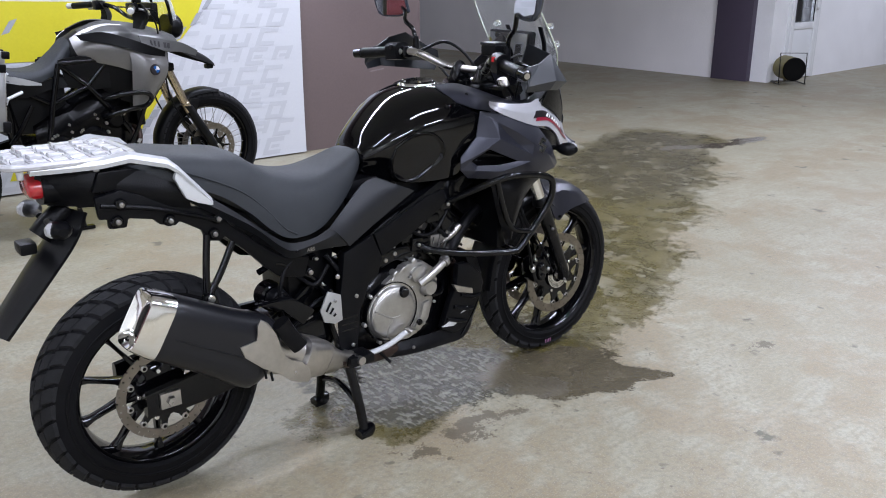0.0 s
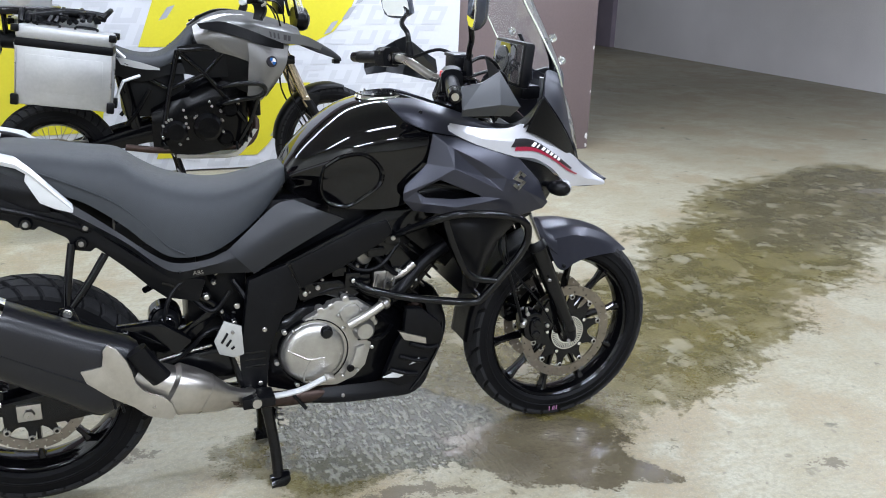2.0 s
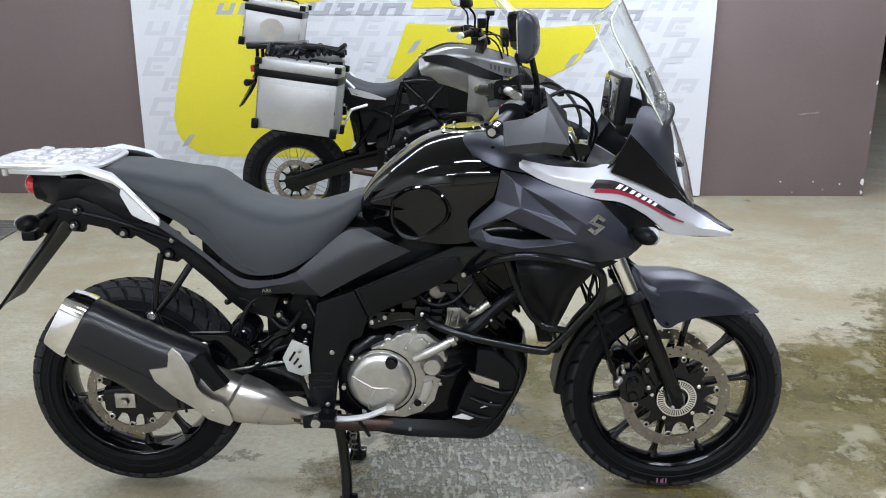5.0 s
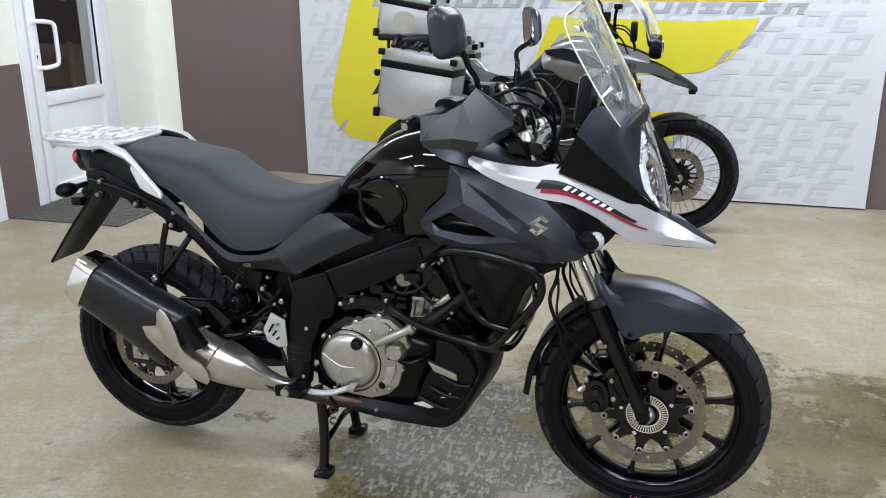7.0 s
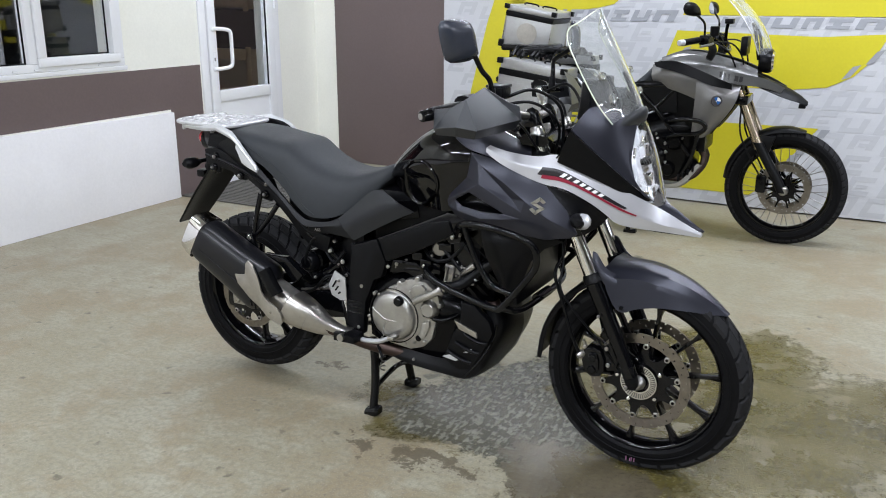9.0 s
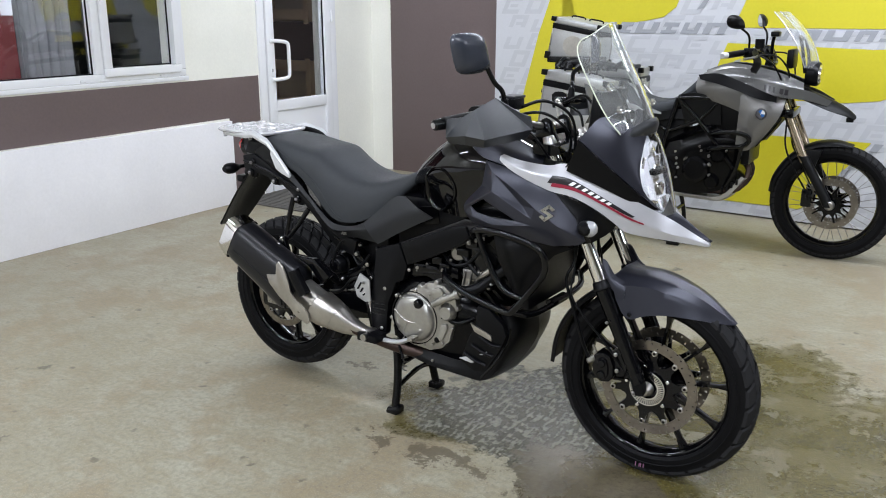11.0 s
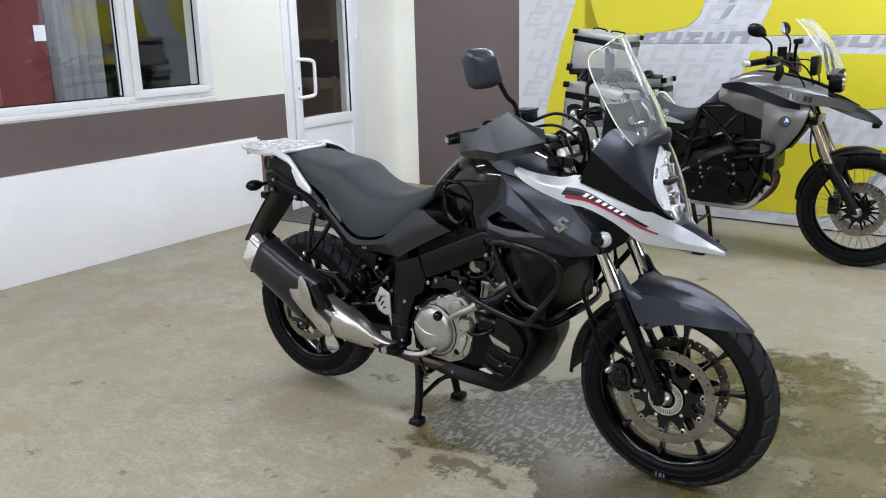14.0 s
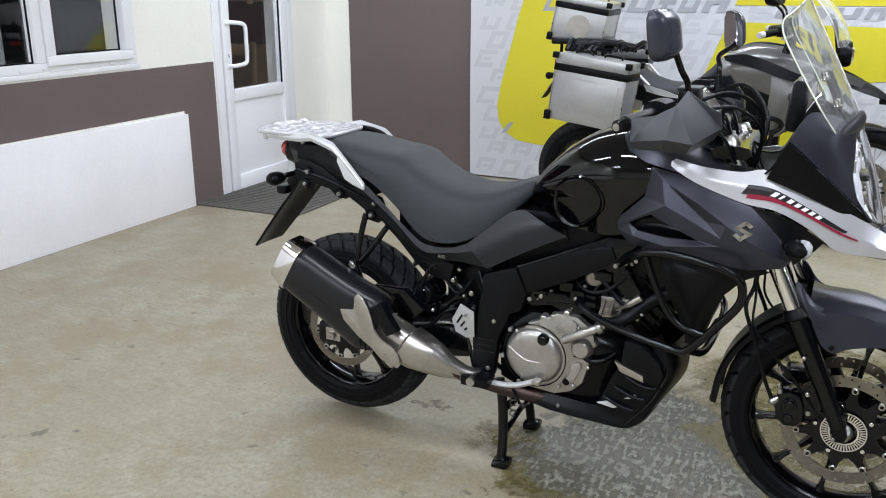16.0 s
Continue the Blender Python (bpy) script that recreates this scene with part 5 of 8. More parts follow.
    for p in ((0.975, 0.655), (0.935, 0.610), (1.005, 0.600)):
        bolt(e, (p[0], -0.092, p[1]), 0.009, -1, M["spring"])
    for x, z, y in ((0.754, 0.600, -0.118), (0.717, 0.573, -0.124), (0.946, 0.704, -0.128), (0.984, 0.718, -0.128), (1.008, 0.560, -0.126), (0.853, 0.630, -0.118), (0.820, 0.562, -0.124)):
        part("bolt_boss", rod((x, y + 0.05, z), (x, y, z), 0.014, 0.011, 14, 0.003), M["engine_black"], e)
        bolt(e, (x, y, z), 0.0072, -1, M["spring"], 0.005)
    for x, z, w, h in ((0.800, 0.622, 0.020, 0.014), (0.905, 0.668, 0.024, 0.013), (0.872, 0.590, 0.016, 0.018)):
        part("wire_connector", box(x - w, x + w, -0.128, -0.104, z - h, z + h, 0.004), M["satin"], e, "black wire connector")
    part("throttle_body", rod((0.86, -0.06, 0.66), (0.88, -0.115, 0.655), 0.03, 0.026, 18, 0.004), M["spring"], e)
    part("injector_rail", box(0.90, 0.99, -0.12, -0.085, 0.575, 0.61, 0.006, None), M["spring"], e)
    part("spark_coil", tube([(0.955, -0.11, 0.575), (0.985, -0.125, 0.600), (1.015, -0.125, 0.625)], 0.011, 10, 8), M["brushed"], e)
    for pts, r in (([(0.80, -0.10, 0.66), (0.86, -0.125, 0.62), (0.92, -0.125, 0.63), (0.98, -0.11, 0.69)], 0.006),
                   ([(0.83, -0.115, 0.72), (0.90, -0.12, 0.66), (0.96, -0.12, 0.60), (1.03, -0.12, 0.58)], 0.008),
                   ([(0.70, -0.12, 0.55), (0.78, -0.125, 0.575), (0.86, -0.12, 0.57)], 0.007),
                   ([(0.52, -0.10, 0.62), (0.56, -0.13, 0.56), (0.60, -0.13, 0.52)], 0.008),
                   ([(0.38, -0.10, 0.62), (0.44, -0.12, 0.56), (0.50, -0.11, 0.52), (0.53, -0.10, 0.44)], 0.007)):
        part("hose", tube(pts, r, 8, 20), M["black"], e)

    def spar(s):
        P = [(0.552, 0.628), (0.66, 0.672), (0.80, 0.735), (0.92, 0.790), (0.99, 0.790), (1.10, 0.86), (1.16, 0.90), (1.18, 0.84), (1.06, 0.76), (0.97, 0.722), (0.83, 0.655), (0.688, 0.588), (0.60, 0.545)]
        f = part("frame_spar", plate(P, s * 0.105, s * 0.142, 0.009), M["satin"], B, "satin black frame spar")
        Q = [(0.553, 0.632), (0.655, 0.668), (0.690, 0.590), (0.672, 0.533), (0.640, 0.520), (0.620, 0.47), (0.605, 0.44), (0.590, 0.31), (0.538, 0.292), (0.522, 0.34), (0.520, 0.42), (0.535, 0.50)]
        part("frame_cover", plate(Q, s * 0.118, s * 0.152, 0.008), M["black"], f, "matte black frame cover")
        R = [(0.69, 0.592), (0.80, 0.640), (0.92, 0.705), (0.945, 0.73), (0.93, 0.765), (0.86, 0.750), (0.70, 0.682), (0.662, 0.668)]
        part("frame_trim", plate(R, s * 0.138, s * 0.150, 0.005), M["black"], f)
        for x, z in ((0.972, 0.725), (0.945, 0.713), (1.0, 0.735), (0.70, 0.578), (0.735, 0.592), (0.545, 0.318), (0.573, 0.335), (0.59, 0.49)):
            bolt(f, (x, s * 0.148, z), 0.0085, s, M["brushed"])
        for k in range(3):
            part("cover_slot", box(0.535, 0.59, s * 0.150 - 0.003, s * 0.150 + 0.004, 0.385 + k * 0.02, 0.391 + k * 0.02, 0.0015), M["satin"], f)
        part("engine_mount", plate([(0.90, 0.70), (0.96, 0.71), (1.02, 0.62), (1.0, 0.56), (0.96, 0.57), (0.95, 0.63)], s * 0.10, s * 0.118, 0.006), M["satin"], f)
        part("engine_mount", plate([(0.68, 0.60), (0.80, 0.60), (0.86, 0.555), (0.83, 0.53), (0.76, 0.56), (0.69, 0.55)], s * 0.112, s * 0.130, 0.006), M["satin"], f)
    pair(spar)

    # belly pan
    def belly(s):
        P = surf([S([(0.66, 0.130, 0.285), (0.80, 0.14, 0.285), (0.94, 0.145, 0.290), (1.03, 0.142, 0.36), (1.06, 0.130, 0.45), (1.05, 0.118, 0.51)], s),
                  S([(0.66, 0.145, 0.262), (0.80, 0.157, 0.249), (1.000, 0.157, 0.244), (1.065, 0.150, 0.325), (1.105, 0.138, 0.420), (1.090, 0.125, 0.495)], s),
                  S([(0.66, 0.13, 0.254), (0.80, 0.140, 0.237), (1.012, 0.137, 0.235), (1.080, 0.115, 0.315), (1.125, 0.10, 0.415), (1.110, 0.095, 0.495)], s),
                  S([(0.66, 0.02, 0.250), (0.80, 0.01, 0.231), (1.010, 0.0, 0.224), (1.075, 0.0, 0.282), (1.135, 0.0, 0.390), (1.125, 0.0, 0.495)], s)], 30, 16)
        b = part("belly_pan", sheet(P, 0.004, (0.85, 0, 0.42)), M["black"], B, "black plastic belly pan with slots")
        part("silver_strip", plate([(0.960, 0.440), (1.043, 0.410), (1.045, 0.390), (0.978, 0.411)], s * 0.150, s * 0.165, 0.002), M["exhaust"], b, "small silver trim strip")
        part("side_wing", plate([(0.916, 0.292), (0.953, 0.388), (0.978, 0.43), (0.984, 0.505), (1.030, 0.50), (1.085, 0.452), (1.098, 0.417), (1.082, 0.374), (1.022, 0.275), (0.970, 0.264)], s * 0.132, s * 0.160, 0.008), M["black"], b)
        for k in range(3):
            x = 0.935 + 0.030 * k
            part("slot_rib", tube(S([(x, 0.162, 0.325 + 0.036 * k), (x + 0.05, 0.166, 0.307 + 0.036 * k), (x + 0.085, 0.160, 0.298 + 0.04 * k)], s), 0.006, 8, 8), M["black"], b)
        # Added pale plates paint the brightness of openings and reflections in the pan.
        part("bright_gap_plate", plate([(0.915, 0.301), (0.948, 0.315), (0.994, 0.307), (0.964, 0.294)], s * 0.155, s * 0.1625, 0.0015), M["rail"], b, "pale plate painting brightness at a belly pan opening")
        part("bright_gap_plate", plate([(0.994, 0.330), (1.024, 0.349), (1.030, 0.338)], s * 0.155, s * 0.1625, 0.001), M["rail"], b, "pale plate painting brightness at a belly pan opening")
        part("pan_edge", tube(S([(1.000, 0.158, 0.247), (1.060, 0.155, 0.322), (1.096, 0.148, 0.392), (1.102, 0.138, 0.440)], s), 0.004, 6, 16), M["satin"], b)
        bolt(b, (0.80, s * 0.152, 0.262), 0.007, s)
    pair(belly)
    part("radiator", box(1.145, 1.185, -0.17, 0.17, 0.53, 0.80, 0.006, None), M["black"], B)
    part("header_pipe", tube([(1.02, -0.03, 0.50), (1.055, -0.04, 0.45), (1.06, -0.05, 0.36), (0.98, -0.07, 0.285), (0.85, -0.10, 0.262), (0.68, -0.14, 0.270), (0.54, -0.17, 0.300), (0.46, -0.22, 0.345)], 0.022, 14, 44), M["header"], B, "heat-stained exhaust header")

    # ---- exhaust ----
    ax = Vector((0.865, 0, -0.502)).normalized()
    up = Vector((0.502, 0, 0.865)).normalized()
    yo = Vector((0, 1, 0))

    def ring(p, h, w, sq=3.2, n=24, shear=0.0):
        out = []
        for k in range(n):
            a = 2 * math.pi * k / n
            c, s = math.cos(a), math.sin(a)
            out.append(Vector(p) + up * math.copysign(abs(s) ** (2 / sq), s) * h + yo * math.copysign(abs(c) ** (2 / sq), c) * w + ax * shear * s)
        return out
    ex = new("exhaust")
    ex.parent = B
    c0, c1 = Vector((-0.045, -0.235, 0.598)), Vector((0.225, -0.222, 0.440))
    part("muffler", hull([ring(c0, 0.078, 0.058, 3.0, 24, -0.006), ring(c0.lerp(c1, 0.06), 0.083, 0.062, 3.0), ring(c0.lerp(c1, 0.55), 0.090, 0.064, 3.0), ring(c0.lerp(c1, 0.95), 0.100, 0.062, 3.0), ring(c1 + ax * 0.02, 0.070, 0.05, 3.0)], 32, 20), M["muffler"], ex, "matte black muffler body")
    part("end_cap", hull([ring(c0 + ax * 0.004, 0.0815, 0.061, 4.6), ring(c0 - ax * 0.012, 0.081, 0.0605, 4.6), ring(c0 - ax * 0.040, 0.076, 0.055, 5.0), ring(c0 - ax * 0.056, 0.073, 0.051, 5.0), ring(c0 - ax * 0.058, 0.070, 0.048, 5.0), ring(c0 - ax * 0.044, 0.052, 0.034, 4.0), ring(c0 - ax * 0.030, 0.048, 0.030, 4.0)], 24, None, None, False), M["chrome"], ex, "polished steel end cap")
    part("outlet", hull([ring(c0 - ax * 0.026, 0.044, 0.027, 3.0), ring(c0 - ax * 0.0325, 0.044, 0.027, 3.0)], 20), M["engine_black"], ex)
    part("seam", hull([ring(c0.lerp(c1, 0.10) + up * -0.012, 0.003, 0.0645, 4), ring(c0.lerp(c1, 0.80) + up * -0.012, 0.003, 0.068, 4)], 20), M["muffler"], ex)
    part("mid_pipe", hull([ring((0.215, -0.215, 0.44), 0.060, 0.045), ring((0.330, -0.222, 0.400), 0.050, 0.048), ring((0.338, -0.226, 0.397), 0.060, 0.058), ring((0.380, -0.226, 0.381), 0.057, 0.055), ring((0.420, -0.220, 0.364), 0.049, 0.046), ring((0.465, -0.208, 0.338), 0.034, 0.034), ring((0.505, -0.190, 0.322), 0.023, 0.024), ring((0.55, -0.172, 0.308), 0.021, 0.021)], 24), M["exhaust"], ex, "brushed steel exhaust cone", 34)
    part("cone_seam", hull([ring((0.4195, -0.2205, 0.3645), 0.0500, 0.0470), ring((0.4235, -0.2190, 0.3625), 0.0490, 0.0462)], 24), M["brushed"], ex)
    bm = plate([(0.141, 0.502), (0.166, 0.505), (0.188, 0.508), (0.192, 0.530), (0.193, 0.548), (0.205, 0.562), (0.224, 0.548), (0.243, 0.515), (0.252, 0.488), (0.259, 0.455), (0.272, 0.435), (0.293, 0.419), (0.318, 0.408), (0.338, 0.385), (0.345, 0.355), (0.335, 0.342), (0.310, 0.350), (0.281, 0.362), (0.249, 0.393), (0.201, 0.425), (0.152, 0.470)], -0.294, -0.288, 0.002)
    for v in bm.verts:
        # folded over the round body along its axis
        d = (v.co.x - 0.25) * 0.502 + (v.co.z - 0.43) * 0.865
        v.co.y += 0.9 * max(0.0, abs(d - 0.012) - 0.075) + 0.03 * max(0.0, v.co.x - 0.24)
    part("heat_shield", bm, M["exhaust"], ex, "satin steel heat shield", 30)
    bolt(ex, (0.296, -0.284, 0.384), 0.011, -1, M["brushed"])
    for k in range(2):
        p = Vector((0.205 + k * 0.018, -0.290, 0.418 - k * 0.012))
        part("shield_slot", tube([p, p + Vector((0.004, 0, -0.025))], 0.0035, 8, 3), M["black"], ex)
    part("hanger_lug", plate([(0.085, 0.565), (0.105, 0.618), (0.135, 0.618), (0.160, 0.545)], -0.185, -0.168, 0.004), M["satin"], ex)
    part("exhaust_hanger", tube([(0.146, -0.135, 0.765), (0.130, -0.150, 0.68), (0.122, -0.160, 0.605)], 0.0095, 10, 10), M["satin"], B)
    part("exhaust_hanger", tube([(0.218, -0.130, 0.73), (0.17, -0.148, 0.66), (0.125, -0.160, 0.605)], 0.0095, 10, 10), M["satin"], B)
    bolt(B, (0.122, -0.180, 0.607), 0.0145, -1, M["chrome"], 0.010)

    part("passenger_peg", hull([[(x + a, -0.262 - b, z + c) for a, b, c in ((-0.018, 0, -0.012), (0.018, 0, 0.008), (0.018, 0.03, 0.008), (-0.018, 0.03, -0.012))] for x, z in ((0.265, 0.535), (0.290, 0.490), (0.318, 0.452))], 12, 8), M["black"], B, "folded black passenger peg")
    part("peg_arm", plate([(0.225, 0.575), (0.30, 0.545), (0.36, 0.485), (0.40, 0.52), (0.33, 0.575)], -0.235, -0.205, 0.006), M["satin"], B)

    # ---- swingarm, shock, rear brake ----
    def arm(s):
        a = part("swingarm", hull([[(0.57, s * y, z) for y, z in ((0.085, 0.36), (0.085, 0.45), (0.12, 0.45), (0.12, 0.36))], [(0.35, s * y, z) for y, z in ((0.095, 0.33), (0.095, 0.42), (0.128, 0.42), (0.128, 0.33))], [(0.06, s * y, z) for y, z in ((0.10, 0.295), (0.10, 0.375), (0.128, 0.375), (0.128, 0.295))], [(-0.055, s * y, z) for y, z in ((0.10, 0.30), (0.10, 0.36), (0.126, 0.36), (0.126, 0.30))]], 16, 14), M["satin"], B, "satin black swingarm")
        part("axle_plate", box(-0.022, 0.034, s * 0.128, s * 0.139, 0.314, 0.358, 0.002), M["brushed"], a)
        part("axle_nut", rod((0.006, s * 0.138, 0.335), (0.006, s * 0.151, 0.335), 0.014, 0.013, 6, 0.001), M["brushed"], a)
    pair(arm)
    part("swingarm_bridge", box(0.36, 0.50, -0.11, 0.11, 0.36, 0.44, 0.02), M["satin"], B)
    part("rear_caliper", hull([[(0.05, -0.125, z) for z in (0.40,)] + [(0.11, -0.125, 0.43), (0.12, -0.125, 0.47), (0.04, -0.125, 0.45)], [(0.05, -0.06, 0.40), (0.11, -0.06, 0.43), (0.12, -0.06, 0.47), (0.04, -0.06, 0.45)]], 14), M["satin"], B)
    bm = None
    for k in range(56):
        a0, a1 = 2 * math.pi * k * 7 / 56, 2 * math.pi * (k + 1) * 7 / 56
        def sp(a, h):
            p = Vector((0.50, 0, 0.46)).lerp(Vector((0.44, 0, 0.70)), h)
            return p + Vector((0.035 * math.cos(a), 0.035 * math.sin(a), 0))
        bm = tube([sp(a0, k / 56), sp(a1, (k + 1) / 56)], 0.006, 6, 2, bm, False)
    part("shock_spring", bm, M["satin"], B)
    part("shock_body", rod((0.50, 0, 0.44), (0.435, 0, 0.72), 0.024, 0.02, 18, 0.004), M["satin"], B)
    part("preload_knob", rod((0.345, -0.105, 0.530), (0.345, -0.140, 0.530), 0.034, 0.031, 20, 0.005), M["black"], B)
    part("knob_face", rod((0.345, -0.138, 0.530), (0.345, -0.144, 0.530), 0.021, 0.019, 20, 0.002), M["satin"], B)
    part("preload_body", rod((0.345, -0.05, 0.530), (0.345, -0.105, 0.530), 0.042, 0.042, 24, 0.006), M["satin"], B)
    for x, z, r in ((0.241, 0.505, 0.0105), (0.468, 0.630, 0.0075), (0.448, 0.592, 0.0090), (0.484, 0.548, 0.0060), (0.379, 0.484, 0.0070), (0.515, 0.512, 0.0080)):
        part("bolt_boss", rod((x, -0.095, z), (x, -0.132, z), r * 1.6, r * 1.3, 14, 0.002), M["satin"], B)
        bolt(B, (x, -0.132, z), r, -1, M["brushed"])
    part("link_rod", rod((0.300, -0.120, 0.420), (0.455, -0.120, 0.450), 0.0045, 0.0045, 10), M["brushed"], B)
    part("linkage_arm", plate([(0.235, 0.520), (0.262, 0.515), (0.330, 0.470), (0.390, 0.500), (0.470, 0.560), (0.480, 0.535), (0.400, 0.462), (0.335, 0.436), (0.232, 0.488)], -0.112, -0.092, 0.005), M["satin"], B)
    part("tank_hose", tube([(0.300, -0.10, 0.615), (0.345, -0.125, 0.640), (0.405, -0.122, 0.605), (0.470, -0.118, 0.560), (0.505, -0.120, 0.500)], 0.0085, 8, 20), M["satin"], B)
    part("splash_guard", plate([(0.265, 0.705), (0.300, 0.738), (0.430, 0.705), (0.430, 0.610), (0.335, 0.615)], -0.106, -0.092, 0.004), M["black"], B)
    part("reservoir", hull([egg(0.47, 0.03, 0.60, 0.66), egg(0.53, 0.03, 0.60, 0.66)], 16), M["black"], B)
    for pts in ([(0.36, -0.12, 0.47), (0.34, -0.14, 0.54), (0.37, -0.13, 0.62), (0.44, -0.12, 0.66)], [(0.50, -0.12, 0.50), (0.44, -0.15, 0.50), (0.36, -0.14, 0.43), (0.22, -0.13, 0.41), (0.12, -0.12, 0.45)], [(0.40, -0.11, 0.60), (0.46, -0.13, 0.55), (0.51, -0.13, 0.60)]):
        part("hose", tube(pts, 0.006, 8, 20), M["black"], B)
    for p in ((0.40, -0.083, 0.65), (0.48, -0.083, 0.64), (0.38, -0.083, 0.49), (0.52, -0.083, 0.52)):
        bolt(B, p, 0.007, -1, M["brushed"])
    part("battery_box", box(0.40, 0.56, -0.085, 0.085, 0.45, 0.72, 0.02), M["black"], B)
    part("under_seat_tray", box(0.24, 0.60, -0.10, 0.10, 0.70, 0.80, 0.02), M["black"], B)
    part("airbox", box(0.60, 1.02, -0.09, 0.09, 0.62, 0.83, 0.03), M["black"], B)
    part("chain_guard", box(0.05, 0.50, 0.09, 0.11, 0.42, 0.45, 0.006), M["black"], B)

    # ---- foot rests and stand ----
    def pegs(s):
        part("foot_peg", tube(S([(0.53, 0.13, 0.318), (0.545, 0.165, 0.316), (0.55, 0.235, 0.318)], s), 0.013, 10, 8), M["brushed"], B, "ribbed steel foot peg")
        part("peg_plate", plate([(0.515, 0.30), (0.60, 0.30), (0.60, 0.325), (0.515, 0.33)], s * 0.16, s * 0.225, 0.003), M["black"], B)
        part("heel_guard", plate([(0.485, 0.532), (0.529, 0.512), (0.532, 0.432), (0.506, 0.426), (0.469, 0.440), (0.457, 0.478)], s * 0.158, s * 0.164, 0.002), M["alu"], B, "slotted aluminium heel guard")
        for k in range(3):
            part("guard_slot", tube(S([(0.476 + 0.012 * k, 0.166, 0.472 - k * 0.010), (0.492 + 0.008 * k, 0.166, 0.498 - k * 0.020)], s), 0.0032, 6, 3), M["black"], B)
        part("rear_peg_bracket", tube(S([(0.50, 0.14, 0.44), (0.512, 0.145, 0.39), (0.525, 0.145, 0.33)], s), 0.009, 8, 8), M["satin"], B)
        part("foot_hanger", plate([(0.505, 0.43), (0.525, 0.43), (0.545, 0.32), (0.520, 0.31)], s * 0.13, s * 0.15, 0.004), M["brushed"], B)
        bolt(B, (0.52, s * 0.158, 0.57), 0.010, s, M["brushed"])
        bolt(B, (0.505, s * 0.165, 0.50), 0.006, s)
    pair(pegs)
    part("brake_pedal", tube([(0.57, -0.165, 0.300), (0.62, -0.175, 0.302), (0.68, -0.185, 0.315), (0.735, -0.195, 0.342), (0.752, -0.198, 0.350)], 0.0120, 10, 18, None, True, False, 0.7), M["rail"], B, "bare aluminium brake pedal")
    part("pedal_pad", box(0.738, 0.762, -0.225, -0.185, 0.346, 0.357, 0.003), M["brushed"], B)
    part("pedal_spring_rod", rod((0.66, -0.165, 0.29), (0.69, -0.18, 0.252), 0.005, 0.005, 8), M["black"], B)
    part("gear_lever", tube([(0.57, 0.165, 0.300), (0.64, 0.175, 0.305), (0.72, 0.19, 0.33)], 0.008, 10, 12), M["brushed"], B)

    st = new("centre_stand")
    st.parent = B
    for s in (-1, 1):
        part("stand_leg", tube(S([(0.585, 0.085, 0.275), (0.600, 0.095, 0.20), (0.612, 0.115, 0.10), (0.615, 0.135, 0.022)], s), 0.0155, 12, 14), M["satin"], st, "black tubular stand leg")
        part("stand_foot", hull([[(0.592, s * y, z) for y, z in ((0.118, 0.0), (0.118, 0.024), (0.156, 0.020), (0.156, 0.0))], [(0.630, s * y, z) for y, z in ((0.12, 0.0), (0.12, 0.034), (0.154, 0.030), (0.154, 0.0))], [(0.646, s * y, z) for y, z in ((0.124, 0.010), (0.124, 0.034), (0.150, 0.032), (0.150, 0.012))]], 12, 7), M["satin"], st)
    part("stand_bridge", tube([(0.602, -0.10, 0.175), (0.625, -0.04, 0.195), (0.625, 0.04, 0.195), (0.602, 0.10, 0.175)], 0.012, 10, 14), M["satin"], st)
    part("stand_brace", tube([(0.612, -0.116, 0.095), (0.618, -0.03, 0.122), (0.618, 0.04, 0.128), (0.612, 0.116, 0.105)], 0.0095, 8, 12), M["satin"], st)
    bm = None
    for k in range(36):
        a0, a1 = 2 * math.pi * k / 6, 2 * math.pi * (k + 1) / 6
        def sp2(a, h):
            p = Vector((0.625, -0.07, 0.255)).lerp(Vector((0.635, -0.10, 0.165)), h)
            return p + Vector((0.009 * math.cos(a), 0.009 * math.sin(a), 0))
        bm = tube([sp2(a0, k / 36), sp2(a1, (k + 1) / 36)], 0.0025, 5, 2, bm, False)
    part("stand_spring", bm, M["spring"], st)
    part("stand_tang", tube([(0.59, 0.11, 0.21), (0.52, 0.15, 0.185), (0.42, 0.19, 0.20), (0.36, 0.21, 0.185)], 0.010, 10, 14), M["satin"], st)
    part("side_stand", tube([(0.55, 0.14, 0.27), (0.42, 0.19, 0.235), (0.28, 0.20, 0.24)], 0.012, 10, 12), M["satin"], B)

    # ---- seat, side covers, tail ----
    stations = []
    spec = [(-0.045, 0.085, 0.945, 0.975), (0.0, 0.118, 0.935, 0.988), (0.08, 0.140, 0.905, 0.982), (0.18, 0.150, 0.868, 0.966), (0.265, 0.155, 0.805, 0.955), (0.315, 0.158, 0.755, 0.922), (0.375, 0.158, 0.715, 0.890), (0.46, 0.150, 0.715, 0.868), (0.53, 0.132, 0.745, 0.868), (0.60, 0.108, 0.795, 0.885), (0.655, 0.080, 0.850, 0.905), (0.678, 0.06, 0.872, 0.908)]
    for x, w, z0, z1 in spec:
        h = z1 - z0
        stations.append([(x, -w, z0), (x, -w * 1.01, z0 + h * 0.30), (x, -w * 0.94, z0 + h * 0.66), (x, -w * 0.76, z0 + h * 0.90), (x, -w * 0.42, z1 - 0.002), (x, 0, z1), (x, w * 0.42, z1 - 0.002), (x, w * 0.76, z0 + h * 0.90), (x, w * 0.94, z0 + h * 0.66), (x, w * 1.01, z0 + h * 0.30), (x, w, z0), (x, w * 0.5, z0 - 0.004), (x, -w * 0.5, z0 - 0.004)])
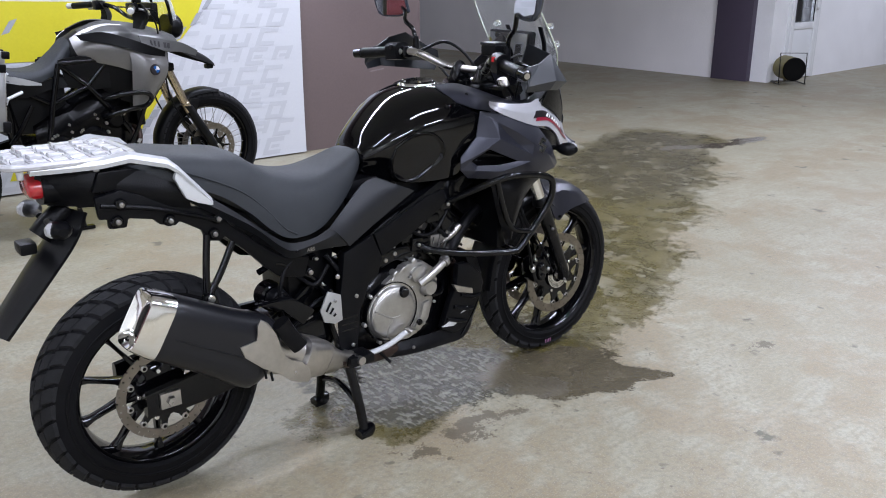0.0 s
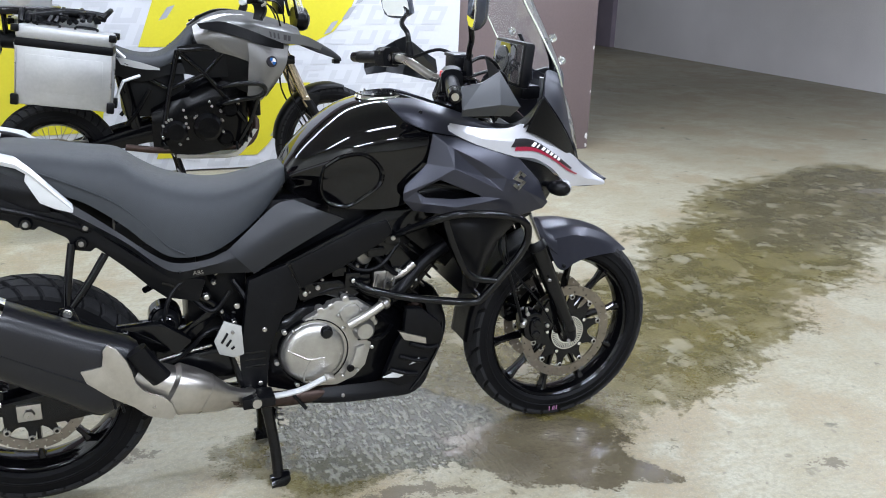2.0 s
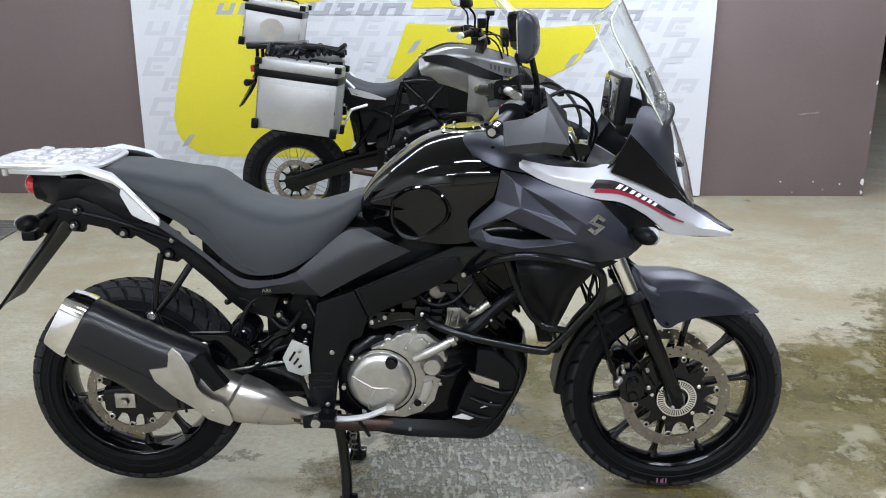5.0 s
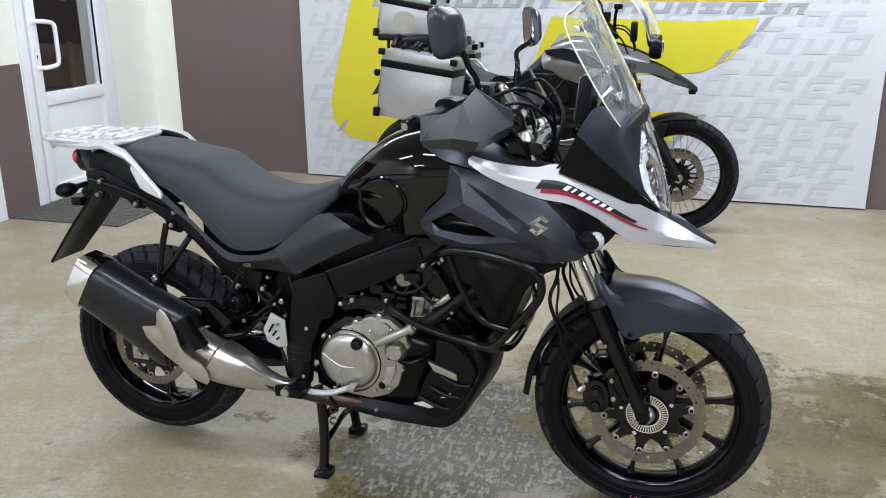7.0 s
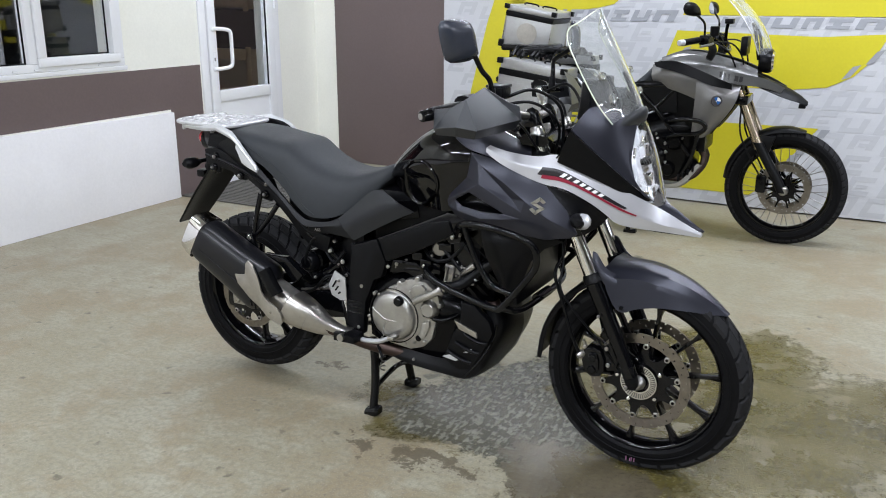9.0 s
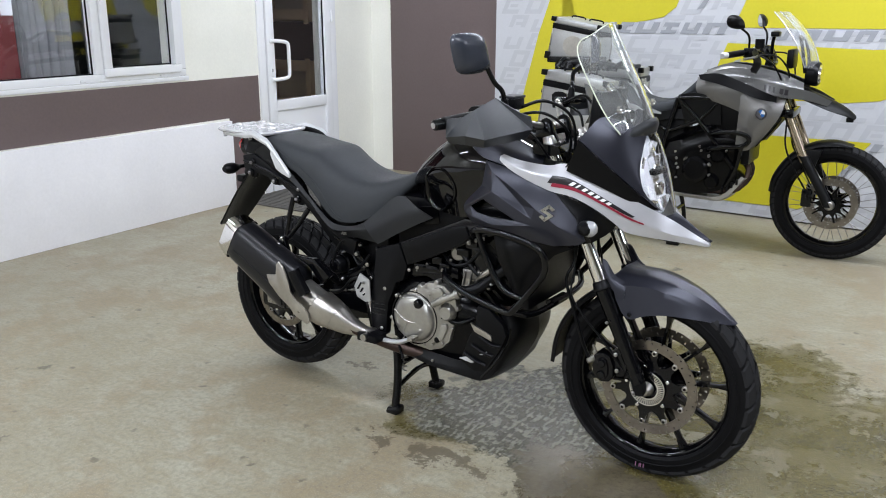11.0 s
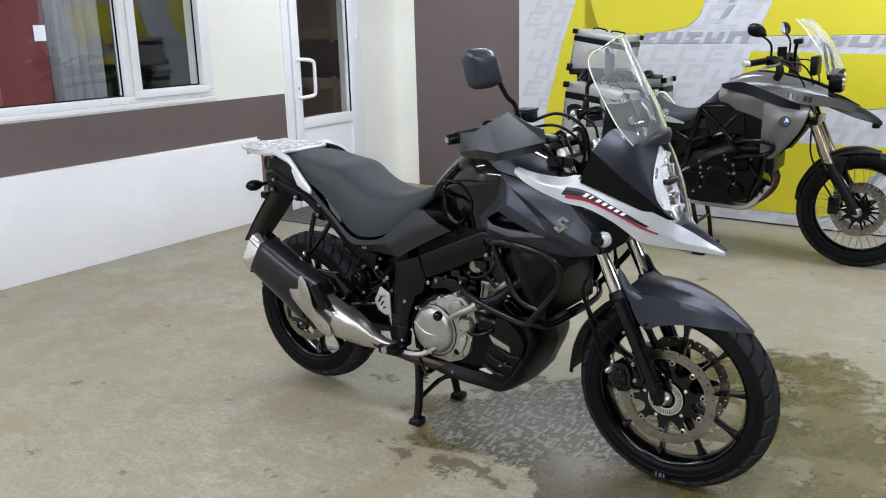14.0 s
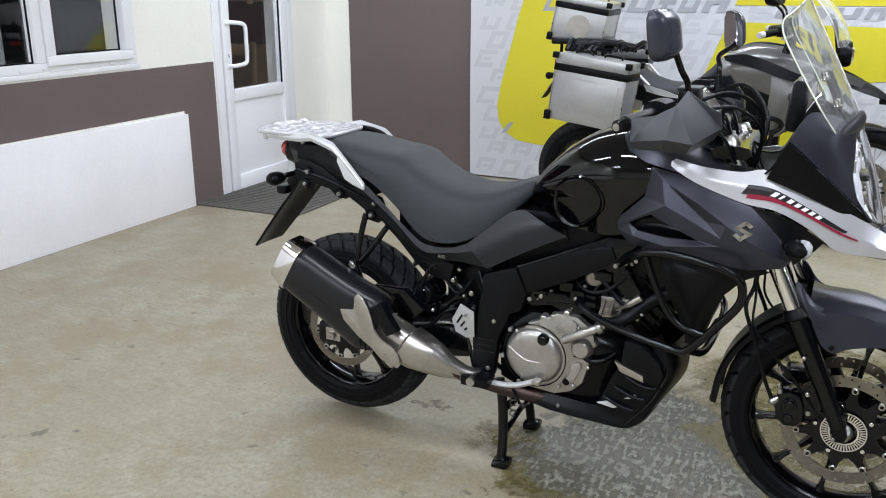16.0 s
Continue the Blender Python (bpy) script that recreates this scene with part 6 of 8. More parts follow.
    seat = part("seat", hull(stations, 40, 46), M["seat"], B, "two-level grey-black vinyl seat", 60)
    for s in (-1, 1):
        part("seat_seam", tube(S([(0.02, 0.126, 0.965), (0.12, 0.148, 0.930), (0.24, 0.156, 0.870), (0.31, 0.158, 0.808), (0.36, 0.160, 0.748), (0.40, 0.158, 0.722)], s), 0.0022, 6, 26), M["seat"], seat)

    def side_covers(s):
        P = surf([S([(0.10, 0.140, 0.900), (0.178, 0.156, 0.850), (0.251, 0.163, 0.792), (0.324, 0.166, 0.731), (0.375, 0.166, 0.703), (0.45, 0.163, 0.703), (0.505, 0.158, 0.722)], s),
                  S([(0.10, 0.155, 0.880), (0.20, 0.166, 0.815), (0.27, 0.172, 0.765), (0.335, 0.175, 0.705), (0.38, 0.175, 0.682), (0.455, 0.172, 0.690), (0.53, 0.165, 0.700)], s),
                  S([(0.12, 0.140, 0.850), (0.215, 0.150, 0.785), (0.285, 0.155, 0.735), (0.345, 0.158, 0.675), (0.385, 0.158, 0.655), (0.47, 0.158, 0.662), (0.565, 0.155, 0.655)], s)], 30, 9, False)
        part("side_cover", sheet(P, 0.004), M["cover"], B, "black plastic side cover")
        Q = surf([S([(0.505, 0.158, 0.722), (0.56, 0.150, 0.768), (0.63, 0.142, 0.826), (0.677, 0.142, 0.838)], s),
                  S([(0.535, 0.168, 0.690), (0.61, 0.166, 0.742), (0.70, 0.164, 0.790), (0.750, 0.162, 0.806)], s),
                  S([(0.568, 0.158, 0.652), (0.65, 0.160, 0.700), (0.74, 0.160, 0.748), (0.806, 0.158, 0.780)], s)], 20, 9, True)
        part("knee_panel", sheet(Q, 0.004), M["panel"], B, "grey plastic knee panel")
        lm = Matrix.Translation((0.428, s * 0.1772, 0.6715)) @ Matrix.Rotation(radians(90), 4, "X")
        if s > 0:
            lm = lm @ Matrix.Rotation(math.pi, 4, "Y")
        lettering("badge_letters", "ABS", 0.015, lm, M["spring"], B, "small grey letters")
        bolt(B, (0.384, s * 0.170, 0.680), 0.005, s, M["black"])
        # frame rail and tail plastics
        T = surf([S([(-0.215, 0.03, 0.968), (-0.12, 0.085, 0.972), (0.0, 0.120, 0.952), (0.09, 0.142, 0.915)], s), S([(-0.225, 0.035, 0.925), (-0.12, 0.098, 0.925), (0.0, 0.135, 0.905), (0.10, 0.150, 0.880)], s), S([(-0.20, 0.03, 0.880), (-0.10, 0.092, 0.872), (0.0, 0.120, 0.862), (0.11, 0.140, 0.845)], s)], 18, 9)
        part("tail_cover", sheet(T, 0.004), M["black"], B, "black plastic tail cover")
        low = [(-0.115, 0.850), (-0.094, 0.848), (-0.094, 0.823), (-0.052, 0.820), (-0.046, 0.842), (0.014, 0.829), (0.030, 0.812), (0.070, 0.802), (0.080, 0.812), (0.138, 0.776), (0.146, 0.746), (0.186, 0.738), (0.198, 0.748), (0.262, 0.688), (0.310, 0.636), (0.350, 0.600), (0.430, 0.580)]
        top = [(0.450, 0.640), (0.370, 0.655), (0.298, 0.707), (0.211, 0.783), (0.196, 0.820), (0.14, 0.838), (0.08, 0.856), (0.0, 0.892), (-0.06, 0.915), (-0.12, 0.905)]
        part("subframe_plate", plate(low + top, s * 0.112, s * 0.132, 0.006), M["black"], B, "black rear subframe plate with lugs")
        part("subframe_rib", tube(S([(-0.11, 0.134, 0.885), (0.0, 0.136, 0.862), (0.10, 0.138, 0.830), (0.19, 0.138, 0.795)], s), 0.006, 8, 14), M["black"], B)
        part("tail_gusset", plate([(-0.12, 0.915), (-0.02, 0.905), (0.07, 0.865), (0.155, 0.842), (0.10, 0.868), (0.072, 0.905), (0.055, 0.945), (-0.03, 0.962), (-0.10, 0.962)], s * 0.098, s * 0.118, 0.006), M["black"], B)
        for x, z in ((-0.063, 0.882), (-0.075, 0.841), (0.053, 0.821), (0.180, 0.803), (0.167, 0.764)):
            part("lug", rod((x, s * 0.128, z), (x, s * 0.141, z), 0.0165, 0.0145, 16, 0.003), M["satin"], B)
            bolt(B, (x, s * 0.140, z), 0.0085, s, M["spring"])
        # silver grab rail
        line = [(-0.245, 0.100, 0.984), (-0.16, 0.118, 0.984), (-0.095, 0.134, 0.986), (-0.035, 0.154, 0.996), (0.050, 0.168, 0.973), (0.078, 0.169, 0.950), (0.158, 0.162, 0.858)]
        wide = (0.013, 0.014, 0.014, 0.014, 0.013, 0.011, 0.006)
        rail = []
        for (x, y, z), w in zip(line, wide):
            tall = 0.013 if x < 0.06 else 0.010
            rail.append([(x, s * (y - w), z - tall * 0.6), (x, s * y, z - tall), (x, s * (y + 0.004), z - tall * 0.2), (x, s * (y + 0.001), z + tall * 0.55), (x, s * (y - w * 0.7), z + tall)])
        g = part("grab_rail", hull(rail, 5, None, None, False), M["rail"], B, "silver painted grab rail", 20)
        part("rail_wing", plate([(0.070, 0.952), (0.088, 0.935), (0.160, 0.858), (0.158, 0.847), (0.120, 0.860), (0.090, 0.876), (0.076, 0.905), (0.064, 0.930)], s * 0.150, s * 0.1655, 0.003), M["rail"], g)
        part("rail_insert", hull([[(x, s * (y - 0.014), z - 0.014), (x, s * (y - 0.024), z - 0.014), (x, s * (y - 0.024), z + 0.003), (x, s * (y - 0.012), z + 0.004)] for x, y, z in ((-0.09, 0.134, 0.984), (-0.035, 0.153, 0.990), (0.050, 0.167, 0.968), (0.11, 0.165, 0.905))], 12, 12), M["black"], B, "black rubber rail insert")
    pair(side_covers)

    # film-wrapped luggage rack
    rk = new("luggage_rack")
    rk.parent = B
    rk["label"] = "aluminium luggage rack wrapped in clear film"
    outline = [(-0.302, -0.050), (-0.285, -0.086), (-0.245, -0.104), (-0.06, -0.122), (-0.012, -0.100), (-0.005, -0.04), (-0.005, 0.04), (-0.012, 0.100), (-0.06, 0.122), (-0.245, 0.104), (-0.285, 0.086), (-0.302, 0.050)]
    part("rack_rim", tube([(x, y, 0.992) for x, y in outline + outline[:1]], 0.0105, 8, 60, None, True, False, 0.8), M["rack"], rk)
    rng = random.Random(2)
    for i in range(6):
        x = -0.262 + i * 0.044
        half = 0.088 + 0.022 * min(1.0, (x + 0.262) / 0.1)
        part("rack_slat", box(x - 0.0205, x + 0.0205, -half, half, 0.986, 0.999, 0.005), M["rack"], rk)
        for j in range(5):
            y = (j - 2) * half * 0.40
            tilt = pose(x + rng.uniform(-0.003, 0.003), y, 1.002, rng.uniform(-7, 7), rng.uniform(-7, 7), rng.uniform(-10, 10))
            part("rack_boss", box(-0.014 - rng.uniform(0, 0.003), 0.015, -half * 0.15, half * 0.16, -0.008, 0.004 + rng.uniform(-0.003, 0.004), 0.006, tilt), M["rack"], rk)
    for y in (-0.05, 0.05):
        part("rack_runner", box(-0.292, -0.008, y - 0.010, y + 0.010, 0.980, 0.989, 0.003), M["rack"], rk)
    for x, y in ((-0.262, -0.085), (-0.262, 0.085), (-0.10, -0.105), (-0.10, 0.105)):
        part("rack_peg", rod((x, y, 0.962), (x, y, 0.990), 0.0075, 0.009, 12, 0.002), M["rack"], rk)

    part("tail_light", hull([egg(-0.240, 0.034, 0.910, 0.946), egg(-0.232, 0.044, 0.898, 0.956), egg(-0.205, 0.050, 0.894, 0.960)], 20, 8), M["red_lens"], B, "red tail light")
    part("tail_core", hull([egg(-0.21, 0.055, 0.88, 0.965), egg(-0.05, 0.09, 0.86, 0.965), egg(0.12, 0.10, 0.80, 0.90)], 20, 8), M["black"], B)
    ph = sheet(surf([[(-0.13, -0.075, 0.862), (-0.165, -0.09, 0.80), (-0.24, -0.09, 0.71), (-0.345, -0.075, 0.585)], [(-0.15, 0.0, 0.862), (-0.195, 0, 0.80), (-0.268, 0, 0.71), (-0.36, 0, 0.580)], [(-0.13, 0.075, 0.862), (-0.165, 0.09, 0.80), (-0.24, 0.09, 0.71), (-0.345, 0.075, 0.585)]], 16, 9), 0.008, (0, 0, 0.5))
    part("plate_holder", ph, M["black"], B, "black number plate hanger")
    part("plate_bracket", tube([(-0.15, 0, 0.86), (-0.19, 0, 0.83), (-0.22, 0, 0.80)], 0.03, 12, 6), M["black"], B)
    part("plate_light", box(-0.275, -0.235, -0.03, 0.03, 0.765, 0.795, 0.008), M["black"], B)

    def blinker(x, z, y0, y1, dx, front):
        def one(s):
            b = part("indicator", hull([[(x + dx * k + r * math.cos(a), s * (y0 + (y1 - y0) * k), z + r * 0.8 * math.sin(a)) for a in [2 * math.pi * q / 14 for q in range(14)]] for k, r in ((0, 0.010), (0.35, 0.011), (0.45, 0.017), (0.62, 0.026), (0.85, 0.026), (1.0, 0.012))], 16, 16), M["black"], B, "black turn signal")
            if front:
                part("lens", hull([[(x + dx * 0.7 + 0.008 + k * 0.026 , s * (y0 + (y1 - y0) * (0.72) + r * math.cos(a)), z + r * 0.9 * math.sin(a)) for a in [2 * math.pi * q / 14 for q in range(14)]] for k, r in ((0, 0.026), (0.6, 0.024), (1.0, 0.012))], 16, 8), M["clear_signal"], b, "clear signal lens")
            else:
                part("lens", hull([[(x - 0.006 - k * 0.024, s * (y0 + (y1 - y0) * 0.72 + r * math.cos(a)), z + r * 0.8 * math.sin(a)) for a in [2 * math.pi * q / 14 for q in range(14)]] for k, r in ((0, 0.025), (0.6, 0.022), (1.0, 0.012))], 16, 8), M["clear_signal"], b, "clear signal lens")
        pair(one)
    blinker(-0.205, 0.842, 0.03, 0.155, 0.0, False)
    blinker(1.375, 0.845, 0.165, 0.265, 0.03, True)

    # ---- tank and fairing ----
    ts = []
    tank_spec = [(0.672, 0.075, 0.845, 0.905), (0.705, 0.103, 0.828, 0.950), (0.77, 0.137, 0.805, 1.010), (0.84, 0.166, 0.795, 1.055), (0.92, 0.188, 0.800, 1.077), (0.99, 0.190, 0.815, 1.079), (1.05, 0.185, 0.85, 1.068), (1.11, 0.16, 0.90, 1.045), (1.14, 0.13, 0.93, 1.03)]
    for x, w, z0, z1 in tank_spec:
        h = z1 - z0
        k = 0.80 if x < 0.9 else 0.92
        half = [(-w * k * 0.92, z0), (-w * k, z0 + h * 0.22), (-w, z0 + h * 0.52), (-w * 0.96, z0 + h * 0.72), (-w * 0.74, z0 + h * 0.90), (-w * 0.38, z1 - h * 0.015), (0, z1)]
        pts = [(x, y, z) for y, z in half] + [(x, -y, z) for y, z in half[-2::-1]] + [(x, w * 0.3, z0), (x, -w * 0.3, z0)]
        ts.append(pts)
    tank = part("fuel_tank", hull(ts, 44, 40), M["gloss"], B, "gloss black fuel tank", 60)
    part("filler_cap", rod((0.945, 0, 1.072), (0.944, 0, 1.086), 0.058, 0.054, 36, 0.005), M["satin"], tank, "black filler cap")
    part("cap_ring", rod((0.945, 0, 1.070), (0.945, 0, 1.081), 0.064, 0.062, 36, 0.003), M["chrome"], tank)
    for k in range(6):
        a = k * math.pi / 3
        part("cap_bolt", rod((0.945 + 0.05 * math.cos(a), 0.05 * math.sin(a), 1.084), (0.945 + 0.05 * math.cos(a), 0.05 * math.sin(a), 1.089), 0.004, 0.004, 8), M["chrome"], tank)

    for s in (-1, 1):
        pad = [Vector(p) for p in ((0.756, 0.128, 0.915), (0.800, 0.155, 0.948), (0.862, 0.174, 0.955), (0.905, 0.180, 0.915), (0.905, 0.172, 0.870), (0.865, 0.146, 0.828), (0.822, 0.127, 0.800), (0.775, 0.112, 0.808), (0.750, 0.112, 0.850))]
        mid = sum(pad, Vector()) / len(pad)
        rings = []
        for k, lift in ((1.04, -0.022), (1.0, 0.003), (0.95, 0.0065), (0.90, 0.004), (0.85, -0.002), (0.45, -0.001)):
            rings.append(S([mid + (p - mid) * k + Vector((0, lift, 0)) for p in pad], s))
        part("knee_recess", hull(rings, 40), M["gloss"], tank, "gloss black knee pad", 40)

    def fairing(s):
        # cover between tank and silver strip
        P = surf([S([(0.945, 0.085, 1.079), (0.985, 0.092, 1.082), (1.03, 0.098, 1.078), (1.12, 0.105, 1.050), (1.20, 0.12, 1.020)], s),
                  S([(0.942, 0.125, 1.064), (0.995, 0.148, 1.058), (1.045, 0.163, 1.047), (1.12, 0.174, 1.026), (1.22, 0.178, 1.006)], s),
                  S([(0.965, 0.165, 1.036), (1.015, 0.190, 1.014), (1.06, 0.199, 1.004), (1.13, 0.202, 0.988), (1.22, 0.205, 0.955)], s)], 22, 9)
        part("tank_cover", sheet(P, 0.004, (1.05, 0, 0.85)), M["grey"], B, "dark grey tank cover")
        bolt(B, (1.015, s * 0.150, 1.052), 0.008, s, M["black"])
        # side fairing in three folds
        Q = dict(t0=(1.035, 0.198, 1.004), t1=(1.10, 0.200, 0.992), t2=(1.178, 0.210, 0.962), t3=(1.232, 0.212, 0.944), p2=(1.283, 0.209, 0.928), p3=(1.348, 0.207, 0.862), i=(1.383, 0.204, 0.796), d=(1.364, 0.212, 0.783),
                 g=(1.066, 0.219, 0.980), r0=(1.085, 0.225, 0.968), r1=(1.160, 0.235, 0.930), r2=(1.232, 0.244, 0.884), r3=(1.306, 0.240, 0.838), v1=(1.125, 0.221, 0.930), v2=(1.182, 0.228, 0.884), b=(1.222, 0.246, 0.850), c=(1.219, 0.246, 0.830),
                 a=(1.082, 0.242, 0.918), a2=(1.030, 0.232, 0.888), e=(0.955, 0.202, 0.850), e2=(0.962, 0.194, 0.868), n1=(1.020, 0.198, 0.925), n0=(1.030, 0.197, 0.972),
                 sr=(1.165, 0.238, 0.836), h1=(1.046, 0.233, 0.888), h0=(0.988, 0.212, 0.856), st=(1.085, 0.232, 0.833), sl=(1.012, 0.214, 0.838), f=(0.957, 0.198, 0.829), l0=(1.000, 0.220, 0.824), l1=(1.089, 0.244, 0.813), l2=(1.160, 0.248, 0.822),
                 m0=(0.985, 0.200, 0.800), m1=(1.085, 0.226, 0.786), m2=(1.165, 0.230, 0.783), m3=(1.29, 0.226, 0.772))
        Q = {k: S([p], s)[0] for k, p in Q.items()}
        FACES = ["t0 t1 r0 g", "t1 t2 r1 r0", "t2 t3 r2 r1", "t3 p2 r2", "p2 p3 r3 r2", "p3 i r3", "r0 r1 v1", "r1 r2 v2 v1", "r2 b v2", "r2 r3 b", "r3 c b", "r3 i d", "r3 d m3 c", "g r0 v1 a", "a v1 v2 b", "t0 g n0", "n0 g a n1", "n1 a a2", "n1 a2 e e2",
                 "a b sr h1", "a h1 a2", "a2 h1 h0", "a2 h0 e", "b c l2 sr", "e h0 sl l0 f", "sl st l1 l0", "st sr l2 l1", "f l0 m0", "l0 l1 m1 m0", "l1 l2 m2 m1", "l2 c m2", "c m3 m2"]
        f = part("side_fairing", facets(Q, [w.split() for w in FACES], 0.004, 0.006), M["grey"], B, "dark grey side fairing with an air slot", 48)
        inner = surf([S([(0.975, 0.190, 0.868), (1.046, 0.196, 0.905), (1.120, 0.206, 0.885), (1.185, 0.214, 0.850)], s), S([(0.975, 0.180, 0.845), (1.046, 0.176, 0.860), (1.120, 0.186, 0.850), (1.185, 0.205, 0.838)], s), S([(0.975, 0.192, 0.822), (1.046, 0.198, 0.820), (1.120, 0.208, 0.818), (1.185, 0.218, 0.822)], s)], 14, 9)
        part("air_slot", sheet(inner, 0.003), M["engine_black"], f, "black air slot")
        # badge shape
        c = Vector((1.272, s * 0.2385, 0.874))
        nrm = Vector((0.15, s * 1.0, 0.25)).normalized()
        ux = Vector((1, -s * 0.15, 0)).normalized()
        uz = nrm.cross(ux).normalized()
        if uz.z < 0:
            uz = -uz
        bmb = bmesh.new()
        for poly in ([(-0.022, 0.006), (0.005, 0.026), (0.011, 0.019), (-0.010, 0.003)], [(0.005, 0.026), (0.024, 0.012), (0.015, 0.006), (0.002, 0.017)], [(-0.022, 0.006), (-0.010, 0.010), (0.022, -0.006), (0.010, -0.010)], [(0.022, -0.006), (-0.005, -0.026), (-0.011, -0.019), (0.010, -0.003)], [(-0.005, -0.026), (-0.024, -0.012), (-0.015, -0.006), (-0.002, -0.017)]):
            v0 = [bmb.verts.new(c + ux * a + uz * b + nrm * 0.0025) for a, b in poly]
            v1 = [bmb.verts.new(c + ux * a + uz * b - nrm * 0.008) for a, b in poly]
            bmb.faces.new(v0), bmb.faces.new(v1[::-1])
            for i in range(4):
                bmb.faces.new((v0[i], v1[i], v1[(i + 1) % 4], v0[(i + 1) % 4]))
        part("badge", bmb, M["chrome"], f, "small chromed emblem")
        # radiator shroud under the fairing
        Lw = surf([S([(1.07, 0.205, 0.800), (1.14, 0.215, 0.800), (1.23, 0.215, 0.785), (1.34, 0.195, 0.765)], s), S([(1.080, 0.212, 0.745), (1.140, 0.234, 0.745), (1.20, 0.224, 0.735), (1.280, 0.195, 0.735)], s), S([(1.095, 0.212, 0.690), (1.160, 0.232, 0.690), (1.20, 0.222, 0.690), (1.238, 0.195, 0.690)], s), S([(1.155, 0.195, 0.565), (1.167, 0.210, 0.565), (1.178, 0.205, 0.565), (1.190, 0.185, 0.575)], s)], 18, 13, False)
        part("radiator_shroud", sheet(Lw, 0.004), M["black"], B, "black plastic radiator shroud")
        # silver flank running to the beak
        up_l = [(1.052, 0.160, 1.033), (1.109, 0.188, 1.023), (1.172, 0.195, 1.013), (1.252, 0.194, 1.009), (1.311, 0.181, 1.015), (1.417, 0.148, 0.958), (1.522, 0.092, 0.898), (1.580, 0.042, 0.858), (1.63, 0.020, 0.826), (1.688, 0.005, 0.793)]
        mid_l = [(1.052, 0.163, 1.032), (1.098, 0.196, 1.014), (1.165, 0.208, 0.990), (1.256, 0.209, 0.976), (1.325, 0.198, 0.968), (1.412, 0.168, 0.920), (1.500, 0.122, 0.862), (1.580, 0.072, 0.822), (1.63, 0.036, 0.806), (1.690, 0.007, 0.786)]
        low_l = [(1.052, 0.162, 1.031), (1.084, 0.196, 1.007), (1.150, 0.209, 0.974), (1.260, 0.212, 0.937), (1.338, 0.200, 0.922), (1.407, 0.174, 0.884), (1.448, 0.152, 0.850), (1.487, 0.130, 0.820), (1.600, 0.052, 0.794), (1.688, 0.006, 0.780)]
        G = surf([S(up_l, s), S(mid_l, s), S(low_l, s)], 44, 13, False)
        g = part("silver_panel", sheet(G, 0.004, (1.3, 0, 0.9)), M["silver"], B, "silver nose panel with red and black stripe")

        def decal(name, a0, a1, b0, b1, material, lift, lean=0.0):
            """A printed piece over a stretch of the panel; b rows may shift along it."""
            n, r = len(G[0]), len(G)
            rows = []
            for k in range(5):
                row = []
                for q in range(17):
                    u = (a0 + (a1 - a0) * q / 16 - lean * k / 4) * (n - 1)
                    v0 = b0[0] + (b0[1] - b0[0]) * q / 16
                    v1 = b1[0] + (b1[1] - b1[0]) * q / 16
                    v = (v0 + (v1 - v0) * k / 4) * (r - 1)
                    i, j = min(int(v), r - 2), min(int(u), n - 2)
                    fv, fu = v - i, u - j
                    row.append(G[i][j].lerp(G[i][j + 1], fu).lerp(G[i + 1][j].lerp(G[i + 1][j + 1], fu), fv))
                rows.append(row)
            part(name, sheet(rows, 0.0015, (1.3, 0, 0.9), None, lift), material, g)
        decal("black_stripe", 0.315, 0.68, (0.42, 0.43), (0.72, 0.50), M["black_ink"], 0.0022, 0.010)
        decal("red_stripe", 0.325, 0.725, (0.685, 0.495), (0.82, 0.545), M["red_ink"], 0.0026)
        for k in range(7):
            a = 0.402 + 0.0268 * k
            decal("print_bar", a, a + (0.0150, 0.0080)[k == 1], (0.470 - 0.004 * k, 0.470 - 0.004 * k), (0.625 - 0.010 * k, 0.625 - 0.010 * k), M["white_ink"], 0.0032, 0.012)
        # black under-panel carrying the signal
        U = surf([S([(1.262, 0.203, 0.934), (1.37, 0.185, 0.900), (1.45, 0.140, 0.842)], s), S([(1.318, 0.203, 0.89), (1.38, 0.18, 0.86), (1.43, 0.14, 0.815)], s), S([(1.37, 0.20, 0.83), (1.38, 0.185, 0.81), (1.39, 0.17, 0.785)], s)], 12, 7)
        part("under_panel", sheet(U, 0.004), M["black"], B)
        part("nose_underside", sheet(surf([S([(1.40, 0.165, 0.875), (1.46, 0.115, 0.828), (1.56, 0.066, 0.797), (1.686, 0.004, 0.780)], s), S([(1.38, 0.06, 0.83), (1.45, 0.04, 0.81), (1.56, 0.02, 0.790), (1.686, 0.0, 0.779)], s)], 16, 5), 0.003, (1.4, 0, 1.2)), M["black"], B)
        # dark nose cowl beside the headlight
        C = surf([S([(1.350, 0.204, 1.094), (1.366, 0.175, 1.126), (1.388, 0.140, 1.154), (1.430, 0.108, 1.146)], s),
                  S([(1.420, 0.170, 1.026), (1.432, 0.150, 1.074), (1.450, 0.116, 1.112), (1.466, 0.082, 1.130)], s),
                  S([(1.488, 0.122, 0.956), (1.484, 0.110, 1.006), (1.481, 0.081, 1.068), (1.482, 0.043, 1.119)], s),
                  S([(1.556, 0.052, 0.880), (1.524, 0.090, 0.915), (1.496, 0.094, 0.990), (1.491, 0.066, 1.060), (1.485, 0.018, 1.118)], s)], 18, 13)
        part("nose_cowl", sheet(C, 0.004, (1.35, 0, 0.95)), M["grey"], B, "dark grey nose cowl")
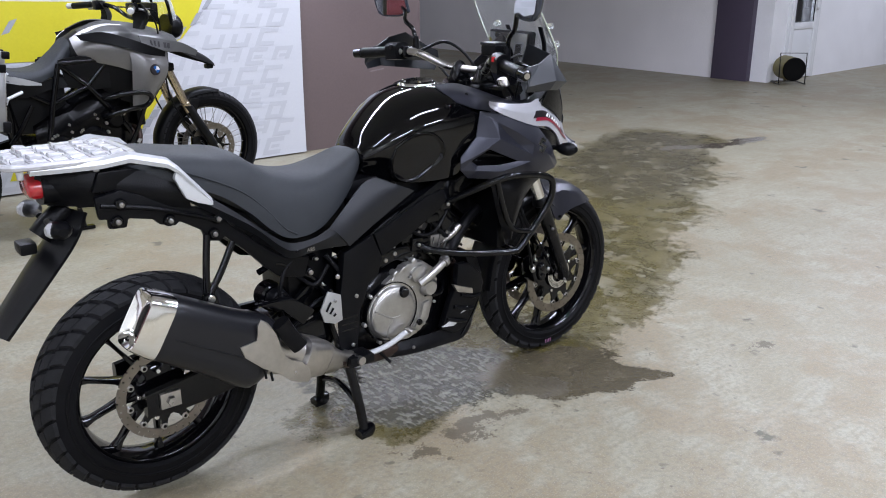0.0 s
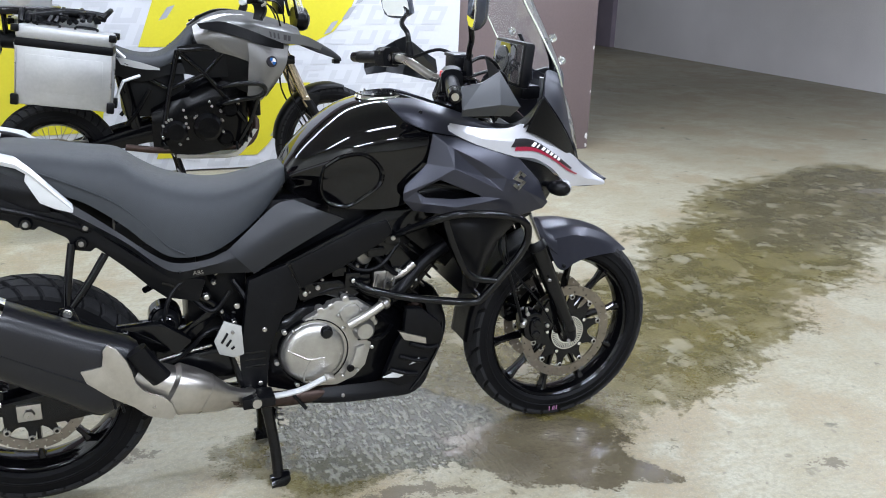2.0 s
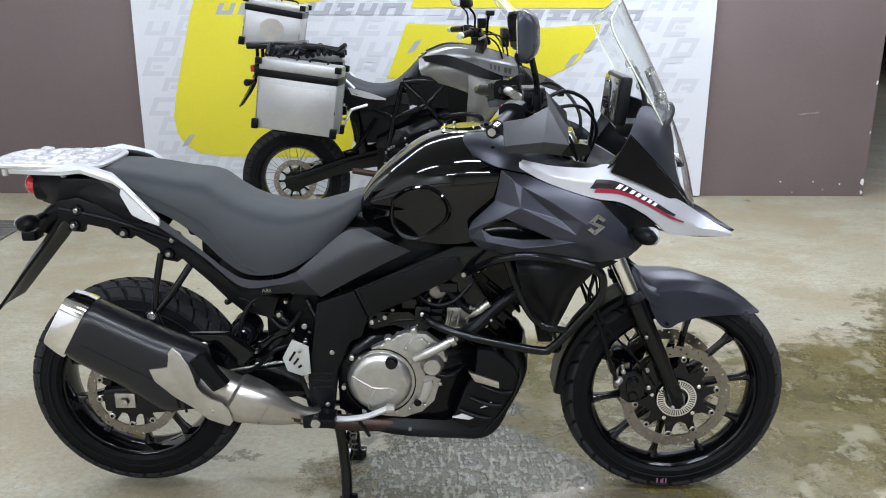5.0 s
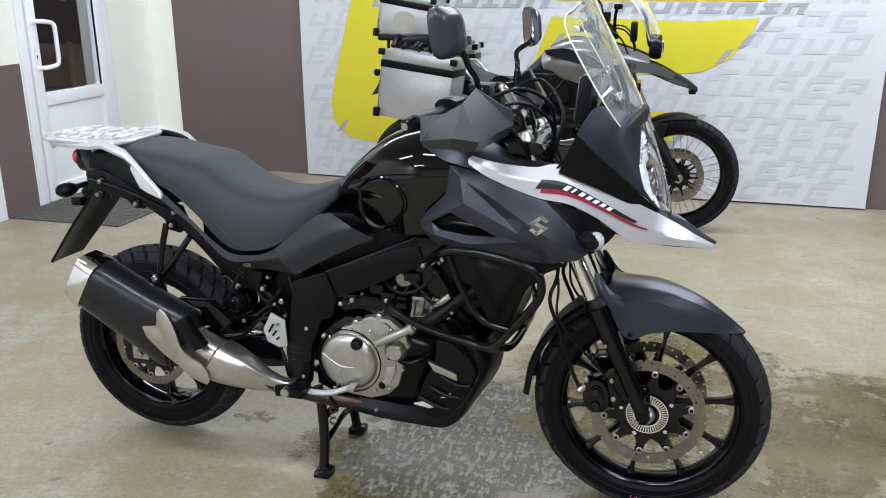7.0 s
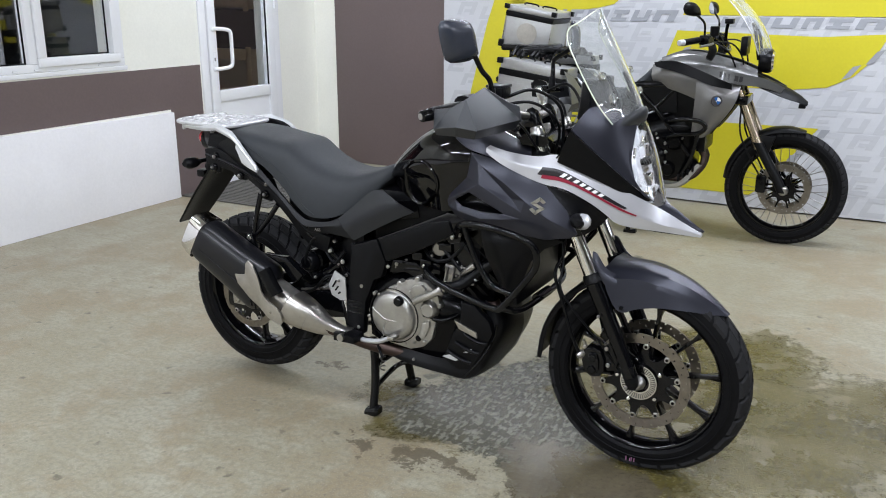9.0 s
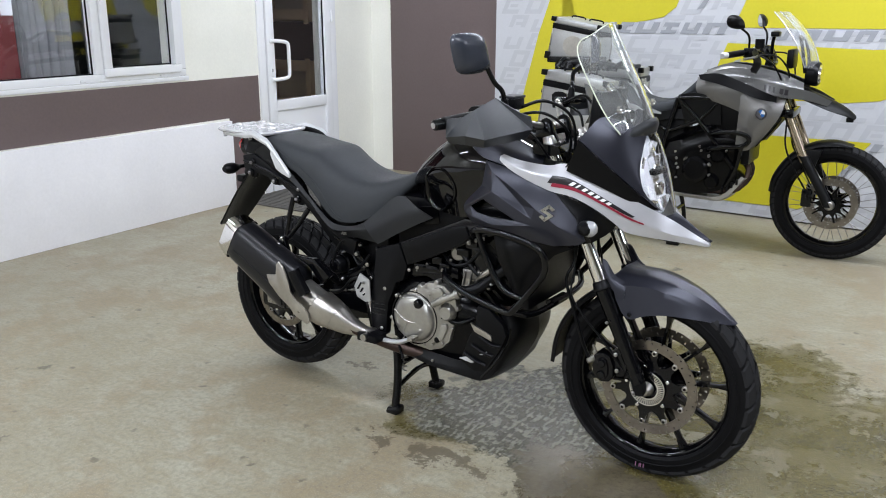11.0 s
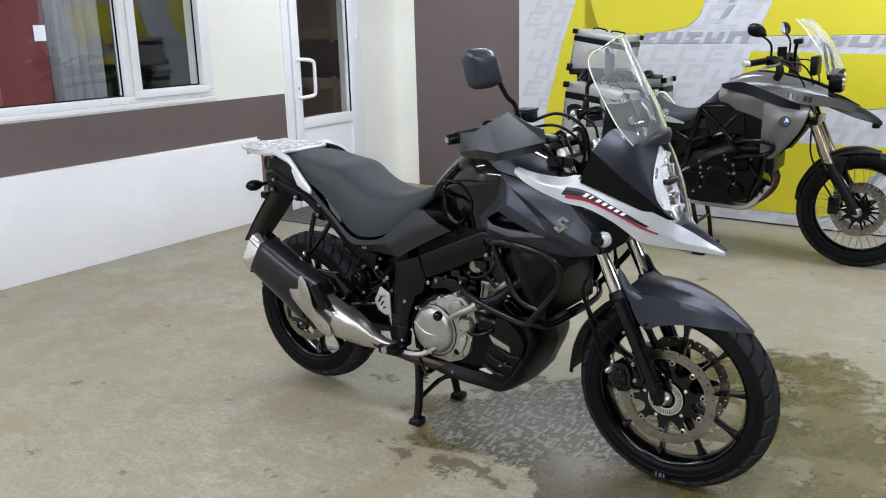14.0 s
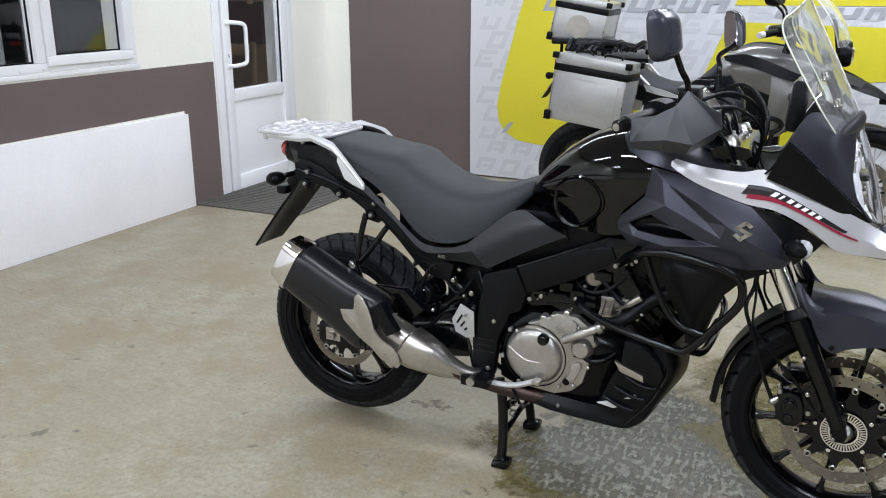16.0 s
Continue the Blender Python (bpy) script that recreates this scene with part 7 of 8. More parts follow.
        W = dict(a=(1.308, 0.196, 0.998), b=(1.348, 0.206, 1.092), c=(1.418, 0.171, 1.023), d=(1.486, 0.123, 0.953), e=(1.550, 0.056, 0.882), f=(1.40, 0.168, 0.958), g=(1.345, 0.190, 0.984), h=(1.470, 0.128, 0.918), k=(1.530, 0.080, 0.886))
        part("cowl_panel", facets({k: S([p], s)[0] for k, p in W.items()}, [w.split() for w in ("a g b", "g c b", "g f c", "f d c", "f h d", "h k d", "k e d")], 0.006, 0.002), M["black"], B, "matte black lower cowl panel")
        K = surf([S([(1.556, 0.050, 0.862), (1.60, 0.030, 0.842), (1.64, 0.018, 0.821), (1.692, 0.003, 0.794)], s), S([(1.576, 0.018, 0.868), (1.61, 0.012, 0.850), (1.646, 0.008, 0.826), (1.695, 0.0, 0.797)], s), S([(1.580, 0.0, 0.872), (1.613, 0, 0.853), (1.648, 0, 0.828), (1.696, 0, 0.798)], s)], 14, 7)
        part("beak_ridge", sheet(K, 0.004, (1.5, 0, 0.7)), M["grey"], B, "dark grey beak ridge")
        # inner fairing panel round the bars
        I = surf([S([(1.20, 0.12, 1.020), (1.30, 0.13, 1.010), (1.36, 0.15, 1.07), (1.40, 0.10, 1.13)], s), S([(1.22, 0.178, 1.006), (1.30, 0.188, 1.008), (1.342, 0.196, 1.080), (1.382, 0.138, 1.148)], s)], 14, 5)
        part("inner_panel", sheet(I, 0.004, (1.3, 0, 0.9)), M["black"], B)
    pair(fairing)

    # headlight: black bowl, reflectors, clear cover
    hl = new("headlight")
    hl.parent = B
    rings = []
    for z, w, x, xe in ((1.116, 0.016, 1.498, 1.487), (1.06, 0.064, 1.522, 1.490), (0.99, 0.092, 1.547, 1.494), (0.93, 0.094, 1.564, 1.508), (0.885, 0.068, 1.575, 1.538), (0.864, 0.030, 1.579, 1.566)):
        rings.append([(xe, -w, z), (x - (x - xe) * 0.32, -w * 0.62, z), (x, 0, z), (x - (x - xe) * 0.32, w * 0.62, z), (xe, w, z)])
    part("lens", sheet(surf(rings, 18, 22), 0.003, (1.4, 0, 1.0)), M["lens"], hl, "clear headlight cover", 60).visible_shadow = False
    part("bowl", sheet(surf([[(p[0] - 0.045 * (1 - abs(p[1]) / 0.11), p[1] * 0.97, p[2]) for p in r] for r in rings], 9, 10, False), 0.004, (1.3, 0, 1.0)), M["reflector"], hl, "faceted bright reflector", 8)
    for z, x in ((1.035, 1.490), (0.945, 1.518)):
        part("bulb", rod((x - 0.02, 0, z), (x + 0.012, 0, z), 0.010, 0.009, 16, 0.003), M["chrome"], hl)
    cell = random.Random(8)
    for r in range(5):
        z = 0.895 + r * 0.040
        xc = 1.552 - 0.29 * (z - 0.895)
        for k in range(4):
            y = (k - 1.5) * 0.036 * (1.0 if r < 4 else 0.6)
            m3 = pose(xc - 0.014 - 0.24 * abs(y), y, z, cell.uniform(-25, 25), cell.uniform(-35, 20), cell.uniform(-30, 30))
            part("reflector_cell", box(-0.004, 0.004, -0.014, 0.014, -0.017, 0.017, 0.002, m3), M["reflector"] if cell.random() < 0.45 else M["chrome"], hl)
    part("reflector_trim", box(1.49, 1.528, -0.05, 0.05, 0.983, 0.997, 0.003), M["engine_black"], hl)

    # windscreen and its mount
    rows = []
    for z, w, x, bow in ((1.142, 0.130, 1.490, 0.046), (1.20, 0.158, 1.462, 0.056), (1.29, 0.158, 1.414, 0.064), (1.365, 0.146, 1.373, 0.066), (1.400, 0.124, 1.355, 0.054), (1.418, 0.084, 1.346, 0.028)):
        rows.append([(x - bow * (abs(f) ** 1.6), w * f, z - 0.035 * abs(f) ** 2) for f in (-1, -0.6, -0.25, 0, 0.25, 0.6, 1)])
    ws = part("windscreen", sheet(surf(rows, 28, 28), 0.0038, (1.2, 0, 1.2)), M["screen"], B, "clear acrylic windscreen", 60)
    ws.visible_shadow = False
    edge = [r[0] for r in rows] + [rows[5][3]] + [r[6] for r in rows[::-1]]
    part("screen_edge", tube(edge, 0.0020, 6, 60), M["edge"], ws, "pale polished screen edge")
    for s in (-1, 1):
        part("screen_mount", hull([[(x, s * y, z), (x + 0.010, s * (y - 0.004), z), (x + 0.008, s * (y - 0.014), z), (x - 0.004, s * (y - 0.012), z)] for x, y, z in ((1.44, 0.07, 1.10), (1.432, 0.082, 1.17), (1.402, 0.088, 1.235))], 10, 8), M["black"], B)
        for z, x, y in ((1.176, 1.432, 0.122), (1.236, 1.398, 0.124)):
            part("screen_bolt", rod((x, s * y, z), (x + 0.016, s * (y + 0.006), z + 0.006), 0.012, 0.010, 14, 0.003), M["screen"], B)
    band = [[(x + 0.006 - bow * abs(f) ** 1.6, w * f, z - 0.035 * f * f) for f in (-1, -0.6, -0.25, 0, 0.25, 0.6, 1)] for z, w, x, bow in ((1.104, 0.080, 1.494, 0.040), (1.126, 0.100, 1.499, 0.042), (1.140, 0.108, 1.496, 0.044), (1.148, 0.108, 1.490, 0.046))]
    part("screen_base", sheet(surf(band, 22, 9), 0.006, (1.3, 0, 1.1)), M["guard"], B, "dark plastic screen mount", 50)
    dm = pose(1.345, 0, 1.160, 0, 6, 0)
    part("dashboard", box(-0.012, 0.020, -0.100, 0.100, -0.062, 0.064, 0.010, dm), M["black"], B, "thin black instrument pod")
    part("dial_glass", box(-0.016, -0.011, -0.092, 0.092, -0.052, 0.055, 0.003, dm), M["dial"], B, "glossy instrument glass")
    part("dial_ring", rod(dm @ Vector((-0.015, 0.028, 0.005)), dm @ Vector((-0.020, 0.028, 0.005)), 0.040, 0.040, 36, 0.002), M["dial"], B)
    part("dash_stay", box(1.36, 1.42, -0.05, 0.05, 1.06, 1.10, 0.01), M["black"], B)

    # ---- handlebar, controls, guards, mirrors ----
    part("handlebar", tube([(1.010, -0.395, 1.137), (1.055, -0.26, 1.150), (1.088, -0.185, 1.150), (1.140, -0.105, 1.112), (1.170, -0.05, 1.103), (1.170, 0.05, 1.103), (1.140, 0.105, 1.112), (1.088, 0.185, 1.150), (1.055, 0.26, 1.150), (1.010, 0.395, 1.137)], 0.0125, 14, 70), M["brushed"], B, "silver tubular handlebar")

    def controls(s):
        d = Vector((0.045, -s * 0.135, 0.013)).normalized()
        p = Vector((1.008, s * 0.402, 1.137))
        part("grip", rod(p + d * 0.004, p + d * 0.128, 0.0185, 0.0175, 20, 0.003), M["black"], B, "black rubber grip")
        part("bar_end", rod(p - d * 0.032, p + d * 0.006, 0.0155, 0.0175, 20, 0.004), M["satin"], B)
        part("bar_end_cap", rod(p - d * 0.034, p - d * 0.030, 0.009, 0.009, 12), M["brushed"], B)
        q = p + d * 0.15
        part("switch_box", hull([[q + d * a + Vector((x, 0, z)) for x, z in ((-0.024, -0.026), (0.026, -0.026), (0.026, 0.024), (-0.024, 0.024))] for a in (-0.022, 0.0, 0.022)], 14, 5), M["black"], B)
        part("switch_button", box(q.x - 0.028, q.x - 0.016, q.y - 0.009, q.y + 0.009, q.z + 0.006, q.z + 0.022, 0.003), M["red_switch"] if s < 0 else M["satin"], B)
        part("lever", tube([q + Vector((0.035, 0, 0.0)), q + Vector((0.055, s * 0.03, -0.003)), q + Vector((0.042, s * 0.09, -0.008)), q + Vector((0.034, s * 0.125, -0.012)), q + Vector((0.028, s * 0.145, -0.012))], (0.009, 0.006), 10, 18), M["satin"], B, "black hand lever")
        part("lever_clamp", box(q.x + 0.0, q.x + 0.05, q.y - s * 0.035 - 0.016, q.y - s * 0.035 + 0.016, q.z - 0.018, q.z + 0.018, 0.006), M["satin"], B)
        # guard: a folded shell before the grip
        H = dict(a=(1.127, 0.305, 1.209), b=(1.122, 0.402, 1.186), c=(1.168, 0.428, 1.106), d=(1.110, 0.440, 1.114), n=(1.172, 0.240, 1.164), e=(1.190, 0.206, 1.150), f=(1.196, 0.204, 1.112), g=(1.152, 0.408, 1.080), j=(1.180, 0.210, 1.084),
                 t=(1.076, 0.402, 1.160), h=(1.024, 0.402, 1.152), i=(1.026, 0.412, 1.100), k=(1.030, 0.400, 1.082), l=(1.102, 0.424, 1.086))
        shell = facets({q2: S([w2], s)[0] for q2, w2 in H.items()}, [w.split() for w in ("a b c", "a c f", "a f e n", "b d c", "d l g c", "c g j f", "h i d t", "t d b", "i k l d")], 0.005, 0.0035)
        part("hand_guard", shell, M["guard"], B, "dark folded plastic hand guard", 25)
        # mirror on a bent stem
        base = Vector((1.115, s * 0.225, 1.165))
        mc = Vector((1.07, -0.352, 1.335)) if s < 0 else Vector((1.118, 0.372, 1.316))
        part("mirror_stem", tube([base, base + Vector((-0.003, s * 0.012, 0.055)), base + Vector((-0.012, s * 0.045, 0.085)), mc + Vector((0.018, -s * 0.055, -0.035)), mc + Vector((0.012, -s * 0.01, 0))], 0.0075, 10, 22), M["satin"], B, "bent black mirror stem")
        part("stem_boot", rod(base - Vector((0, 0, 0.012)), base + Vector((-0.001, s * 0.002, 0.035)), 0.013, 0.010, 16, 0.003), M["black"], B)
        turn = Matrix.Rotation(radians(25 if s > 0 else -15), 4, "Z")
        rings = []
        for dx, k in ((0.031, 0.40), (0.025, 0.72), (0.011, 0.95), (0.0, 1.0), (-0.003, 0.97)):
            ring_pts = []
            for y, z in ((-0.068, -0.040), (-0.034, -0.056), (0.030, -0.057), (0.052, -0.036), (0.070, 0.040), (0.050, 0.056), (-0.022, 0.054), (-0.048, 0.030)):
                ring_pts.append(mc + turn @ Vector((dx, s * y * k * 1.10, z * k)))
            rings.append(ring_pts)
        mh = part("mirror_housing", hull(rings, 24, 12), M["housing"], B, "rounded dark mirror housing")
        gl = bmesh.new()
        v = [gl.verts.new(mc + turn @ Vector((-0.0062, s * y * 0.99, z * 0.90))) for y, z in ((-0.068, -0.040), (-0.034, -0.056), (0.030, -0.057), (0.052, -0.036), (0.070, 0.040), (0.050, 0.056), (-0.022, 0.054), (-0.048, 0.030))]
        gl.faces.new(v)
        ret = bmesh.ops.extrude_face_region(gl, geom=gl.faces[:])
        bmesh.ops.translate(gl, vec=turn @ Vector((0.003, 0, 0)), verts=[q2 for q2 in ret["geom"] if isinstance(q2, bmesh.types.BMVert)])
        part("mirror_glass", gl, M["mirror"], mh, "mirror glass")
        for k in range(2):
            a = mc + turn @ Vector((0.0245, -s * 0.012, -0.014 - 0.016 * k))
            b = mc + turn @ Vector((0.0235, s * 0.03, -0.012 - 0.016 * k))
            part("housing_mark", tube([a, b], 0.0045, 6, 2), M["black_ink"], mh)
    pair(controls)
    part("fluid_reservoir", box(1.085, 1.135, -0.205, -0.140, 1.165, 1.198, 0.006), M["black"], B)
    part("reservoir_lid", box(1.083, 1.137, -0.207, -0.138, 1.197, 1.206, 0.003), M["panel"], B, "dark grey reservoir lid")
    for pts, r in (([(1.12, -0.16, 1.165), (1.20, -0.13, 1.19), (1.27, -0.09, 1.14), (1.27, -0.06, 1.02), (1.24, -0.05, 0.95)], 0.005), ([(1.10, -0.20, 1.14), (1.22, -0.18, 1.16), (1.28, -0.12, 1.09), (1.25, -0.08, 0.98)], 0.0045), ([(1.10, -0.22, 1.15), (1.19, -0.20, 1.10), (1.23, -0.15, 1.02)], 0.004),
                   ([(1.10, 0.20, 1.15), (1.20, 0.16, 1.18), (1.27, 0.10, 1.10), (1.25, 0.06, 0.98)], 0.005), ([(1.10, 0.23, 1.14), (1.17, 0.19, 1.11), (1.22, 0.12, 1.02)], 0.0045)):
        part("cable", tube(pts, r, 8, 26), M["black"], B)
    part("ignition_lock", rod((1.145, 0, 1.045), (1.14, 0, 1.075), 0.022, 0.02, 18, 0.003), M["satin"], B)
    part("steering_nut", rod((1.19, 0, 1.055), (1.185, 0, 1.075), 0.018, 0.018, 6, 0.002), M["brushed"], B)

    # ---- crash bars ----
    def bars(s):
        main = S([(0.950, 0.135, 0.715), (0.985, 0.195, 0.750), (1.035, 0.262, 0.792), (1.10, 0.282, 0.806), (1.20, 0.285, 0.795), (1.265, 0.283, 0.775), (1.288, 0.278, 0.745), (1.283, 0.272, 0.695), (1.235, 0.266, 0.628), (1.175, 0.256, 0.555), (1.150, 0.250, 0.540), (1.08, 0.235, 0.545), (0.96, 0.205, 0.560), (0.87, 0.170, 0.580), (0.835, 0.130, 0.598)], s)
        g = part("crash_bar", tube(main, 0.0110, 12, 80), M["satin"], B, "black tubular crash bar")
        part("cross_tube", tube(S([(1.045, 0.268, 0.803), (1.075, 0.262, 0.72), (1.112, 0.256, 0.645), (1.150, 0.258, 0.612), (1.208, 0.262, 0.600)], s), 0.0095, 10, 22), M["satin"], g)
        for x, y, z in ((0.948, 0.136, 0.713), (0.835, 0.132, 0.598)):
            part("bar_tab", plate([(x - 0.022, z - 0.02), (x + 0.02, z - 0.018), (x + 0.022, z + 0.018), (x - 0.018, z + 0.02)], s * (y - 0.006), s * (y + 0.003), 0.002), M["satin"], g)
        bolt(g, (0.835, s * 0.140, 0.598), 0.008, s, M["brushed"])
    pair(bars)
    part("crash_bar_tie", tube([(1.165, -0.253, 0.548), (1.20, -0.16, 0.520), (1.20, 0.16, 0.520), (1.165, 0.253, 0.548)], 0.011, 10, 20), M["satin"], B)
    part("tie_clamp", rod((1.198, -0.05, 0.520), (1.202, 0.05, 0.520), 0.016, 0.016, 12, 0.003), M["satin"], B)
    return B


touring_bike(pose(0, 0.01, 0, 0, 0, -1.3))


# ---- the grey adventure motorcycle with aluminium cases ----
def wire_wheel(parent, name, c, R, half, rim_r, discs, disc_r, blocks, rows):
    w = new(name)
    w.parent = parent
    w.location = c
    o = (0, 0, 0)
    part("tyre", tyre_bm(o, R, half, rim_r + 0.010, 60), M["tyre"], w, "treaded black tyre")
    tread(w, R, half, rim_r + 0.010, blocks, rows)
    rw = half * 0.62
    part("rim", lathe([(rim_r + 0.012, -rw), (rim_r - 0.008, -rw + 0.008), (rim_r - 0.016, 0), (rim_r - 0.008, rw - 0.008), (rim_r + 0.012, rw), (rim_r - 0.012, rw + 0.001), (rim_r - 0.026, rw * 0.4), (rim_r - 0.026, -rw * 0.4), (rim_r - 0.012, -rw - 0.001)], o, 60), M["rim"], w)
    part("hub", lathe([(0.012, -0.06), (0.04, -0.06), (0.045, -0.04), (0.03, -0.02), (0.03, 0.02), (0.045, 0.04), (0.04, 0.06), (0.012, 0.06)], o, 28), M["satin"], w)
    for k in range(36):
        a = 2 * math.pi * k / 36
        s = 1 if k % 2 else -1
        b = a + (0.55 if (k // 2) % 2 else -0.55)
        part("spoke", rod((0.042 * math.cos(b), s * 0.045, 0.042 * math.sin(b)), ((rim_r - 0.022) * math.cos(a), s * 0.012, (rim_r - 0.022) * math.sin(a)), 0.0022, 0.0022, 6), M["spring"], w)
    for y in discs:
        part("brake_disc", disc_bm(o, y, disc_r * 0.74, disc_r, 0.0045, 120), M["disc"], w, "drilled steel brake disc")
        star = []
        for k in range(10):
            a = 2 * math.pi * k / 10
            d, q = Vector((math.cos(a), 0, math.sin(a))), Vector((-math.sin(a), 0, math.cos(a)))
            star += [d * 0.060 - q * 0.0165, d * disc_r * 0.52 - q * 0.006, d * disc_r * 0.77 - q * 0.005, d * disc_r * 0.77 + q * 0.005, d * disc_r * 0.52 + q * 0.005, d * 0.060 + q * 0.0165]
        bm = plate([(p.x, p.z) for p in star], y - 0.003, y + 0.003, 0)
        part("disc_carrier", bm, M["satin"], w)
    part("axle_nut", rod((0, -0.10, 0), (0, -0.125, 0), 0.018, 0.016, 18, 0.003), M["brushed"], w)
    return w


def case_box(parent, name, x0, x1, y0, y1, z0, z1, lid, label):
    """A ribbed aluminium luggage case with black corners and clasps."""
    c = part(name, box(x0, x1, y0, y1, z0, z1 - lid, 0.012), M["alu"], parent, label)
    part("lid", box(x0 - 0.002, x1 + 0.002, y0 - 0.002, y1 + 0.002, z1 - lid + 0.022, z1, 0.014), M["alu"], c, "aluminium case lid")
    part("lid_band", box(x0 - 0.005, x1 + 0.005, y0 - 0.005, y1 + 0.005, z1 - lid - 0.016, z1 - lid + 0.024, 0.006), M["black"], c, "black plastic lid band")
    for x in (x0, x1):
        for y in (y0, y1):
            for z, h in ((z0, 0.05), (z1 - 0.03, 0.032)):
                part("corner_cap", box(x - 0.020 if x == x0 else x - 0.016, x + 0.016 if x == x0 else x + 0.020, y - 0.020 if y == y0 else y - 0.016, y + 0.016 if y == y0 else y + 0.020, z - 0.004, z + h, 0.007), M["black"], c, "black plastic corner")
            part("edge_strip", box(x - 0.003, x + 0.003, y - 0.003, y + 0.003, z0 + 0.05, z1 - lid - 0.016, 0.002), M["brushed"], c)
    yo = y0 if abs(y0) > abs(y1) else y1
    s = -1 if yo == y0 else 1
    part("embossed_panel", box(x0 + 0.04, x1 - 0.04, yo - 0.001, yo + s * 0.003, z0 + 0.07, z1 - lid - 0.05, 0.002), M["alu"], c)
    for x in (x0 + (x1 - x0) * 0.3, x0 + (x1 - x0) * 0.7):
        part("lid_handle", tube([(x - 0.05, (y0 + y1) / 2, z1 - 0.004), (x - 0.045, (y0 + y1) / 2, z1 + 0.014), (x + 0.045, (y0 + y1) / 2, z1 + 0.014), (x + 0.05, (y0 + y1) / 2, z1 - 0.004)], 0.006, 8, 12), M["black"], c)
    return c


def adventure_bike(m):
    B = thing("adventure_motorcycle", m, "warm grey adventure motorcycle with aluminium cases before the banner", "motorcycle")
    FA, RA = (1.575, 0, 0.345), (0, 0, 0.33)
    wire_wheel(B, "front_wheel", FA, 0.342, 0.046, 0.267, (-0.062, 0.062), 0.15, 52, [(-0.040, -0.014, 0), (-0.011, 0.011, 1), (0.014, 0.040, 0)])
    wire_wheel(B, "rear_wheel", RA, 0.322, 0.072, 0.216, (-0.08,), 0.13, 44, [(-0.066, -0.036, 0), (-0.03, -0.002, 1), (0.002, 0.03, 0), (0.036, 0.066, 1)])

    def fork(s):
        y = s * 0.100
        f = part("fork_leg", rod((1.395, y, 0.635), (1.225, y, 1.02), 0.0255, 0.0255, 22, 0.003), M["gold"], B, "gold upper fork tube")
        part("fork_collar", rod((1.415, y, 0.590), (1.390, y, 0.645), 0.028, 0.028, 22, 0.003), M["gold"], f)
        part("slider_guard", hull([[(x + a, y + s * b, z) for a, b in ((-0.026, -0.02), (0.022, -0.02), (0.03, 0.012), (0.0, 0.034), (-0.03, 0.018))] for x, z in ((1.405, 0.625), (1.46, 0.53), (1.53, 0.415), (1.572, 0.335))], 16, 10), M["gs_dark"], f, "dark plastic fork guard")
        part("axle_clamp", rod((1.575, s * 0.09, 0.345), (1.575, s * 0.128, 0.345), 0.030, 0.026, 18, 0.004), M["brushed"], f)
        c = part("front_caliper", box(1.415, 1.475, s * 0.075, s * 0.108, 0.32, 0.43, 0.014), M["satin"], B, "black brake caliper")
        part("brake_hose", tube(S([(1.43, 0.10, 0.43), (1.36, 0.12, 0.55), (1.30, 0.11, 0.68), (1.29, 0.08, 0.85)], s), 0.0055, 8, 18), M["black"], c)
    pair(fork)
    part("triple_clamp", box(1.24, 1.33, -0.135, 0.135, 0.84, 0.89, 0.012), M["satin"], B)
    part("top_yoke", box(1.17, 1.26, -0.135, 0.135, 1.02, 1.055, 0.012), M["satin"], B)

    def arc(ang, r, y):
        return (FA[0] + r * math.cos(radians(ang)), y, FA[2] + r * math.sin(radians(ang)))
    rows = []
    for y, dr in ((-0.062, -0.022), (-0.054, -0.004), (-0.03, 0.008), (0, 0.012), (0.03, 0.008), (0.054, -0.004), (0.062, -0.022)):
        rows.append([arc(76, 0.356 + dr * 0.4, y * 0.7), arc(92, 0.362 + dr, y * 0.95), arc(112, 0.366 + dr, y), arc(135, 0.362 + dr, y), arc(158, 0.358 + dr, y * 0.9), arc(174, 0.352 + dr, y * 0.8)])
    part("front_mudguard", sheet(surf(rows, 26, 19), 0.003, (FA[0], 0, FA[2])), M["gs_dark"], B, "dark plastic front mudguard")
    part("mudguard_stay", plate([(1.39, 0.66), (1.50, 0.66), (1.47, 0.56), (1.42, 0.54)], -0.085, -0.06, 0.005), M["gs_dark"], B)

    # engine and frame
    e = part("engine", hull([[(0.50, y, z) for y, z in ((-0.12, 0.38), (-0.12, 0.60), (0.12, 0.60), (0.12, 0.38))], [(0.68, y, z) for y, z in ((-0.15, 0.34), (-0.15, 0.68), (0.15, 0.68), (0.15, 0.34))], [(0.90, y, z) for y, z in ((-0.14, 0.36), (-0.14, 0.76), (0.14, 0.76), (0.14, 0.36))], [(1.04, y, z) for y, z in ((-0.11, 0.42), (-0.11, 0.74), (0.11, 0.74), (0.11, 0.42))]], 20, 10), M["engine_black"], B, "black parallel-twin engine")
    for x, z, r, d in ((0.80, 0.50, 0.085, 0.05), (0.62, 0.48, 0.07, 0.04), (0.93, 0.60, 0.05, 0.04), (0.90, 0.43, 0.045, 0.035)):
        part("engine_cover", lathe([(0.001, -0.15 - d), (r * 0.7, -0.15 - d), (r * 0.92, -0.15 - d * 0.7), (r, -0.145), (0.001, -0.14)], (x, 0, z), 32, False), M["engine_black"], e)
    rng = random.Random(7)
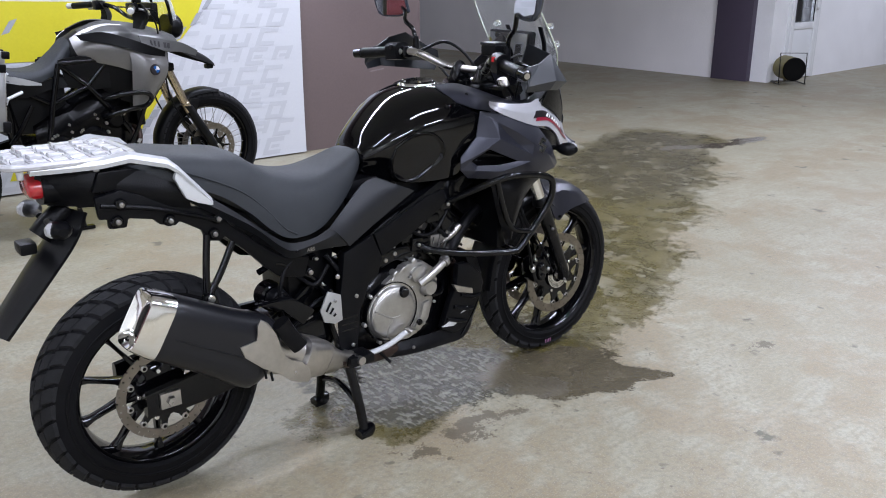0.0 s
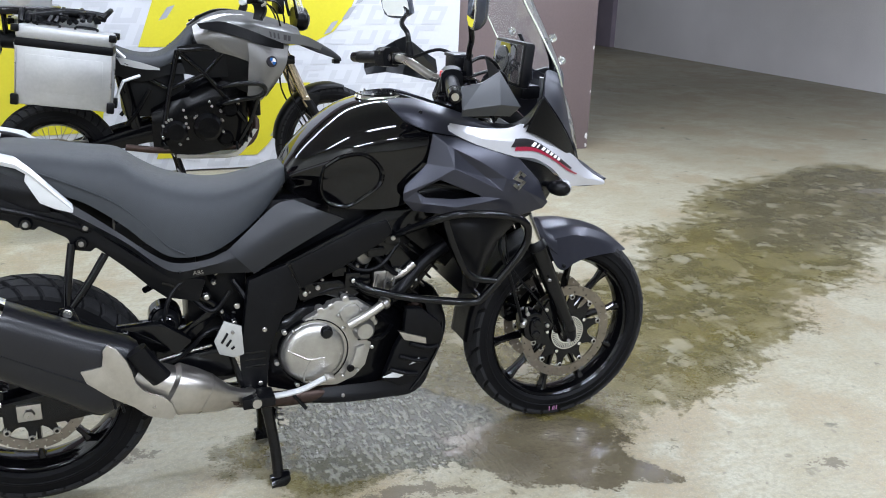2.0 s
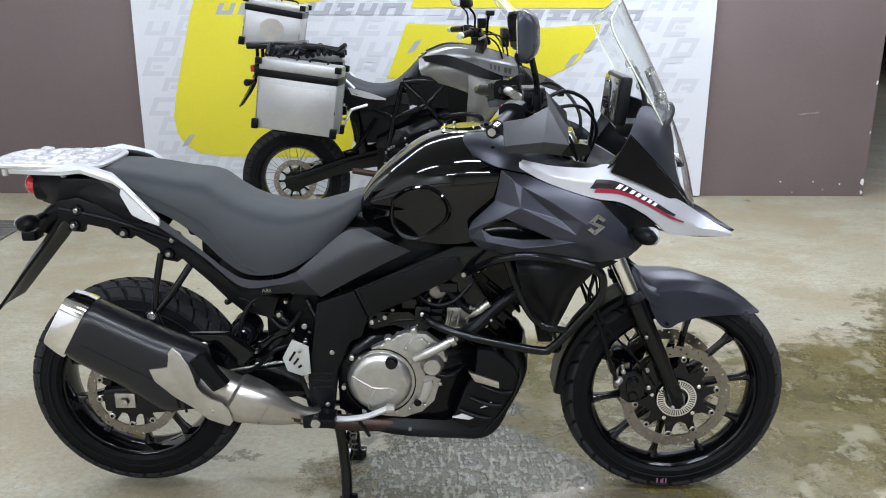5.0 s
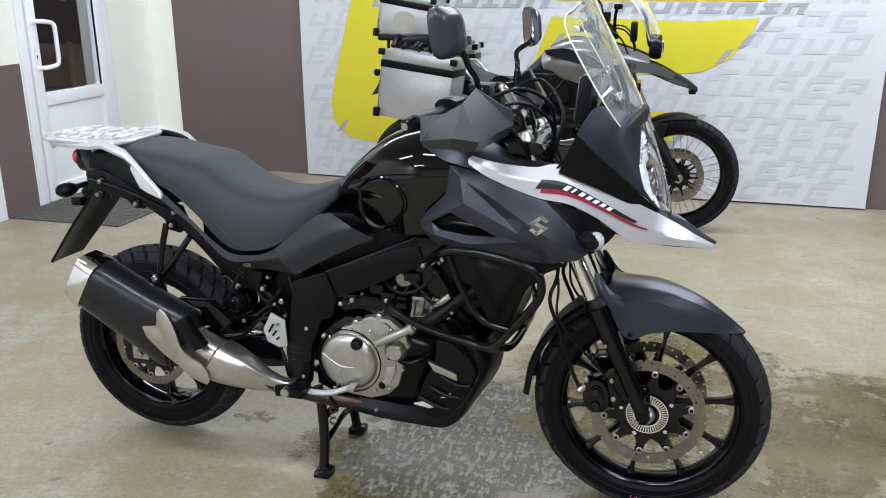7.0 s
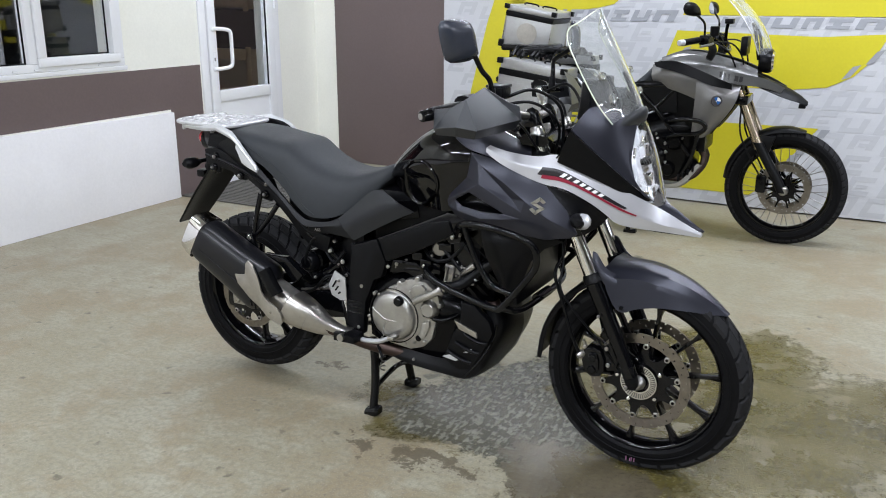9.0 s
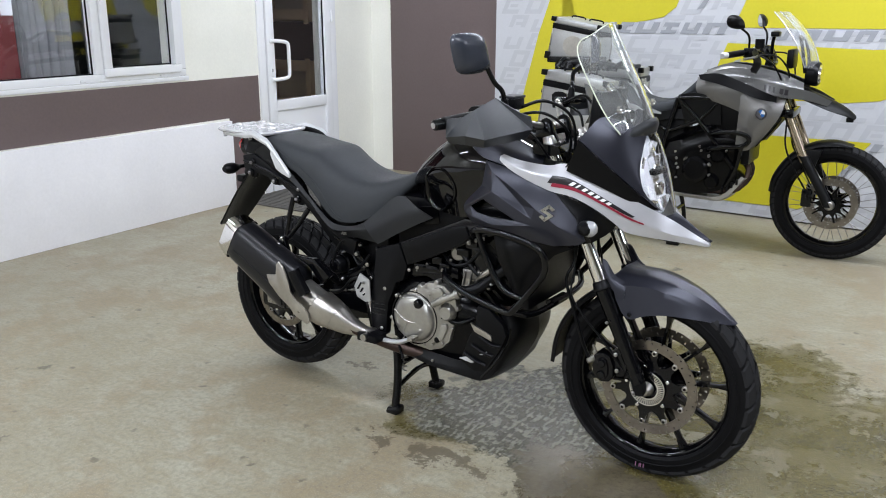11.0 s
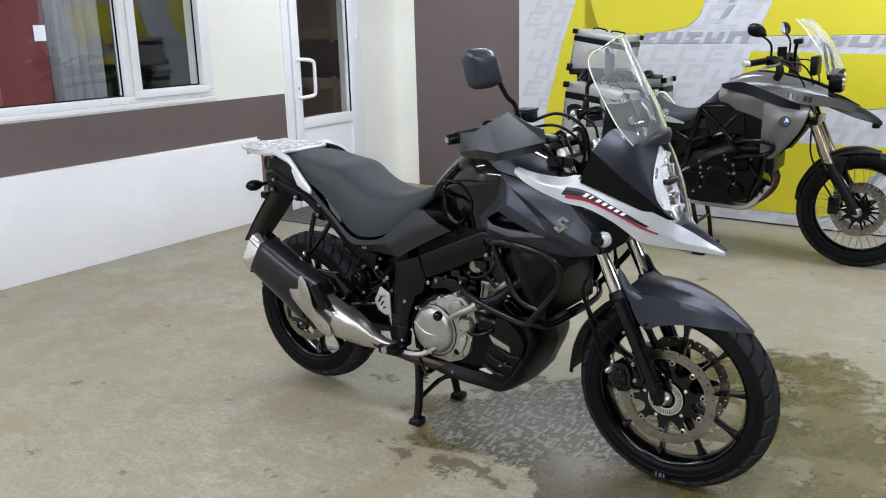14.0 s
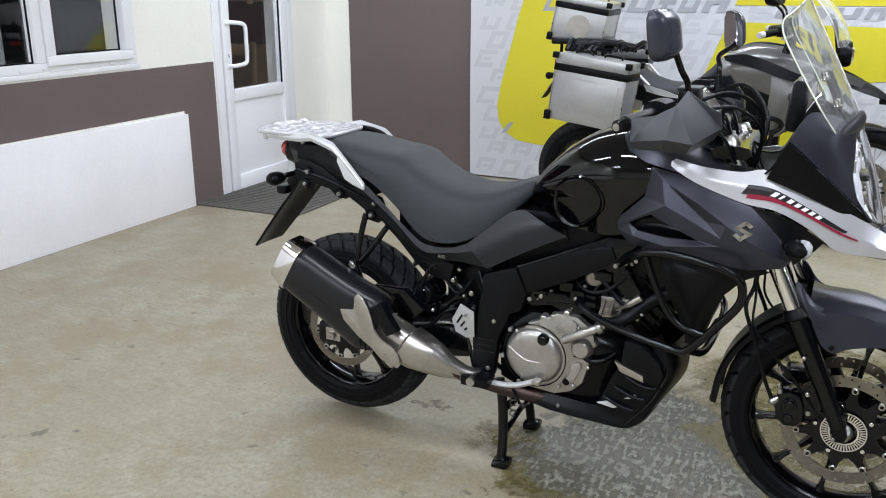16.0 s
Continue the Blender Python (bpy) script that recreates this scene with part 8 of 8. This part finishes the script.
    for k in range(26):
        a = rng.uniform(0, 6.28)
        x, z, r = rng.choice(((0.80, 0.50, 0.09), (0.62, 0.48, 0.075), (0.93, 0.60, 0.055), (0.75, 0.60, 0.08)))
        bolt(e, (x + r * math.cos(a), -0.150, z + r * math.sin(a)), 0.009, -1, M["brushed"], 0.03)
    for pts, r in (([(0.66, -0.155, 0.93), (0.80, -0.165, 0.80), (0.95, -0.165, 0.62), (1.02, -0.15, 0.52)], 0.014), ([(0.66, -0.155, 0.93), (0.90, -0.165, 0.94), (1.10, -0.13, 0.96)], 0.014), ([(0.66, -0.155, 0.93), (0.60, -0.155, 0.70), (0.55, -0.15, 0.45)], 0.015), ([(0.60, -0.155, 0.72), (0.80, -0.165, 0.80), (0.92, -0.165, 0.93)], 0.012), ([(0.80, -0.165, 0.80), (0.88, -0.165, 0.72), (1.0, -0.15, 0.75)], 0.011), ([(0.60, -0.14, 0.72), (0.35, -0.14, 0.86), (0.05, -0.13, 0.95)], 0.013)):
        part("frame_tube", tube(pts, r, 10, 14, None, False), M["satin"], B, "black trellis frame tube")
        part("frame_tube", tube([(a, -b, c) for a, b, c in pts], r, 10, 14, None, False), M["satin"], B, "black trellis frame tube")
    part("frame_cover", sheet(surf([[(0.66, -0.15, 0.95), (0.78, -0.17, 0.965), (0.92, -0.175, 0.93)], [(0.70, -0.15, 0.80), (0.80, -0.16, 0.78), (0.93, -0.165, 0.78)]], 10, 5), 0.004), M["gs_dark"], B)
    part("radiator", box(1.06, 1.11, -0.16, 0.16, 0.55, 0.86, 0.01), M["black"], B)
    for y in (-0.05, 0.05):
        part("header_pipe", tube([(1.04, y, 0.58), (1.10, y - 0.02, 0.50), (1.04, y - 0.06, 0.385), (0.85, -0.11, 0.365), (0.55, -0.12, 0.37), (0.35, -0.12, 0.40)], 0.019, 12, 30), M["header"], B, "stained steel exhaust header")
    part("skid_plate", sheet(surf([[(0.62, -0.15, 0.345), (0.80, -0.155, 0.335), (0.96, -0.15, 0.345), (1.07, -0.13, 0.47)], [(0.62, -0.11, 0.315), (0.80, -0.11, 0.305), (0.98, -0.11, 0.315), (1.10, -0.10, 0.46)], [(0.62, 0.11, 0.315), (0.80, 0.11, 0.305), (0.98, 0.11, 0.315), (1.10, 0.10, 0.46)], [(0.62, 0.15, 0.345), (0.80, 0.155, 0.335), (0.96, 0.15, 0.345), (1.07, 0.13, 0.47)]], 16, 13), 0.004, (0.8, 0, 0.6)), M["alu"], B, "aluminium skid plate")
    for k in range(4):
        part("skid_slot", box(0.96 + k * 0.028, 0.972 + k * 0.028, -0.158, -0.128, 0.355 + k * 0.022, 0.40 + k * 0.018, 0.004), M["black"], B)

    def bars(s):
        part("crash_bar", tube(S([(0.86, 0.15, 0.72), (0.90, 0.22, 0.735), (0.98, 0.27, 0.755), (1.08, 0.27, 0.75), (1.12, 0.25, 0.715), (1.08, 0.25, 0.675), (0.98, 0.26, 0.665), (0.90, 0.22, 0.64), (0.86, 0.15, 0.62)], s), 0.014, 10, 44), M["satin"], B, "black crash bar")
        part("crash_stay", tube(S([(1.08, 0.25, 0.68), (1.04, 0.18, 0.52), (0.98, 0.14, 0.40)], s), 0.012, 10, 10), M["satin"], B)
        # grey bodywork
        P = surf([S([(0.755, 0.10, 1.055), (0.82, 0.11, 1.095), (0.92, 0.12, 1.125), (1.04, 0.12, 1.120)], s), S([(0.76, 0.15, 0.99), (0.84, 0.185, 1.02), (0.93, 0.20, 1.03), (1.05, 0.20, 1.02)], s), S([(0.79, 0.15, 0.945), (0.88, 0.19, 0.945), (0.95, 0.205, 0.93), (1.06, 0.205, 0.92)], s), S([(0.84, 0.15, 0.925), (0.90, 0.185, 0.915), (0.97, 0.195, 0.895), (1.05, 0.20, 0.865)], s)], 18, 13)
        part("tank_panel", sheet(P, 0.004, (0.9, 0, 0.9)), M["gs_grey"], B, "warm grey tank side panel")
        Q = surf([S([(1.03, 0.18, 1.06), (1.12, 0.19, 1.02), (1.20, 0.185, 0.98), (1.285, 0.15, 0.955)], s), S([(1.04, 0.215, 0.93), (1.12, 0.235, 0.90), (1.20, 0.225, 0.87), (1.262, 0.19, 0.85)], s), S([(1.035, 0.21, 0.80), (1.09, 0.23, 0.77), (1.15, 0.22, 0.74), (1.205, 0.185, 0.755)], s), S([(1.03, 0.19, 0.665), (1.06, 0.205, 0.645), (1.10, 0.20, 0.645), (1.135, 0.175, 0.665)], s)], 16, 13)
        w = part("side_wing", sheet(Q, 0.004), M["gs_grey"], B, "warm grey radiator wing")
        part("wing_edge", sheet(surf([S([(1.285, 0.15, 0.955), (1.262, 0.188, 0.85), (1.205, 0.183, 0.755), (1.14, 0.172, 0.665)], s), S([(1.27, 0.11, 0.94), (1.24, 0.13, 0.84), (1.19, 0.13, 0.75), (1.13, 0.13, 0.67)], s)], 12, 5), 0.004), M["gs_dark"], w)
        c = Vector((1.165, s * 0.226, 0.868))
        part("round_badge", rod(c, c + Vector((0.003, s * 0.012, 0.002)), 0.033, 0.032, 28, 0.002), M["black_ink"], w, "round enamel badge")
        for q in range(4):
            bm = bmesh.new()
            a0 = q * math.pi / 2 - 0.15
            v = [bm.verts.new(c + Vector((0.0035, s * 0.0135, 0.002)))] + [bm.verts.new(c + Vector((0.0035 + 0.021 * math.cos(a0 + k * math.pi / 12), s * 0.0135, 0.002 + 0.021 * math.sin(a0 + k * math.pi / 12)))) for k in range(7)]
            f = bm.faces.new(v)
            r = bmesh.ops.extrude_face_region(bm, geom=[f])
            bmesh.ops.translate(bm, vec=(0, -s * 0.003, 0), verts=[g for g in r["geom"] if isinstance(g, bmesh.types.BMVert)])
            part("badge_quarter", bm, M["blue"] if q % 2 else M["white_ink"], w)
        # dark top cover with a pale print bar
        D = surf([S([(0.80, 0.075, 1.098), (0.93, 0.082, 1.142), (1.10, 0.085, 1.127), (1.26, 0.085, 1.085), (1.36, 0.09, 1.045)], s), S([(0.82, 0.150, 1.066), (0.94, 0.186, 1.080), (1.10, 0.196, 1.066), (1.26, 0.172, 1.035), (1.37, 0.13, 1.000)], s), S([(0.86, 0.192, 1.038), (0.98, 0.214, 1.018), (1.10, 0.216, 1.000), (1.26, 0.182, 0.960), (1.38, 0.12, 0.955)], s)], 22, 9)
        part("top_cover", sheet(D, 0.004, (1.1, 0, 0.9)), M["gs_flank"], B, "mid-grey tank top cover")
        blade = surf([S([(0.775, 0.150, 1.070), (0.90, 0.186, 1.084), (1.02, 0.214, 1.052), (1.15, 0.219, 1.002), (1.24, 0.208, 0.968)], s), S([(0.790, 0.168, 1.045), (0.91, 0.212, 1.024), (1.03, 0.228, 0.990), (1.13, 0.228, 0.954), (1.24, 0.206, 0.936)], s)], 20, 5)
        part("cover_blade", sheet(blade, 0.004, (1.0, 0, 0.95), None, 0.010), M["black"], B, "dark blade under the tank cover")
        G = surf([S([(1.10, 0.203, 1.062), (1.26, 0.182, 1.028), (1.40, 0.115, 1.000), (1.52, 0.07, 0.945)], s), S([(1.11, 0.222, 1.006), (1.26, 0.194, 0.966), (1.40, 0.12, 0.945), (1.50, 0.08, 0.915)], s)], 18, 5)
        g = part("nose_flank", sheet(G, 0.004, (1.2, 0, 0.9)), M["gs_flank"], B, "mid-grey nose flank")
        for k in range(5):
            p, q = (0.14 + 0.055 * k, 0.165 + 0.055 * k) if k < 3 else (0.15 + 0.062 * k, 0.195 + 0.062 * k)
            rows = [[G[i][int(u * 17)].lerp(G[i][min(17, int(u * 17) + 1)], u * 17 - int(u * 17)) for u in (p, (p + q) / 2, q)] for i in (1, 2, 3)]
            part("print_bar", sheet(rows, 0.001, (1.2, 0, 0.9), None, 0.002), M["black_ink"], g)
    pair(bars)
    for s in (-1, 1):
        part("intake_panel", sheet(surf([S([(0.78, 0.150, 0.955), (0.92, 0.172, 0.955), (1.10, 0.180, 0.98)], s), S([(0.82, 0.145, 0.86), (0.95, 0.160, 0.84), (1.10, 0.178, 0.82)], s), S([(0.92, 0.13, 0.74), (1.0, 0.14, 0.70), (1.09, 0.165, 0.66)], s)], 12, 7), 0.004), M["gs_dark"], B, "dark intake panel behind the wing")
    part("fuel_tank", hull([egg(0.75, 0.10, 0.90, 1.05), egg(0.85, 0.15, 0.88, 1.105), egg(1.0, 0.16, 0.85, 1.125), egg(1.15, 0.15, 0.85, 1.10), egg(1.28, 0.10, 0.88, 1.05)], 24, 14), M["gs_dark"], B)
    rows = []
    for y, dz in ((-1, -0.045), (-0.6, -0.008), (0, 0.012), (0.6, -0.008), (1, -0.045)):
        rows.append([(1.30, 0.125 * y, 1.030 + dz), (1.40, 0.115 * y, 0.985 + dz), (1.52, 0.085 * y, 0.935 + dz), (1.60, 0.055 * y, 0.895 + dz * 0.7), (1.648, 0.03 * y, 0.860 + dz * 0.4)])
    part("beak", sheet(surf(rows, 18, 13), 0.005, (1.45, 0, 0.8)), M["gs_dark"], B, "dark plastic beak")
    part("beak_tip", box(1.60, 1.64, -0.025, 0.025, 0.825, 0.852, 0.006), M["black"], B)
    hl = part("headlight", hull([egg(1.36, 0.09, 1.03, 1.16), egg(1.405, 0.095, 1.02, 1.165), egg(1.43, 0.085, 1.03, 1.155)], 24, 8), M["black"], B, "black round-cornered headlight")
    part("lens", hull([egg(1.428, 0.08, 1.04, 1.145), egg(1.442, 0.07, 1.05, 1.135)], 24, 4), M["chrome"], hl, "reflective headlight glass")
    scr = [[(x - 0.07 * f * f, w * f, z) for f in (-1, -0.5, 0, 0.5, 1)] for z, w, x in ((1.13, 0.12, 1.43), (1.25, 0.16, 1.385), (1.36, 0.15, 1.31), (1.44, 0.09, 1.23))]
    ws = part("windscreen", sheet(surf(scr, 20, 16), 0.0038, (1.1, 0, 1.2)), M["screen"], B, "clear touring windscreen", 60)
    ws.visible_shadow = False
    for s in (-1, 1):
        part("screen_edge", tube([(p[0][0] if s < 0 else p[-1][0], s * abs(p[0][1]), p[0][2]) for p in scr], 0.0035, 6, 18), M["rail"], B)
    part("screen_frame", tube([(1.36, -0.09, 1.10), (1.33, -0.10, 1.25), (1.30, 0, 1.30), (1.33, 0.10, 1.25), (1.36, 0.09, 1.10)], 0.009, 8, 20), M["satin"], B)
    part("instrument", box(1.25, 1.29, -0.08, 0.08, 1.12, 1.23, 0.012), M["black"], B)

    # bars and mirrors
    part("handlebar", tube([(0.99, -0.40, 1.205), (1.06, -0.26, 1.215), (1.12, -0.16, 1.205), (1.17, -0.07, 1.15), (1.17, 0.07, 1.15), (1.12, 0.16, 1.205), (1.06, 0.26, 1.215), (0.99, 0.40, 1.205)], 0.0125, 12, 40), M["satin"], B, "black tubular handlebar")

    def controls(s):
        part("grip", rod((0.985, s * 0.41, 1.204), (1.045, s * 0.285, 1.214), 0.0185, 0.0185, 16, 0.003), M["black"], B)
        part("bar_end", rod((0.965, s * 0.445, 1.203), (0.985, s * 0.41, 1.204), 0.017, 0.018, 16, 0.003), M["rail"], B, "silver bar end weight")
        part("switch_box", box(1.04, 1.095, s * 0.235 - 0.025, s * 0.235 + 0.025, 1.185, 1.24, 0.01), M["black"], B)
        part("lever", tube(S([(1.10, 0.24, 1.205), (1.125, 0.30, 1.195), (1.08, 0.42, 1.185)], s), 0.007, 8, 12), M["spring"], B)
        part("hand_guard", sheet(surf([S([(1.06, 0.19, 1.23), (1.11, 0.24, 1.235), (1.10, 0.32, 1.225)], s), S([(1.09, 0.18, 1.16), (1.145, 0.24, 1.155), (1.12, 0.33, 1.165)], s), S([(1.08, 0.19, 1.10), (1.12, 0.24, 1.095), (1.10, 0.31, 1.12)], s)], 12, 9), 0.004, (1.0, s * 0.25, 1.17)), M["gs_dark"], B, "dark plastic hand guard")
        mc = Vector((1.005, s * 0.36, 1.385))
        part("mirror_stem", tube([(1.07, s * 0.25, 1.235), (1.065, s * 0.27, 1.31), mc + Vector((0.01, -s * 0.02, -0.02))], 0.0065, 8, 14), M["satin"], B)
        turn = Matrix.Rotation(radians(22 * s), 4, "Z")
        mh = part("mirror_housing", hull([[mc + turn @ Vector((dx, s * y * k, z * k)) for y, z in ((-0.075, -0.036), (-0.02, -0.040), (0.055, -0.028), (0.085, 0.004), (0.060, 0.036), (0.0, 0.036), (-0.055, 0.005))] for dx, k in ((0.035, 0.5), (0.02, 0.9), (0.0, 1.0), (-0.003, 0.97))], 20, 8), M["black"], B, "black mirror housing")
        gl = bmesh.new()
        gl.faces.new([gl.verts.new(mc + turn @ Vector((-0.0052, s * y * 0.88, z * 0.88))) for y, z in ((-0.075, -0.036), (-0.02, -0.040), (0.055, -0.028), (0.085, 0.004), (0.060, 0.036), (0.0, 0.036), (-0.055, 0.005))])
        r = bmesh.ops.extrude_face_region(gl, geom=gl.faces[:])
        bmesh.ops.translate(gl, vec=turn @ Vector((0.003, 0, 0)), verts=[q for q in r["geom"] if isinstance(q, bmesh.types.BMVert)])
        part("mirror_glass", gl, M["mirror"], mh)
    pair(controls)
    part("fluid_reservoir", rod((1.115, -0.19, 1.235), (1.115, -0.19, 1.29), 0.026, 0.027, 18, 0.004), M["black"], B)
    part("phone_mount", tube([(1.16, -0.04, 1.16), (1.16, -0.05, 1.26), (1.17, -0.06, 1.31)], 0.010, 8, 8), M["satin"], B)
    part("phone_clamp", box(1.15, 1.20, -0.09, -0.02, 1.30, 1.33, 0.008), M["black"], B)
    for pts in ([(1.10, -0.2, 1.20), (1.22, -0.17, 1.19), (1.28, -0.10, 1.08), (1.25, -0.07, 0.95)], [(1.10, 0.2, 1.20), (1.22, 0.17, 1.19), (1.28, 0.10, 1.08), (1.25, 0.07, 0.95)], [(1.10, -0.22, 1.21), (1.20, -0.20, 1.15), (1.26, -0.12, 1.02)]):
        part("cable", tube(pts, 0.005, 8, 18), M["black"], B)

    # seat and tail
    st = []
    for x, w, z0, z1 in ((-0.06, 0.12, 0.97, 1.03), (0.10, 0.15, 0.94, 1.03), (0.26, 0.16, 0.90, 1.005), (0.36, 0.165, 0.85, 0.945), (0.48, 0.16, 0.83, 0.905), (0.60, 0.14, 0.85, 0.915), (0.69, 0.115, 0.90, 0.985), (0.755, 0.09, 0.97, 1.055)):
        h = z1 - z0
        st.append([(x, -w, z0), (x, -w, z0 + h * 0.5), (x, -w * 0.8, z0 + h * 0.88), (x, 0, z1), (x, w * 0.8, z0 + h * 0.88), (x, w, z0 + h * 0.5), (x, w, z0), (x, 0, z0 - 0.01)])
    part("seat", hull(st, 28, 26), M["seat"], B, "black vinyl stepped seat", 60)
    for s in (-1, 1):
        T = surf([S([(0.02, 0.13, 0.95), (0.30, 0.168, 0.90), (0.48, 0.166, 0.83), (0.66, 0.14, 0.86), (0.82, 0.15, 0.83)], s), S([(0.02, 0.13, 0.85), (0.30, 0.16, 0.81), (0.46, 0.16, 0.765), (0.62, 0.15, 0.80), (0.78, 0.15, 0.795)], s)], 18, 5)
        part("rear_panel", sheet(T, 0.004), M["gs_dark"], B, "dark rear side panel")
        part("tail_trim", sheet(surf([S([(0.34, 0.172, 0.90), (0.46, 0.172, 0.87), (0.56, 0.165, 0.835)], s), S([(0.36, 0.170, 0.86), (0.46, 0.170, 0.835), (0.56, 0.165, 0.825)], s)], 8, 3), 0.004), M["rail"], B, "silver grey side trim")
        part("case_rack", tube(S([(0.45, 0.18, 0.80), (0.36, 0.235, 0.78), (0.30, 0.235, 0.66), (-0.12, 0.235, 0.68), (-0.14, 0.235, 0.98), (0.30, 0.235, 0.98), (0.38, 0.22, 0.90)], s), 0.009, 10, 40, None, False), M["rail"], B, "tubular steel case rack")
        part("peg_bracket", tube(S([(0.50, 0.15, 0.72), (0.42, 0.165, 0.60), (0.36, 0.17, 0.53)], s), 0.012, 8, 8), M["satin"], B)
        part("foot_peg", rod((0.55, s * 0.15, 0.42), (0.55, s * 0.27, 0.415), 0.014, 0.013, 10, 0.003), M["satin"], B)
        part("swingarm", hull([[(x, s * y, z) for y, z in ((yy, zz - h), (yy, zz + h), (yy + 0.035, zz + h), (yy + 0.035, zz - h))] for x, yy, zz, h in ((0.54, 0.08, 0.48, 0.05), (0.30, 0.09, 0.43, 0.042), (0.05, 0.095, 0.345, 0.04), (-0.05, 0.095, 0.33, 0.028))], 14, 12), M["satin"], B, "black swingarm")
    sc = case_box(B, "side_case", -0.155, 0.285, -0.445, -0.245, 0.69, 1.075, 0.085, "scuffed aluminium side case")
    case_box(B, "side_case", -0.155, 0.285, 0.245, 0.445, 0.69, 1.075, 0.085, "scuffed aluminium side case")
    tc = case_box(B, "top_case", -0.29, 0.055, -0.20, 0.20, 1.165, 1.475, 0.07, "aluminium top case with a round mark")
    part("round_mark", rod((-0.115, -0.203, 1.29), (-0.115, -0.2045, 1.29), 0.075, 0.075, 32), M["exhaust"], tc)
    # the cases sit tilted on their racks
    tc.matrix_basis = Matrix.Translation((-0.005, 0.15, -0.055)) @ Matrix.Translation((-0.1, 0, 1.16)) @ Matrix.Rotation(radians(10), 4, "Y") @ Matrix.Diagonal((0.94, 0.90, 0.88, 1)) @ Matrix.Translation((0.1, 0, -1.16))
    sc.matrix_basis = Matrix.Translation((0.06, -0.345, 0.69)) @ Matrix.Rotation(radians(7), 4, "Y") @ Matrix.Rotation(radians(-9), 4, "Z") @ Matrix.Translation((-0.06, 0.345, -0.70))
    part("top_rack", box(-0.24, 0.10, -0.13, 0.13, 1.115, 1.155, 0.012), M["satin"], B)
    for x, y in ((-0.18, -0.1), (0.03, -0.1), (-0.18, 0.1), (0.03, 0.1)):
        part("rack_post", rod((x, y, 1.02), (x, y, 1.12), 0.010, 0.010, 10), M["satin"], B)
    rng = random.Random(11)
    for k in range(13):
        x0 = -0.10 + 0.032 * k
        part("strap", tube([(x0, -0.28, 1.085 + rng.uniform(0, 0.02)), (x0 + rng.uniform(-0.03, 0.05), -0.20, 1.12 + rng.uniform(-0.02, 0.03)), (x0 + 0.02, 0.0, 1.10), (x0, 0.2, 1.09)], 0.014, 6, 12), M["black"], B, "black luggage strap")
    for x, y, z, turn in ((0.10, -0.27, 1.118, 15), (0.19, -0.25, 1.128, -20), (0.27, -0.27, 1.112, 35), (0.02, -0.24, 1.116, -10)):
        part("strap_buckle", box(-0.022, 0.022, -0.014, 0.014, -0.009, 0.009, 0.004, pose(x, y, z, 12, turn * 0.5, turn)), M["satin"], B)
    part("strap_roll", tube([(-0.08, -0.225, 1.108), (0.03, -0.235, 1.122), (0.13, -0.225, 1.130), (0.24, -0.235, 1.118), (0.30, -0.22, 1.106)], 0.024, 10, 18), M["black"], B, "rolled black straps")
    part("tail_light", box(-0.235, -0.205, -0.05, 0.05, 0.98, 1.02, 0.008), M["red_lens"], B)
    part("tail_unit", hull([egg(-0.21, 0.07, 0.94, 1.03), egg(0.0, 0.11, 0.92, 1.03), egg(0.2, 0.12, 0.88, 0.98)], 18, 6), M["gs_dark"], B)
    part("plate_holder", sheet(surf([[(-0.19, -0.06, 0.99), (-0.24, -0.06, 0.88), (-0.31, -0.055, 0.78)], [(-0.21, 0, 0.99), (-0.26, 0, 0.88), (-0.325, 0, 0.775)], [(-0.19, 0.06, 0.99), (-0.24, 0.06, 0.88), (-0.31, 0.055, 0.78)]], 10, 7), 0.006, (0, 0, 0.7)), M["black"], B, "black number plate hanger")
    for s in (-1, 1):
        part("indicator", rod((-0.22, s * 0.06, 0.925), (-0.24, s * 0.17, 0.93), 0.012, 0.022, 12, 0.006), M["black"], B)
    part("shock", rod((0.42, -0.09, 0.50), (0.36, -0.10, 0.80), 0.036, 0.034, 18, 0.004), M["satin"], B)
    part("chain_run", box(0.02, 0.52, 0.075, 0.09, 0.40, 0.412, 0.002), M["spring"], B)
    part("inner_body", box(0.36, 0.70, -0.11, 0.11, 0.56, 0.84, 0.03), M["gs_dark"], B)
    # centre stand
    c = new("centre_stand")
    c.parent = B
    for s in (-1, 1):
        part("stand_leg", tube(S([(0.62, 0.12, 0.35), (0.66, 0.145, 0.20), (0.68, 0.165, 0.02)], s), 0.014, 10, 10), M["satin"], c)
        part("stand_foot", box(0.655, 0.735, s * 0.165 - 0.022, s * 0.165 + 0.022, 0.0, 0.022, 0.006), M["satin"], c)
    part("stand_bridge", rod((0.66, -0.145, 0.20), (0.66, 0.145, 0.20), 0.012, 0.012, 10), M["satin"], c)
    return B


adventure_bike(pose(0.035, 2.88, 0, 0, 0, 2.0))
